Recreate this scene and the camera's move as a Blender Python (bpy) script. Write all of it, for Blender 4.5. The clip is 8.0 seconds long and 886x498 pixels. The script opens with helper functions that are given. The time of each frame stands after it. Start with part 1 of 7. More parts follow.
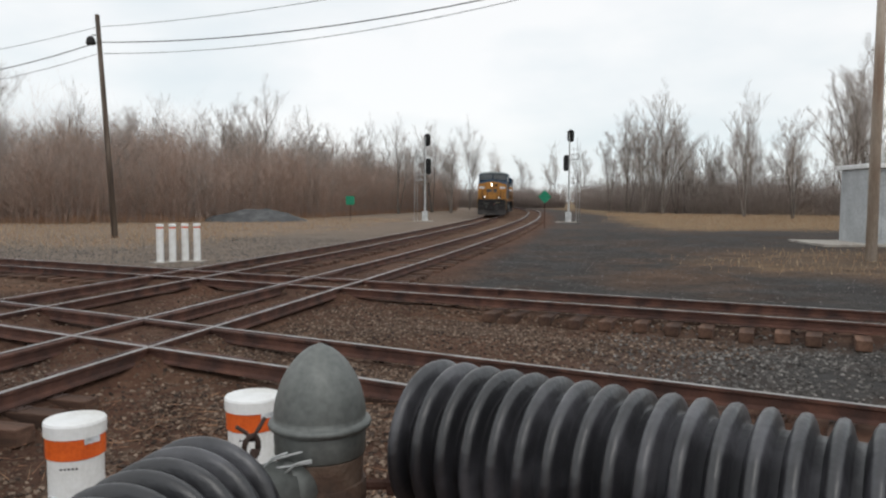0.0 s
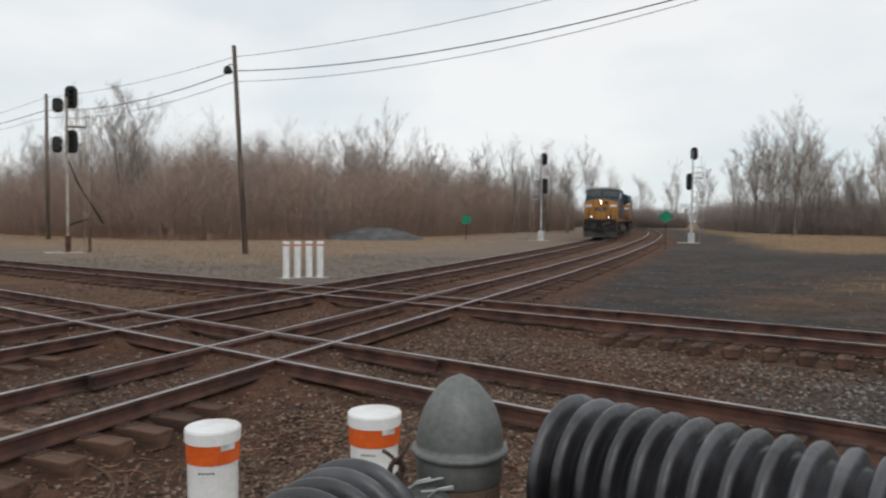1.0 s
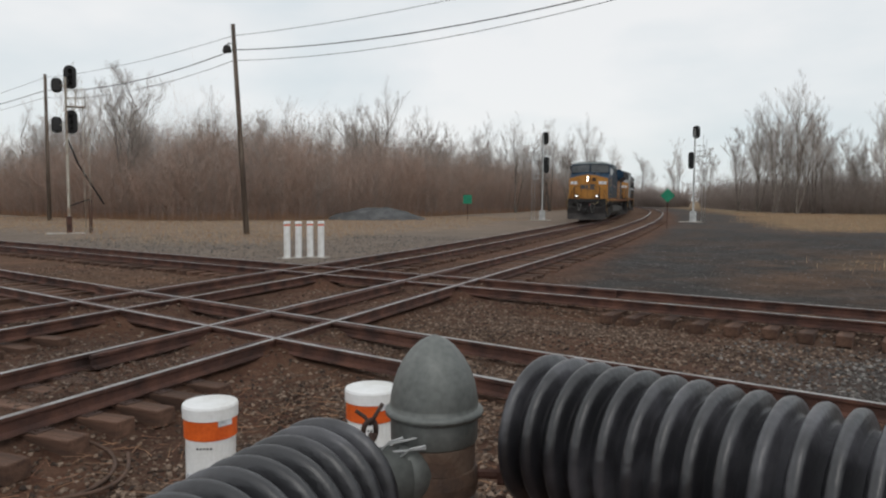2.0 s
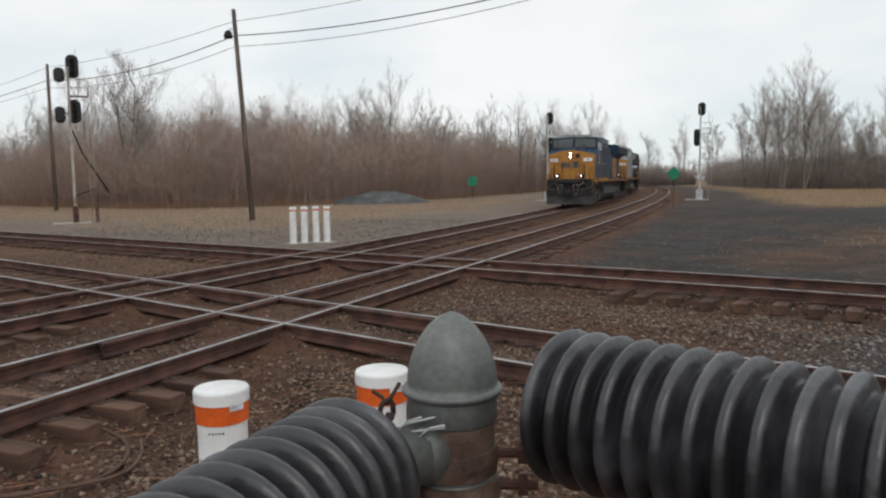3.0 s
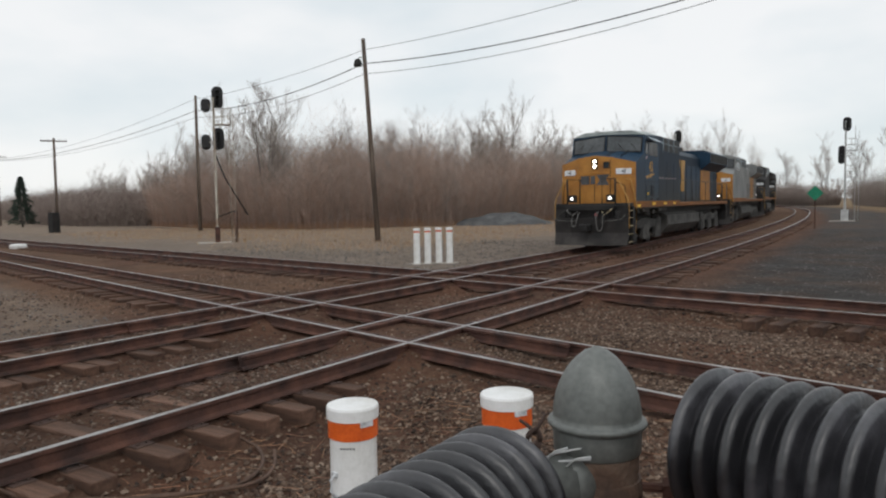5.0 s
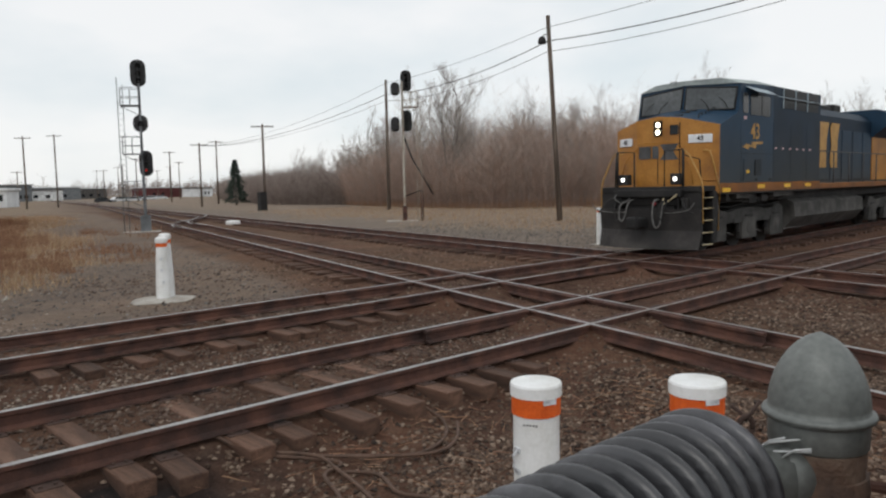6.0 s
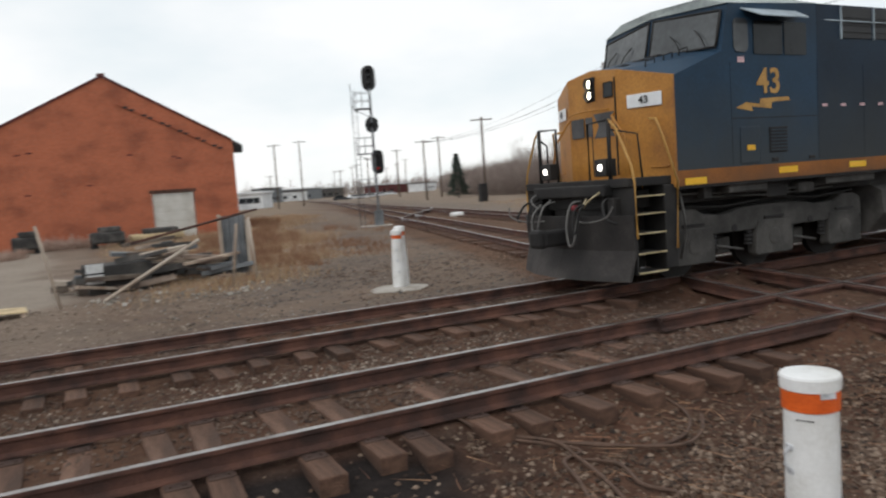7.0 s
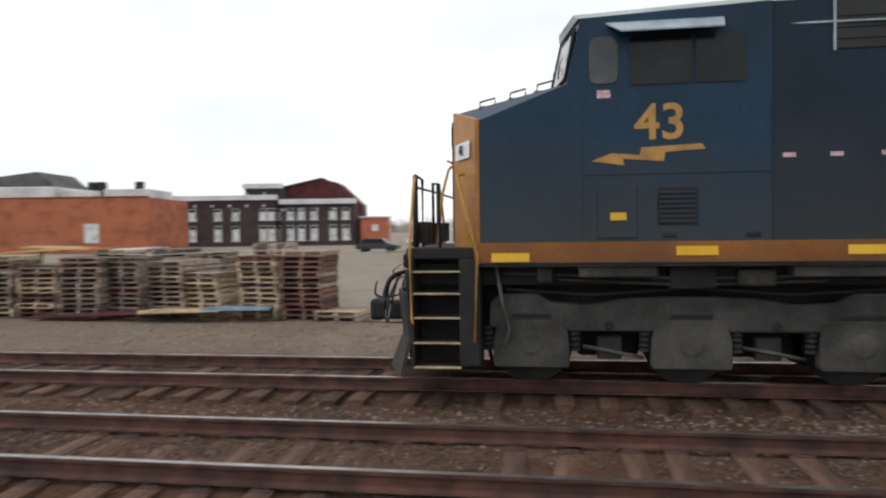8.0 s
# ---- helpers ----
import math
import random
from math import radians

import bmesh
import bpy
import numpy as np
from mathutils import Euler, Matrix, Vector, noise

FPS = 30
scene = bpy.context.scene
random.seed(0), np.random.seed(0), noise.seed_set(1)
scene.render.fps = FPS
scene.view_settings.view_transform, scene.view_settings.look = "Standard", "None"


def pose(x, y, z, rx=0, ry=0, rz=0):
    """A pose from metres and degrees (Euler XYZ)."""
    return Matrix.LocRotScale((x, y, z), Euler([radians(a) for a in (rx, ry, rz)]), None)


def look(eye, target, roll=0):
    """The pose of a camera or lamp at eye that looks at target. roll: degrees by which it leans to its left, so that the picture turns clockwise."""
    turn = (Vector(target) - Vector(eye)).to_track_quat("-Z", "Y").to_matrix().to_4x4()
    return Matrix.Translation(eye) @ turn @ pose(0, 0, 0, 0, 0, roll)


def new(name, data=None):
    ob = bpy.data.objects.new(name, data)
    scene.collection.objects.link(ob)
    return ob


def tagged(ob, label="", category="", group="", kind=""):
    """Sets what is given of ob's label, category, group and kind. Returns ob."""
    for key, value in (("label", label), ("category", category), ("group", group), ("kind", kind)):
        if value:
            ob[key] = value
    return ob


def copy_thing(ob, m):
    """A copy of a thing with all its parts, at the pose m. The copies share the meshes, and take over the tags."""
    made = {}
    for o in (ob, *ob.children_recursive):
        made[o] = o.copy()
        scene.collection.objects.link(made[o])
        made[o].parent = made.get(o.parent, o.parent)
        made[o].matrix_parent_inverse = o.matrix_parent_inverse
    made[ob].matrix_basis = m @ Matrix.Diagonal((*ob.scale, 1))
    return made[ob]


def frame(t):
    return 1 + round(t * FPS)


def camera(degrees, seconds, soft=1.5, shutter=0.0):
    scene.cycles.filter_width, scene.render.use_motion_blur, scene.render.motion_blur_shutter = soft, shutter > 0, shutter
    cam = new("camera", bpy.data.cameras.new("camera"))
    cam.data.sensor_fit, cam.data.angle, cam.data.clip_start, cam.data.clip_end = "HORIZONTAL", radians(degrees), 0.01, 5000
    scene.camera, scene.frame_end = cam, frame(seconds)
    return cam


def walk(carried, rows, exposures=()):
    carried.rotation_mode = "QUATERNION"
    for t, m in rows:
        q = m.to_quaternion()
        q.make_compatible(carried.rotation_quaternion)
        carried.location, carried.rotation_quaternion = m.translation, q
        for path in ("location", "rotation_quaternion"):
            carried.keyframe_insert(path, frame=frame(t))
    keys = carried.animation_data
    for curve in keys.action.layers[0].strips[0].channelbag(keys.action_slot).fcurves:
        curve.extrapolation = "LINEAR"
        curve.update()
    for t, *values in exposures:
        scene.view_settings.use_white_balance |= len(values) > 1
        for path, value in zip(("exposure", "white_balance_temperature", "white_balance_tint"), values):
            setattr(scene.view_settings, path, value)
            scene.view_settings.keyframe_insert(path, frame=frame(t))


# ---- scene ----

def view(x, y, z, yaw, pitch, roll):
    """A camera pose: yaw from north to the left, pitch up, roll to its left."""
    return pose(x, y, z, 90 + pitch, 0, yaw) @ pose(0, 0, 0, 0, 0, roll)


# ---- camera ----
cam = camera(62.35, 8.0, soft=2.2, shutter=0.2)
PATH = [
    (0.0, view(5.880, -8.190, 1.903, 13.57, -3.80, 0.26)),
    (0.2, view(5.883, -8.214, 1.908, 14.04, -3.00, -0.36)),
    (0.5, view(5.882, -8.208, 1.909, 13.59, -3.41, -0.11)),
    (0.7, view(5.885, -8.212, 1.916, 15.83, -2.36, -0.30)),
    (1.0, view(5.868, -8.220, 1.919, 22.58, -2.36, 0.47)),
    (1.2, view(5.875, -8.219, 1.917, 25.12, -2.56, 0.38)),
    (1.5, view(5.889, -8.215, 1.917, 25.96, -3.36, 1.66)),
    (1.7, view(5.893, -8.206, 1.912, 24.59, -3.62, 1.26)),
    (2.8, view(5.862, -8.201, 1.886, 21.36, -5.09, -0.70)),
    (3.0, view(5.873, -8.190, 1.893, 23.17, -5.28, -0.84)),
    (3.2, view(5.885, -8.193, 1.902, 24.55, -4.39, 1.51)),
    (3.5, view(5.896, -8.201, 1.904, 25.51, -4.13, 0.99)),
    (3.7, view(5.886, -8.202, 1.894, 26.28, -5.07, 0.96)),
    (4.0, view(5.863, -8.196, 1.894, 28.17, -5.24, 0.66)),
    (4.2, view(5.863, -8.205, 1.896, 29.37, -4.52, 0.20)),
    (5.3, view(5.869, -8.231, 1.911, 35.50, -3.42, -1.58)),
    (5.5, view(5.859, -8.228, 1.911, 39.36, -4.23, -1.10)),
    (5.7, view(5.859, -8.237, 1.908, 41.79, -4.01, -0.42)),
    (6.0, view(5.857, -8.249, 1.907, 46.77, -4.82, -1.21)),
    (6.2, view(5.832, -8.263, 1.898, 47.64, -5.99, -1.18)),
    (6.5, view(5.774, -8.286, 1.898, 52.08, -6.07, -2.91)),
    (6.7, view(5.766, -8.311, 1.899, 55.59, -6.43, -3.51)),
    (7.0, view(5.756, -8.325, 1.890, 63.88, -4.94, -4.13)),
    (7.2, view(5.776, -8.367, 1.903, 69.62, -5.60, -1.27)),
    (7.5, view(5.782, -8.447, 1.972, 79.11, -3.11, -0.98)),
    (7.7, view(5.827, -8.476, 1.992, 87.12, -0.65, -1.17)),
    (7.8, view(5.846, -8.482, 2.013, 90.83, -0.86, -1.16)),
    (8.0, view(5.997, -8.600, 2.040, 99.18, -1.56, -0.75)),
]
walk(cam, PATH, [(0.0, 0.15), (0.5, 0.15), (1.0, 0.03), (1.5, -0.06), (3.0, 0.08), (3.5, 0.08), (5.5, 0.04), (6.0, 0.05), (6.5, 0.07), (7.0, 0.2), (7.5, 0.24), (7.8, 0.34), (8.0, 0.34)])

# ---- world and sun: a bright overcast sky ----
world = bpy.data.worlds.new("overcast")
scene.world = world
world.use_nodes = True
wn, wl = world.node_tree.nodes, world.node_tree.links
sky = wn.new("ShaderNodeTexSky")
sky.sky_type, sky.sun_disc = "NISHITA", False
sky.sun_elevation, sky.sun_rotation = radians(38), radians(150)
sky_level = wn.new("ShaderNodeMix")
sky_level.data_type, sky_level.blend_type = "RGBA", "MULTIPLY"
sky_level.inputs["Factor"].default_value = 1.0
sky_level.inputs["B"].default_value = (0.09, 0.09, 0.09, 1)
wl.new(sky.outputs[0], sky_level.inputs["A"])
sky_at = wn.new("ShaderNodeTexCoord")
sky_map = wn.new("ShaderNodeMapping")
sky_map.inputs["Scale"].default_value = (1.0, 1.0, 2.6)
wl.new(sky_at.outputs["Generated"], sky_map.inputs["Vector"])
cloud = wn.new("ShaderNodeTexNoise")
cloud.inputs["Scale"].default_value, cloud.inputs["Detail"].default_value = 2.1, 5
wl.new(sky_map.outputs[0], cloud.inputs["Vector"])
cloud_ramp = wn.new("ShaderNodeValToRGB")
cloud_ramp.color_ramp.elements[0].position, cloud_ramp.color_ramp.elements[0].color = 0.32, (0.70, 0.775, 0.81, 1)
cloud_ramp.color_ramp.elements[1].position, cloud_ramp.color_ramp.elements[1].color = 0.58, (0.93, 0.935, 0.935, 1)
wl.new(cloud.outputs["Fac"], cloud_ramp.inputs[0])
sky_mix = wn.new("ShaderNodeMix")
sky_mix.data_type = "RGBA"
sky_mix.inputs["Factor"].default_value = 0.9
wl.new(sky_level.outputs["Result"], sky_mix.inputs["A"])
wl.new(cloud_ramp.outputs[0], sky_mix.inputs["B"])
wl.new(sky_mix.outputs["Result"], wn["Background"].inputs["Color"])
wn["Background"].inputs["Strength"].default_value = 1.0

sun = new("sun", bpy.data.lights.new("sun", "SUN"))
sun.data.energy, sun.data.angle, sun.data.color = 0.5, radians(25), (1.0, 0.97, 0.93)
sun.matrix_world = look((20, -35, 40), (0, 0, 0))


# ---- materials ----
def mat(name, base, dark=None, light=None, scale=6.0, fine=60.0, rough=0.8, metal=0.0, bump=0.2, emit=0.0, spec=0.5, per_object=0.0, stretch=(1, 1, 1)):
    """A surface of one base colour, broken up at two scales by darker and lighter patches, with fine relief."""
    m = bpy.data.materials.new(name)
    m.use_nodes = True
    n, l = m.node_tree.nodes, m.node_tree.links
    b = n["Principled BSDF"]
    dark = dark or tuple(c * 0.62 for c in base)
    light = light or tuple(min(c * 1.3, 0.95) for c in base)
    at = n.new("ShaderNodeTexCoord")
    mp = n.new("ShaderNodeMapping")
    mp.inputs["Scale"].default_value = stretch
    l.new(at.outputs["Object"], mp.inputs["Vector"])
    big, small = n.new("ShaderNodeTexNoise"), n.new("ShaderNodeTexNoise")
    for t, s, d in ((big, scale, 6), (small, fine, 4)):
        t.inputs["Scale"].default_value, t.inputs["Detail"].default_value = s, d
        l.new(mp.outputs[0], t.inputs["Vector"])
    ramp = n.new("ShaderNodeValToRGB")
    e = ramp.color_ramp.elements
    e[0].position, e[0].color = 0.32, (*dark, 1)
    e[1].position, e[1].color = 0.70, (*light, 1)
    k = e.new(0.5)
    k.color = (*base, 1)
    l.new(big.outputs["Fac"], ramp.inputs[0])
    grain = n.new("ShaderNodeMix")
    grain.data_type, grain.blend_type = "RGBA", "OVERLAY"
    grain.inputs["Factor"].default_value = 0.55
    l.new(ramp.outputs[0], grain.inputs["A"])
    l.new(small.outputs["Color"], grain.inputs["B"])
    bw = n.new("ShaderNodeRGBToBW")
    l.new(small.outputs["Color"], bw.inputs[0])
    l.new(bw.outputs[0], grain.inputs["B"])
    out = grain.outputs["Result"]
    if per_object:
        info, hsv, span = n.new("ShaderNodeObjectInfo"), n.new("ShaderNodeHueSaturation"), n.new("ShaderNodeMapRange")
        span.inputs["To Min"].default_value, span.inputs["To Max"].default_value = 1 - per_object, 1 + per_object
        l.new(info.outputs["Random"], span.inputs["Value"])
        l.new(span.outputs[0], hsv.inputs["Value"])
        l.new(out, hsv.inputs["Color"])
        out = hsv.outputs[0]
    l.new(out, b.inputs["Base Color"])
    b.inputs["Roughness"].default_value, b.inputs["Metallic"].default_value = rough, metal
    b.inputs["Specular IOR Level"].default_value = spec
    if bump:
        bp = n.new("ShaderNodeBump")
        bp.inputs["Strength"].default_value, bp.inputs["Distance"].default_value = bump, 0.02
        l.new(small.outputs["Fac"], bp.inputs["Height"])
        l.new(bp.outputs[0], b.inputs["Normal"])
    if emit:
        b.inputs["Emission Color"].default_value, b.inputs["Emission Strength"].default_value = (*base, 1), emit
    return m


# ---- mesh helpers ----
def part(name, bm, material, parent=None, label="", kind="", smooth=False):
    """Links a bmesh as one mesh object, under a thing or a part where one is given."""
    me = bpy.data.meshes.new(name)
    bm.to_mesh(me)
    bm.free()
    for m in material if isinstance(material, (list, tuple)) else (material,):
        me.materials.append(m)
    if smooth:
        me.polygons.foreach_set("use_smooth", [True] * len(me.polygons))
    ob = new(name, me)
    ob.parent = parent
    return tagged(ob, label, kind=kind)


def raw(name, verts, faces, material, parent=None, label="", kind="", smooth=False):
    me = bpy.data.meshes.new(name)
    me.from_pydata(verts, [], faces)
    for m in material if isinstance(material, (list, tuple)) else (material,):
        me.materials.append(m)
    if smooth:
        me.polygons.foreach_set("use_smooth", [True] * len(me.polygons))
    ob = new(name, me)
    ob.parent = parent
    return tagged(ob, label, kind=kind)


def thing(name, m, label, category, group="", kind=""):
    ob = new(name)
    ob.empty_display_size = 0.2
    ob.matrix_basis = m
    return tagged(ob, label, category, group, kind)


def box(bm, x0, x1, y0, y1, z0, z1, bevel=0.0, m=None, mi=0):
    r = bmesh.ops.create_cube(bm, size=1.0)
    vs = r["verts"]
    bmesh.ops.scale(bm, vec=(x1 - x0, y1 - y0, z1 - z0), verts=vs)
    bmesh.ops.translate(bm, vec=((x0 + x1) / 2, (y0 + y1) / 2, (z0 + z1) / 2), verts=vs)
    fs = list({f for v in vs for f in v.link_faces})
    for f in fs:
        f.material_index = mi
    if bevel:
        es = list({e for v in vs for e in v.link_edges})
        r = bmesh.ops.bevel(bm, geom=es, offset=bevel, segments=2, affect="EDGES", profile=0.5)
        vs = list({v for f in r["faces"] for v in f.verts} | {v for v in vs if v.is_valid})
    if m is not None:
        bmesh.ops.transform(bm, matrix=m, verts=vs)
    return vs


def rod(bm, a, b, r0, r1=None, seg=8, caps=True):
    """A tapered round bar from a to b."""
    a, b = Vector(a), Vector(b)
    d = b - a
    m = Matrix.Translation((a + b) / 2) @ d.to_track_quat("Z", "Y").to_matrix().to_4x4()
    return bmesh.ops.create_cone(bm, cap_ends=caps, segments=seg, radius1=r0, radius2=r0 if r1 is None else r1, depth=d.length, matrix=m)["verts"]


def lathe(bm, profile, seg=24, m=None):
    """Turns (radius, height) pairs round z."""
    rings = []
    for r, z in profile:
        rings.append([bm.verts.new((r * math.cos(2 * math.pi * k / seg), r * math.sin(2 * math.pi * k / seg), z)) for k in range(seg)])
    for a, b in zip(rings, rings[1:]):
        for k in range(seg):
            bm.faces.new((a[k], a[(k + 1) % seg], b[(k + 1) % seg], b[k]))
    bm.faces.new(list(reversed(rings[0])))
    bm.faces.new(rings[-1])
    if m is not None:
        bmesh.ops.transform(bm, matrix=m, verts=[v for r in rings for v in r])


def tube(bm, pts, r, seg=8):
    """A round cable through the points."""
    pts = [Vector(p) for p in pts]
    rings = []
    for i, p in enumerate(pts):
        d = (pts[min(i + 1, len(pts) - 1)] - pts[max(i - 1, 0)]).normalized()
        q = d.to_track_quat("Z", "Y").to_matrix()
        rings.append([bm.verts.new(p + q @ Vector((r * math.cos(2 * math.pi * k / seg), r * math.sin(2 * math.pi * k / seg), 0))) for k in range(seg)])
    for a, b in zip(rings, rings[1:]):
        for k in range(seg):
            bm.faces.new((a[k], a[(k + 1) % seg], b[(k + 1) % seg], b[k]))
    bm.faces.new(list(reversed(rings[0])))
    bm.faces.new(rings[-1])


def prism(bm, outline, y0, y1, mi=0):
    """Extrudes an (x, z) outline from y0 to y1."""
    a = [bm.verts.new((x, y0, z)) for x, z in outline]
    b = [bm.verts.new((x, y1, z)) for x, z in outline]
    fs = [bm.faces.new(a), bm.faces.new(list(reversed(b)))]
    for k in range(len(a)):
        fs.append(bm.faces.new((a[k], b[k], b[(k + 1) % len(a)], a[(k + 1) % len(a)])))
    for f in fs:
        f.material_index = mi
    bmesh.ops.recalc_face_normals(bm, faces=fs)
    return a + b


# ---- the lie of the land and the tracks ----
GAUGE = 1.505
TH1, TH2 = radians(74.78), radians(77.6)
GROUND = -0.29


def rise(y):
    return 0.004 * min(max(y - 10.0, 0.0), 75.0)


def bend(y):
    return 0.0008 * max(y - 15.0, 0.0) ** 2


def track_a(off, y):
    """Centre line of the north-south tracks: the far one (off -4.69) splays slightly."""
    return off - (0.0069 * y if off < -2 else 0.0) - bend(y)


def dist_b(x, y, th, off):
    return x * math.cos(th) + y * math.sin(th) - off


def b_point(th, off, s):
    """A point s metres west along a crossing rail."""
    n = Vector((math.cos(th), math.sin(th)))
    d = Vector((-math.sin(th), math.cos(th)))
    p = n * off + d * s
    return p.x, p.y


def ground_z(x, y):
    z = GROUND + rise(y)
    # tracks lie in a slightly raised bed
    return z


MAT = {}


def spec_mat(key, *a, **k):
    MAT[key] = mat(*a, **k)


spec_mat("rust", "rusty_steel", (0.080, 0.035, 0.025), (0.036, 0.018, 0.014), (0.135, 0.059, 0.039), scale=3, fine=50, rough=0.85, bump=0.4)
spec_mat("railtop", "worn_rail_top", (0.33, 0.315, 0.305), (0.16, 0.135, 0.12), (0.44, 0.43, 0.42), scale=2, fine=40, rough=0.38, metal=0.9, bump=0.05)
spec_mat("tie", "weathered_tie_wood", (0.096, 0.050, 0.032), (0.042, 0.023, 0.016), (0.16, 0.090, 0.060), scale=3, fine=30, rough=0.92, bump=0.7, per_object=0.35, stretch=(0.25, 2, 2))
spec_mat("plate", "rusty_tie_plate", (0.06, 0.035, 0.027), scale=8, fine=60, rough=0.85)
spec_mat("pole", "weathered_pole_wood", (0.115, 0.085, 0.065), (0.06, 0.045, 0.036), (0.2, 0.16, 0.13), scale=4, fine=50, rough=0.9, stretch=(1, 1, 0.1))
spec_mat("pole_pale", "grey_pole_wood", (0.42, 0.35, 0.285), (0.27, 0.19, 0.14), (0.54, 0.47, 0.40), scale=1.4, fine=30, rough=0.9, stretch=(1, 1, 0.15))
spec_mat("white", "white_plastic", (0.78, 0.78, 0.77), (0.66, 0.65, 0.62), (0.85, 0.85, 0.85), scale=5, fine=60, rough=0.4, bump=0.03)
spec_mat("orange", "orange_reflective_band", (0.72, 0.115, 0.012), (0.6, 0.09, 0.01), (0.8, 0.15, 0.02), scale=8, fine=80, rough=0.45, bump=0.02)
spec_mat("label", "grey_sticker", (0.55, 0.56, 0.58), scale=30, fine=90, rough=0.5, bump=0)
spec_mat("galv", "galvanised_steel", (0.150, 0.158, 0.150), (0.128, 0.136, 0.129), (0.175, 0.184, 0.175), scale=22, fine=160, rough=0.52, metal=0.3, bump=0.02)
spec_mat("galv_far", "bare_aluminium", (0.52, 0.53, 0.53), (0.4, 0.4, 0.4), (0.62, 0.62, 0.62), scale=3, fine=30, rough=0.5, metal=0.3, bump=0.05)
# pale patches paint both scuffs and the sky's highlights on the ribs
spec_mat("black_plastic", "black_corrugated_plastic", (0.020, 0.0195, 0.023), (0.010, 0.010, 0.012), (0.082, 0.081, 0.091), scale=16, fine=120, rough=0.36, bump=0.08, spec=0.8)
spec_mat("signal_black", "black_signal_paint", (0.012, 0.012, 0.013), scale=3, fine=40, rough=0.55, bump=0.05)
spec_mat("concrete", "pale_concrete", (0.36, 0.33, 0.29), (0.25, 0.22, 0.19), (0.46, 0.43, 0.39), scale=2, fine=30, rough=0.95, bump=0.4)
spec_mat("mast_cream", "rust_streaked_cream_paint", (0.40, 0.36, 0.30), (0.20, 0.105, 0.065), (0.52, 0.48, 0.42), scale=1.1, fine=24, rough=0.7, bump=0.1)
spec_mat("green_sign", "green_sign_face", (0.0, 0.20, 0.105), (0.0, 0.16, 0.08), (0.01, 0.24, 0.13), scale=4, fine=40, rough=0.45, bump=0)
spec_mat("cable", "rusty_cable", (0.10, 0.058, 0.040), scale=9, fine=90, rough=0.85, bump=0.3)
spec_mat("wire", "dark_wire", (0.03, 0.03, 0.032), scale=3, fine=30, rough=0.6, bump=0)
spec_mat("bark", "grey_bark", (0.17, 0.145, 0.125), (0.10, 0.083, 0.072), (0.26, 0.23, 0.205), scale=1.2, fine=14, rough=0.95, bump=0.3, per_object=0.2)
spec_mat("twig_pale", "pale_twigs", (0.38, 0.335, 0.305), (0.27, 0.235, 0.21), (0.47, 0.425, 0.39), scale=0.4, fine=6, rough=0.95, bump=0, per_object=0.2)
spec_mat("needles", "dark_conifer_needles", (0.025, 0.04, 0.028), scale=2, fine=20, rough=0.9)
spec_mat("snowroof", "pale_flat_roof", (0.62, 0.63, 0.64), (0.48, 0.49, 0.5), (0.75, 0.76, 0.77), scale=0.3, fine=4, rough=0.8, bump=0)
spec_mat("darkroof", "dark_shingle_roof", (0.10, 0.095, 0.095), scale=0.6, fine=6, rough=0.95)
spec_mat("pallet", "weathered_pallet_wood", (0.23, 0.175, 0.14), (0.11, 0.082, 0.068), (0.42, 0.34, 0.27), scale=2.5, fine=25, rough=0.9, bump=0.3, per_object=0.65, stretch=(0.6, 2, 2))
spec_mat("pallet_blue", "faded_blue_paint", (0.20, 0.27, 0.33), scale=2, fine=20, rough=0.8)
spec_mat("pallet_tan", "fresh_pale_wood", (0.48, 0.37, 0.22), scale=2, fine=20, rough=0.85)
spec_mat("tarp_orange", "orange_yellow_boards", (0.55, 0.28, 0.12), (0.45, 0.2, 0.08), (0.6, 0.42, 0.16), scale=0.8, fine=10, rough=0.8)
spec_mat("redpaint", "dull_red_paint", (0.10, 0.027, 0.026), scale=1, fine=12, rough=0.95)
spec_mat("carpaint_dark", "dark_car_paint", (0.03, 0.033, 0.037), scale=1, fine=20, rough=0.25, bump=0)
spec_mat("carpaint_white", "white_car_paint", (0.66, 0.68, 0.70), scale=1, fine=20, rough=0.3, bump=0)
spec_mat("tyre", "black_rubber", (0.014, 0.014, 0.014), scale=10, fine=80, rough=0.9)
spec_mat("glass_dark", "dark_window_glass", (0.016, 0.019, 0.022), (0.010, 0.012, 0.014), (0.028, 0.032, 0.036), scale=1.2, fine=10, rough=0.12, bump=0, spec=0.22)
# lifted grey base colours stand in for sky mirrored in the cab glass
spec_mat("cab_glass", "grey_cab_glass", (0.05, 0.054, 0.058), (0.034, 0.037, 0.04), (0.085, 0.088, 0.09), scale=1.2, fine=10, rough=0.18, bump=0, spec=0.4)
spec_mat("windscreen", "sky_coloured_windscreen", (0.075, 0.082, 0.086), (0.055, 0.06, 0.063), (0.10, 0.108, 0.112), scale=1.2, fine=10, rough=0.16, bump=0, spec=0.5)
spec_mat("window_white", "white_boarded_window", (0.62, 0.63, 0.63), scale=1, fine=8, rough=0.6, bump=0)
spec_mat("door_white", "off_white_door_paint", (0.60, 0.58, 0.53), (0.5, 0.47, 0.42), (0.68, 0.66, 0.62), scale=1.2, fine=14, rough=0.6, bump=0.1)
spec_mat("junk_dark", "dark_scrap", (0.05, 0.047, 0.045), (0.025, 0.024, 0.023), (0.12, 0.11, 0.1), scale=2, fine=20, rough=0.8, per_object=0.4)
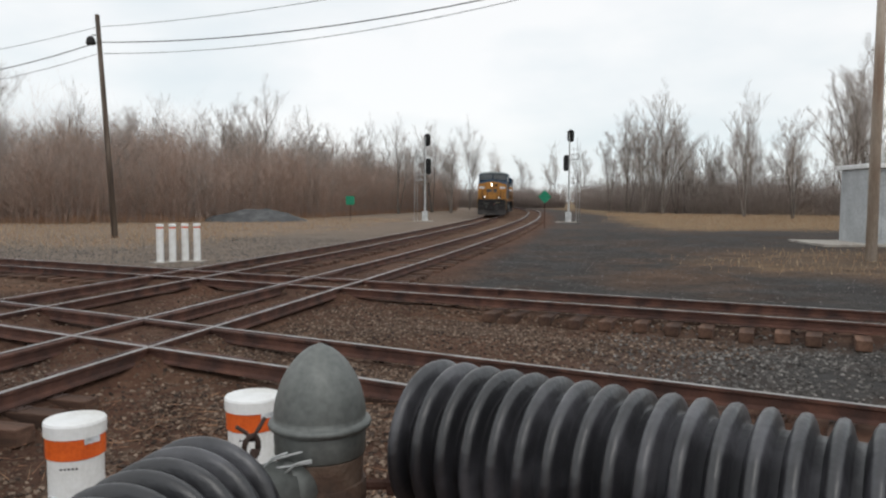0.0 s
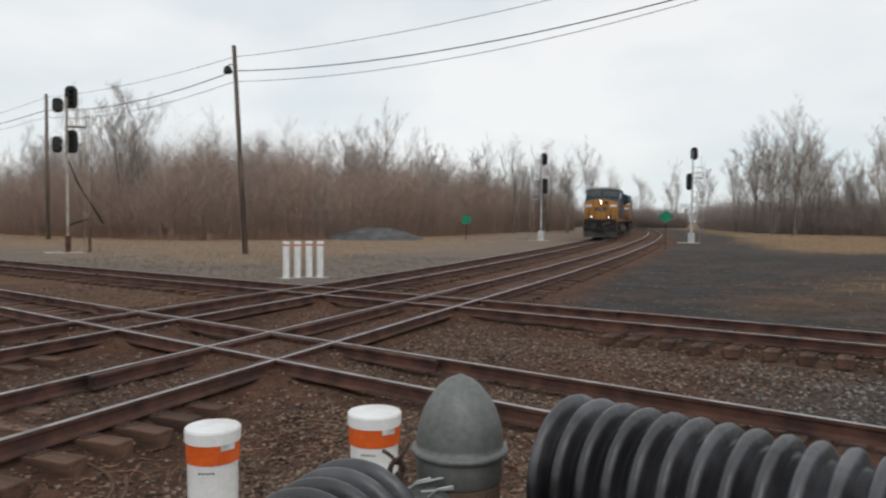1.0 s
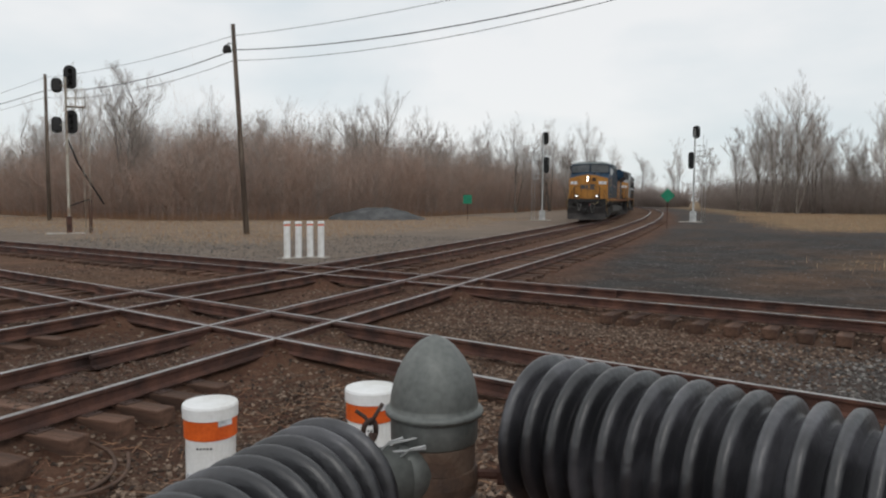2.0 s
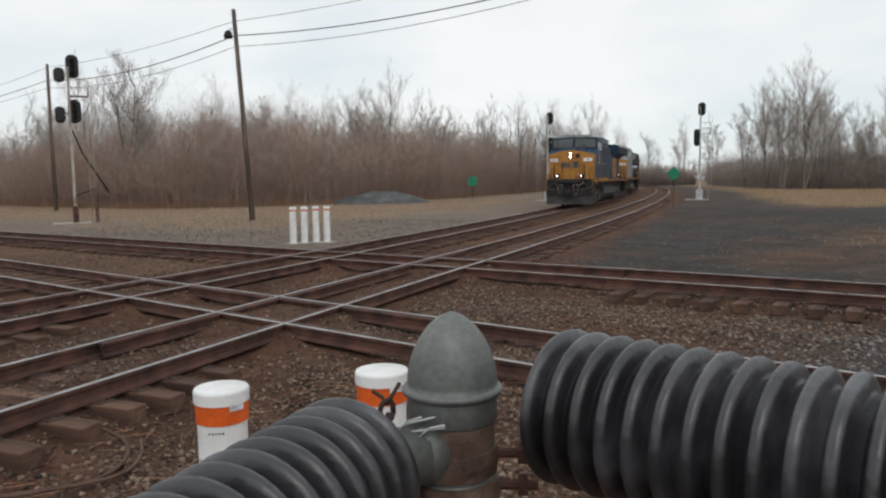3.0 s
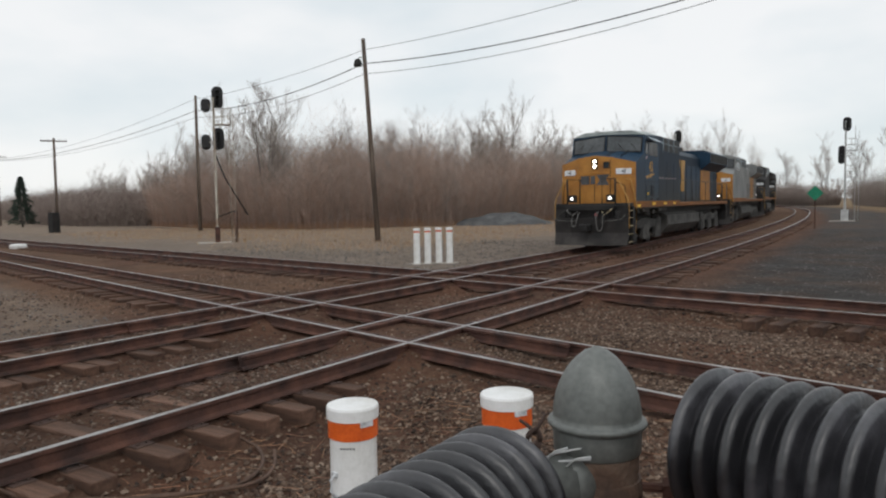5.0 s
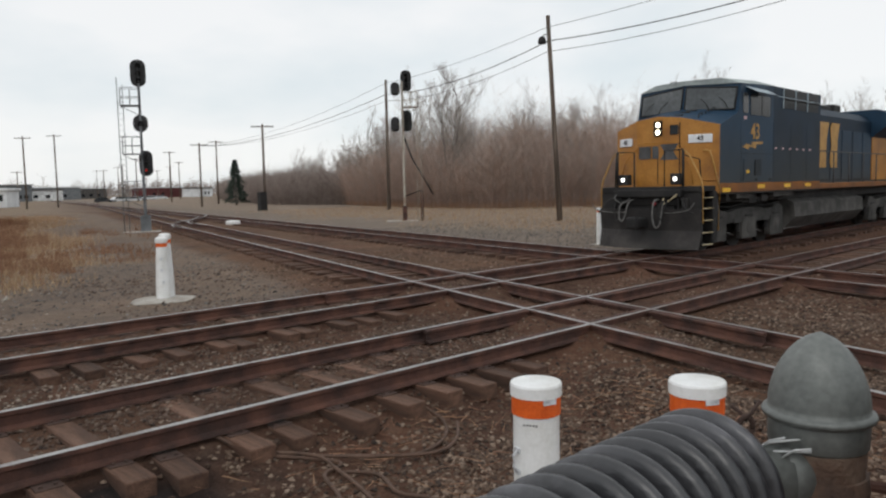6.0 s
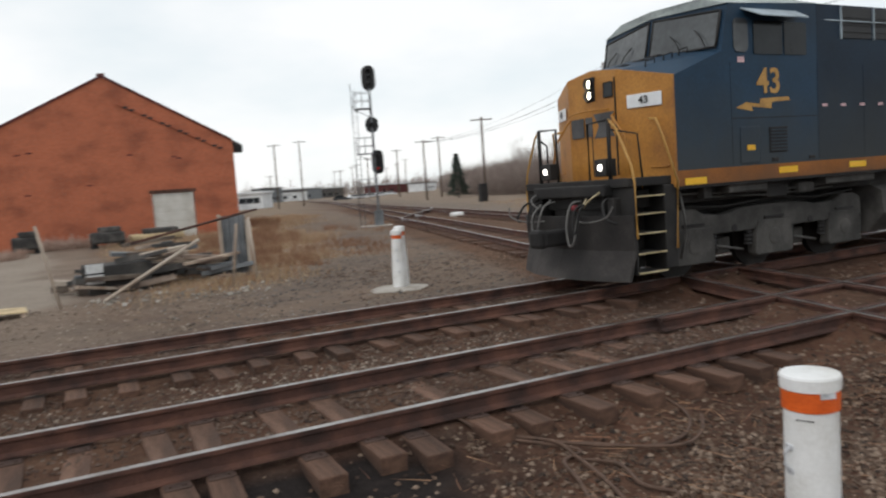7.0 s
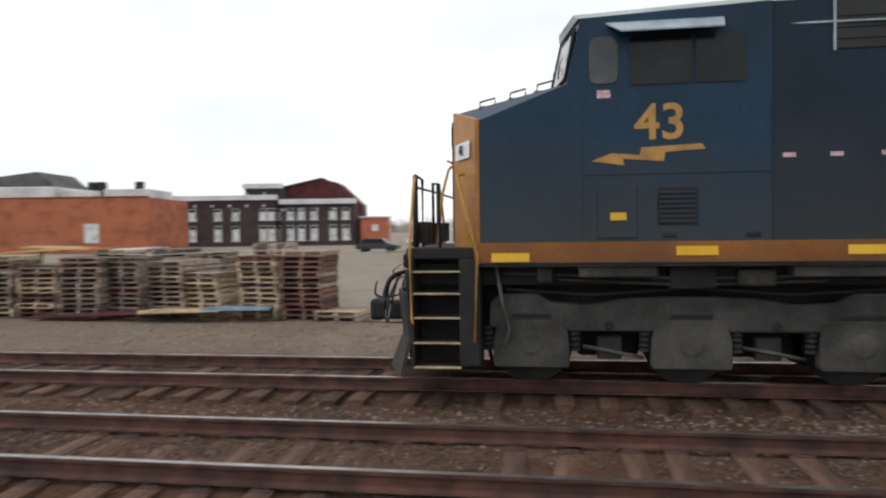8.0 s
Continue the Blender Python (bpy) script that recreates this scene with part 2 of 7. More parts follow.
spec_mat("yellow_machine", "yellow_machine_paint", (0.50, 0.30, 0.05), scale=2, fine=20, rough=0.6)
spec_mat("tin", "grey_corrugated_tin", (0.15, 0.16, 0.17), (0.10, 0.11, 0.115), (0.22, 0.23, 0.24), scale=1.5, fine=20, rough=0.6, metal=0.2)
spec_mat("hut", "silver_hut_panels", (0.42, 0.44, 0.45), (0.34, 0.35, 0.36), (0.5, 0.52, 0.53), scale=0.7, fine=10, rough=0.5, bump=0.1)
# the train's paints
spec_mat("yellow", "golden_yellow_paint", (0.39, 0.165, 0.022), (0.27, 0.11, 0.02), (0.46, 0.21, 0.035), scale=1.6, fine=26, rough=0.5, bump=0.06)
# near-black: the deep shade below the sill is put into this colour
spec_mat("loco_black", "grimy_shade_black_steel", (0.011, 0.010, 0.010), (0.006, 0.0055, 0.0055), (0.026, 0.023, 0.021), scale=1.8, fine=30, rough=0.75, bump=0.3)
spec_mat("truck_grey", "dusty_truck_steel", (0.049, 0.046, 0.043), (0.023, 0.022, 0.020), (0.09, 0.085, 0.078), scale=2.2, fine=34, rough=0.85, bump=0.35)
spec_mat("plow", "scuffed_black_plow", (0.024, 0.021, 0.020), (0.012, 0.011, 0.011), (0.055, 0.048, 0.045), scale=1.6, fine=22, rough=0.8, bump=0.3)
spec_mat("post_rust", "rust_stained_steel", (0.125, 0.076, 0.053), (0.055, 0.034, 0.026), (0.20, 0.145, 0.11), scale=28, fine=200, rough=0.75, metal=0.2, bump=0.25)
spec_mat("pallet_red", "red_brown_pallet_wood", (0.175, 0.088, 0.068), (0.09, 0.048, 0.038), (0.28, 0.16, 0.12), scale=2.5, fine=25, rough=0.9, bump=0.3, per_object=0.55, stretch=(0.6, 2, 2))
spec_mat("pallet_pale", "pale_pallet_wood", (0.42, 0.32, 0.22), (0.24, 0.18, 0.13), (0.54, 0.44, 0.32), scale=2.5, fine=25, rough=0.9, bump=0.3, per_object=0.5, stretch=(0.6, 2, 2))
spec_mat("hose", "grey_rubber_hose", (0.12, 0.115, 0.11), scale=6, fine=60, rough=0.7)
spec_mat("red_cap", "red_coupling", (0.30, 0.03, 0.04), scale=6, fine=60, rough=0.6)
spec_mat("step_edge", "pale_step_edge", (0.42, 0.34, 0.20), (0.25, 0.19, 0.11), (0.52, 0.45, 0.31), scale=6, fine=50, rough=0.7)
spec_mat("lettering", "golden_lettering", (0.46, 0.25, 0.06), (0.34, 0.18, 0.045), (0.54, 0.31, 0.085), scale=3, fine=40, rough=0.5, bump=0)
spec_mat("logo_blue", "faded_blue_lettering", (0.075, 0.075, 0.078), scale=3, fine=40, rough=0.6, bump=0)
spec_mat("visor", "pale_blue_steel", (0.30, 0.36, 0.40), scale=3, fine=40, rough=0.5)
spec_mat("roof_pale", "dusty_pale_roof", (0.32, 0.36, 0.355), (0.22, 0.25, 0.25), (0.42, 0.46, 0.45), scale=1, fine=14, rough=0.7)
spec_mat("reflector", "pink_reflector", (0.62, 0.40, 0.42), scale=20, fine=60, rough=0.4, bump=0)
spec_mat("reflector_yellow", "yellow_reflector", (0.80, 0.45, 0.02), (0.72, 0.38, 0.02), (0.85, 0.5, 0.04), scale=3, fine=60, rough=0.4, bump=0)
spec_mat("lamp", "lit_headlamp", (1.0, 0.87, 0.66), (1, 0.87, 0.66), (1, 0.87, 0.66), rough=0.3, bump=0, emit=9.0)
spec_mat("lamp_ditch", "lit_ditch_lamp", (1.0, 0.95, 0.88), (1, 0.95, 0.88), (1, 0.95, 0.88), rough=0.3, bump=0, emit=3.5)
spec_mat("signal_red", "dim_red_lens", (0.5, 0.03, 0.02), rough=0.2, bump=0, emit=0.4)
spec_mat("numberboard", "white_number_board", (0.72, 0.74, 0.76), (0.68, 0.7, 0.72), (0.78, 0.8, 0.82), scale=6, fine=50, rough=0.4, bump=0)
spec_mat("loco_grey", "weathered_grey_paint", (0.20, 0.205, 0.20), (0.13, 0.135, 0.14), (0.27, 0.27, 0.26), scale=0.7, fine=20, rough=0.65, bump=0.06)


def dusty(name, paint, dust, low, high, rough):
    """Paint with road dust lying thicker towards the sills, its edge broken by noise."""
    m = mat(name, paint, tuple(c * 0.75 for c in paint), tuple(c * 1.25 for c in paint), scale=0.9, fine=30, rough=rough, bump=0.04, spec=0.28)
    n, l = m.node_tree.nodes, m.node_tree.links
    b = n["Principled BSDF"]
    at, sep, nz = n.new("ShaderNodeTexCoord"), n.new("ShaderNodeSeparateXYZ"), n.new("ShaderNodeTexNoise")
    nz.inputs["Scale"].default_value, nz.inputs["Detail"].default_value = 1.6, 6
    l.new(at.outputs["Object"], sep.inputs[0])
    l.new(at.outputs["Object"], nz.inputs["Vector"])
    add = n.new("ShaderNodeMath")
    add.operation = "MULTIPLY_ADD"
    add.inputs[1].default_value, add.inputs[2].default_value = 1.1, -0.55
    l.new(nz.outputs["Fac"], add.inputs[0])
    tot = n.new("ShaderNodeMath")
    l.new(sep.outputs["Z"], tot.inputs[0])
    l.new(add.outputs[0], tot.inputs[1])
    rng = n.new("ShaderNodeMapRange")
    rng.inputs["From Min"].default_value, rng.inputs["From Max"].default_value = low, high
    rng.inputs["To Min"].default_value, rng.inputs["To Max"].default_value = 0.85, 0.0
    l.new(tot.outputs[0], rng.inputs["Value"])
    mix = n.new("ShaderNodeMix")
    mix.data_type = "RGBA"
    mix.inputs["B"].default_value = (*dust, 1)
    l.new(rng.outputs[0], mix.inputs["Factor"])
    l.new(b.inputs["Base Color"].links[0].from_socket, mix.inputs["A"])
    l.new(mix.outputs["Result"], b.inputs["Base Color"])
    return m


MAT["blue"] = dusty("dark_blue_paint", (0.0092, 0.0335, 0.066), (0.050, 0.053, 0.050), 1.5, 3.35, 0.5)
# a darker blue for the cabinet and the long hood
MAT["blue_darker"] = dusty("darker_blue_paint", (0.0065, 0.019, 0.037), (0.044, 0.046, 0.043), 1.5, 3.5, 0.58)
MAT["stripe"] = dusty("dusty_orange_stripe", (0.28, 0.105, 0.025), (0.12, 0.064, 0.037), 1.45, 1.95, 0.7)


def masonry(name, c1, c2, mortar, wide=0.22, high=0.075):
    """Brickwork with courses of true size, stained at a larger scale."""
    m = mat(name, c1, tuple(0.62 * c for c in c2), tuple(1.18 * c for c in c1), scale=0.42, fine=5, rough=0.92, bump=0.1, stretch=(1, 1, 1.7))
    n, l = m.node_tree.nodes, m.node_tree.links
    b = n["Principled BSDF"]
    at, mp, bt = n.new("ShaderNodeTexCoord"), n.new("ShaderNodeMapping"), n.new("ShaderNodeTexBrick")
    mp.inputs["Rotation"].default_value = (radians(90), 0, 0)
    l.new(at.outputs["Object"], mp.inputs["Vector"])
    l.new(mp.outputs[0], bt.inputs["Vector"])
    bt.inputs["Color1"].default_value, bt.inputs["Color2"].default_value, bt.inputs["Mortar"].default_value = (*c1, 1), (*c2, 1), (*mortar, 1)
    bt.inputs["Scale"].default_value, bt.inputs["Brick Width"].default_value, bt.inputs["Row Height"].default_value, bt.inputs["Mortar Size"].default_value = 1.0, wide, high, 0.008
    mix = n.new("ShaderNodeMix")
    mix.data_type = "RGBA"
    mix.inputs["Factor"].default_value = 0.4
    l.new(b.inputs["Base Color"].links[0].from_socket, mix.inputs["A"])
    l.new(bt.outputs["Color"], mix.inputs["B"])
    l.new(mix.outputs["Result"], b.inputs["Base Color"])
    return m


MAT["brick"] = masonry("red_brick", (0.46, 0.135, 0.066), (0.33, 0.09, 0.047), (0.32, 0.19, 0.135))
MAT["brick_low"] = masonry("orange_painted_brick", (0.42, 0.135, 0.065), (0.33, 0.10, 0.05), (0.3, 0.13, 0.08))
MAT["brick_dark"] = masonry("dark_brown_brick", (0.06, 0.04, 0.038), (0.035, 0.027, 0.028), (0.10, 0.08, 0.075))


def islands(key, name, colours, rough=0.95):
    """Loose pieces whose colour changes from piece to piece."""
    m = bpy.data.materials.new(name)
    m.use_nodes = True
    n, l = m.node_tree.nodes, m.node_tree.links
    geo, ramp = n.new("ShaderNodeNewGeometry"), n.new("ShaderNodeValToRGB")
    e = ramp.color_ramp.elements
    e[0].color, e[1].color = (*colours[0], 1), (*colours[-1], 1)
    for k, c in enumerate(colours[1:-1]):
        e.new((k + 1) / (len(colours) - 1)).color = (*c, 1)
    l.new(geo.outputs["Random Per Island"], ramp.inputs[0])
    b = n["Principled BSDF"]
    at, nz, mx = n.new("ShaderNodeTexCoord"), n.new("ShaderNodeTexNoise"), n.new("ShaderNodeMix")
    nz.inputs["Scale"].default_value = 30
    l.new(at.outputs["Object"], nz.inputs["Vector"])
    mx.data_type, mx.blend_type = "RGBA", "OVERLAY"
    mx.inputs["Factor"].default_value = 0.4
    l.new(ramp.outputs[0], mx.inputs["A"])
    l.new(nz.outputs["Fac"], mx.inputs["B"])
    l.new(mx.outputs["Result"], b.inputs["Base Color"])
    b.inputs["Roughness"].default_value = rough
    MAT[key] = m


islands("stones_brown", "brown_ballast", ((0.028, 0.018, 0.013), (0.068, 0.041, 0.028), (0.10, 0.063, 0.043), (0.14, 0.092, 0.064), (0.27, 0.20, 0.15)))
islands("stones_grey", "grey_ballast", ((0.035, 0.031, 0.029), (0.068, 0.061, 0.056), (0.10, 0.092, 0.085), (0.14, 0.13, 0.12), (0.27, 0.25, 0.23)))
islands("stones_mixed", "mixed_ballast", ((0.040, 0.025, 0.019), (0.095, 0.060, 0.043), (0.062, 0.035, 0.025), (0.135, 0.092, 0.069), (0.080, 0.050, 0.037), (0.24, 0.185, 0.145)))
islands("stones_tan", "tan_dusty_stones", ((0.09, 0.066, 0.05), (0.17, 0.128, 0.097), (0.25, 0.195, 0.15), (0.36, 0.30, 0.245)))
islands("stones_pale", "pale_rubble", ((0.16, 0.14, 0.12), (0.32, 0.29, 0.25), (0.50, 0.48, 0.44)))
islands("brush", "red_brown_brush", ((0.26, 0.175, 0.14), (0.38, 0.255, 0.20), (0.49, 0.345, 0.275), (0.58, 0.475, 0.41)))
islands("brush_grey", "grey_brown_brush", ((0.19, 0.15, 0.135), (0.27, 0.215, 0.19), (0.37, 0.31, 0.275)))
islands("twig_stems", "grey_sapling_bark", ((0.20, 0.17, 0.15), (0.29, 0.25, 0.225), (0.38, 0.335, 0.305)))
islands("weed_mix", "rust_brown_weed_stems", ((0.16, 0.074, 0.048), (0.26, 0.13, 0.078), (0.36, 0.21, 0.12), (0.24, 0.135, 0.088)))
islands("foot_weeds", "rusty_brush_foot", ((0.30, 0.16, 0.10), (0.42, 0.235, 0.14), (0.54, 0.35, 0.215), (0.44, 0.25, 0.165)))
islands("grass_mix", "dry_grass_blades", ((0.25, 0.15, 0.088), (0.39, 0.26, 0.145), (0.50, 0.38, 0.245), (0.31, 0.16, 0.095), (0.42, 0.32, 0.22)))


# ---- the ground: one sheet, with its zones of dirt, gravel, dry grass and yard ----
def step(a, b, v):
    t = min(max((v - a) / (b - a), 0.0), 1.0)
    return t * t * (3 - 2 * t)


def zones(x, y):
    """How much gravel, dry grass and pale yard lie at a place."""
    d2, d1, a = dist_b(x, y, TH2, 6.481), dist_b(x, y, TH1, 0.0), x - track_a(-0.75, y)
    wob = 1.6 * noise.noise(Vector((x * 0.13, y * 0.13, 7))) + 0.6 * noise.noise(Vector((x * 0.6, y * 0.6, 1)))
    gravel = grass = yard = 0.0
    if a > 0:
        gravel = step(2.2, 3.2, d2 + wob * 0.4) * step(1.5, 3.0, a + wob * 0.3)
        gravel = max(gravel, step(3.5, 9.0, x + 2 * wob) * step(1.8, 2.6, d1) * (1 - step(5.6, 6.3, d2 + 6.481 - 0.2)))
        grass = step(43, 53, y + 4 * wob - 0.1 * (a - 5)) * step(7, 12, a + wob)
        grass = max(grass, 0.45 * step(8, 14, x + 2 * wob) * step(13, 18, y + wob) * (1 - step(23, 30, y + 2 * wob)))
    else:
        w = -3.94 - bend(y) - x
        if d2 > 2:
            gravel = step(2.4, 3.2, w + 0.3 * wob) * step(2.3, 3.0, d2 + 0.3 * wob)
            yard = 0.5 * gravel
            grass = step(5.0, 13.0, d2 + 2.2 * wob) * step(6.5, 13, w + 1.8 * wob)
        elif d1 < -1:
            gravel = 0.55 * step(2.2, 3.2, w + 0.3 * wob) * step(1.2, 2.2, -d1 + 0.3 * wob) * step(-9.5, -5.5, y + wob)
            grass = step(7.5, 11.5, w + 1.5 * wob) * step(4.6, 8.2, -d1 + 1.4 * wob) * step(-8, -5, y + 0.6 * wob)
            yard = max(0.62 * gravel, 0.5 * step(2.2, 3.6, w + 0.5 * wob) * step(1.5, 4, -d1) * (1 - step(-9, -5, y + wob)), step(8.6, 10.0, w + wob) * (1 - step(-9, -6.5, y + wob + 0.06 * w)))
    return gravel * (1 - grass) * (1 - yard), grass * (1 - yard), yard


def rusty(x, y):
    """How much red-brown earth shows through at a place."""
    d2, a = dist_b(x, y, TH2, 6.481), x - track_a(-0.75, y)
    v = 0.5 + noise.noise(Vector((x * 0.22, y * 0.22, 13))) + 0.5 * noise.noise(Vector((x * 0.9, y * 0.9, 5)))
    r = 0.35 * step(0.35, 0.9, v)
    if a > 0 and d2 > 2:
        r = max(r, step(4, 9, x + 2 * v) * step(9, 15, y + 2 * v) * (1 - step(24, 32, y + 3 * v)) * step(0.15, 0.8, v))
    elif d2 > 2:
        r = max(r, step(20, 32, d2 + 4 * v) * step(0.0, 0.5, v))
    elif x < -8:
        r = max(r, 0.8 * step(0.1, 0.6, v))
    return r


def dark_soil(x, y):
    """How much darker the ground is: oily soil beside the near rail, patchy gravel past the crossing."""
    v = noise.noise(Vector((x * 0.9, y * 0.9, 17))) + 0.5 * noise.noise(Vector((x * 2.6, y * 2.6, 4)))
    # the gravel right of the main line is darker in patches
    if x - track_a(-0.75, y) > 1.5 and dist_b(x, y, TH2, 6.481) > 2.2:
        return 0.38 * step(-0.5, 0.4, v) * (1 - step(38, 48, y))
    return step(0.0, 0.55, 1.15 - math.hypot((x - 0.55) / 0.85, (y + 7.2) / 2.2) + 0.7 * v) * step(0.02, 0.2, x)


def ground_material():
    m = bpy.data.materials.new("ground")
    m.use_nodes = True
    n, l = m.node_tree.nodes, m.node_tree.links
    b = n["Principled BSDF"]
    at = n.new("ShaderNodeTexCoord")

    def nz(scale, detail=6, rough=0.6):
        t = n.new("ShaderNodeTexNoise")
        t.inputs["Scale"].default_value, t.inputs["Detail"].default_value, t.inputs["Roughness"].default_value = scale, detail, rough
        l.new(at.outputs["Object"], t.inputs["Vector"])
        return t.outputs["Fac"]

    def ramp(fac, *stops):
        r = n.new("ShaderNodeValToRGB")
        e = r.color_ramp.elements
        e[0].position, e[0].color = stops[0][0], (*stops[0][1], 1)
        e[1].position, e[1].color = stops[-1][0], (*stops[-1][1], 1)
        for p, c in stops[1:-1]:
            e.new(p).color = (*c, 1)
        l.new(fac, r.inputs[0])
        return r.outputs[0]

    def blend(fac, a, c, kind="MIX"):
        x = n.new("ShaderNodeMix")
        x.data_type, x.blend_type = "RGBA", kind
        if isinstance(fac, float):
            x.inputs["Factor"].default_value = fac
        else:
            l.new(fac, x.inputs["Factor"])
        l.new(a, x.inputs["A"])
        l.new(c, x.inputs["B"])
        return x.outputs["Result"]

    fine, mid, big = nz(38, 8, 0.7), nz(4.5, 8, 0.7), nz(0.5, 5)
    dirt = blend(0.5, ramp(mid, (0.3, (0.032, 0.018, 0.013)), (0.5, (0.102, 0.055, 0.037)), (0.72, (0.19, 0.124, 0.088))), ramp(big, (0.36, (0.042, 0.024, 0.018)), (0.5, (0.096, 0.049, 0.032)), (0.64, (0.14, 0.068, 0.043))))
    gravel = blend(0.55, ramp(mid, (0.3, (0.026, 0.024, 0.023)), (0.5, (0.055, 0.052, 0.050)), (0.7, (0.11, 0.105, 0.10))), ramp(big, (0.38, (0.080, 0.050, 0.036)), (0.48, (0.055, 0.050, 0.047)), (0.66, (0.070, 0.070, 0.070))))
    grass = blend(0.5, ramp(mid, (0.3, (0.13, 0.085, 0.052)), (0.5, (0.225, 0.16, 0.096)), (0.7, (0.34, 0.25, 0.155))), ramp(big, (0.35, (0.13, 0.08, 0.052)), (0.65, (0.25, 0.18, 0.105))))
    yard = blend(0.5, ramp(mid, (0.3, (0.22, 0.18, 0.145)), (0.7, (0.34, 0.285, 0.235))), ramp(big, (0.35, (0.22, 0.185, 0.15)), (0.65, (0.32, 0.27, 0.225))))
    zone = n.new("ShaderNodeAttribute")
    zone.attribute_name = "zone"
    sep = n.new("ShaderNodeSeparateXYZ")
    l.new(zone.outputs["Vector"], sep.inputs[0])
    col = blend(sep.outputs["X"], dirt, gravel)
    earth = blend(0.5, ramp(mid, (0.3, (0.07, 0.040, 0.026)), (0.5, (0.135, 0.080, 0.050)), (0.7, (0.21, 0.135, 0.088))), ramp(big, (0.35, (0.10, 0.062, 0.042)), (0.65, (0.17, 0.10, 0.06))))
    rust = n.new("ShaderNodeAttribute")
    rust.attribute_name = "rusty"
    col = blend(rust.outputs["Fac"], col, earth)
    col = blend(sep.outputs["Y"], col, grass)
    col = blend(sep.outputs["Z"], col, yard)
    dark_zone = n.new("ShaderNodeAttribute")
    dark_zone.attribute_name = "dark_soil"
    col = blend(dark_zone.outputs["Fac"], col, ramp(mid, (0.3, (0.013, 0.0105, 0.010)), (0.7, (0.034, 0.027, 0.025))))
    grain = ramp(fine, (0.25, (0.22, 0.22, 0.22)), (0.5, (0.5, 0.5, 0.5)), (0.75, (0.8, 0.8, 0.8)))
    l.new(blend(0.75, col, grain, "OVERLAY"), b.inputs["Base Color"])
    b.inputs["Roughness"].default_value = 0.97
    b.inputs["Specular IOR Level"].default_value = 0.15
    bp = n.new("ShaderNodeBump")
    bp.inputs["Strength"].default_value, bp.inputs["Distance"].default_value = 0.9, 0.03
    l.new(fine, bp.inputs["Height"])
    l.new(bp.outputs[0], b.inputs["Normal"])
    return m


def lines(stops):
    out = []
    for a, b, size in stops:
        n = max(1, round((b - a) / size))
        out += [a + (b - a) * k / n for k in range(n)]
    return out + [stops[-1][1]]


xs = lines([(-1500, -300, 200), (-300, -80, 20), (-80, -30, 1.6), (-30, 12, 0.28), (12, 60, 1.6), (60, 300, 20), (300, 1500, 200)])
ys = lines([(-1500, -300, 200), (-300, -40, 15), (-40, -14, 1.0), (-14, 26, 0.28), (26, 100, 1.6), (100, 300, 20), (300, 1500, 200)])


def ground_at(x, y):
    near = max(0.0, 1 - max(abs(x + 8), abs(y - 5)) / 60)
    z = ground_z(x, y) + near * (0.045 * noise.noise(Vector((x * 0.8, y * 0.8, 0))) + 0.03 * noise.noise(Vector((x * 2.7, y * 2.7, 3))))
    # the verge falls away a little beside the near track, and the bed between rails is full
    z -= 0.12 * step(0.25, 0.95, x - track_a(0.0, y)) * (1 - step(2.5, 5.0, x)) * (1 - step(-2.0, -0.8, dist_b(x, y, TH1, 0)))
    z -= 0.10 * step(0.95, 1.35, GAUGE / 2 - dist_b(x, y, TH2, 6.481)) * (1 - step(2.0, 3.2, GAUGE / 2 - dist_b(x, y, TH2, 6.481))) * step(0.8, 2.0, x) * (1 - step(16, 22, x))
    for c in (-4.694, -0.7525):
        z += 0.078 * (1 - step(0.72, 1.0, abs(x - track_a(c, y))))
    for th, off in ((TH1, 0.0), (TH2, 6.481)):
        z += 0.05 * (1 - step(0.75, 1.1, abs(dist_b(x, y, th, off + GAUGE / 2)))) * (1 if x > -30 else 0.5)
    z = min(z, -0.175 + rise(y)) if near > 0 else z
    # the crossing itself is packed with dirt almost to the rail heads
    packed = max(1 - step(0.85, 1.35, abs(dist_b(x, y, th, off + GAUGE / 2))) for th, off in ((TH1, 0.0), (TH2, 6.481)))
    packed *= max(1 - step(0.85, 1.35, abs(x - track_a(c, y))) for c in (-4.694, -0.7525))
    return z + packed * (-0.085 - z)


gv = [(x, y, ground_at(x, y)) for y in ys for x in xs]
w = len(xs)
gf = [(j * w + i, j * w + i + 1, (j + 1) * w + i + 1, (j + 1) * w + i) for j in range(len(ys) - 1) for i in range(w - 1)]
ground = raw("ground", gv, gf, ground_material(), kind="structure", label="brown dirt and gravel ground round the rail crossing", smooth=True)
zone_data = ground.data.attributes.new("zone", "FLOAT_VECTOR", "POINT")
zone_data.data.foreach_set("vector", [c for v in gv for c in zones(v[0], v[1])])
rust_data = ground.data.attributes.new("rusty", "FLOAT", "POINT")
rust_data.data.foreach_set("value", [0.75 * rusty(v[0], v[1]) for v in gv])
dark_soil_data = ground.data.attributes.new("dark_soil", "FLOAT", "POINT")
dark_soil_data.data.foreach_set("value", [dark_soil(v[0], v[1]) if -20 < v[0] < 40 and -12 < v[1] < 50 else 0.0 for v in gv])
RAIL = [(-0.035, 0.0), (0.035, 0.0), (0.037, -0.008), (0.036, -0.036), (0.010, -0.048), (0.009, -0.135), (0.066, -0.155), (0.070, -0.172), (-0.070, -0.172), (-0.066, -0.155), (-0.009, -0.135), (-0.010, -0.048), (-0.036, -0.036), (-0.037, -0.008)]


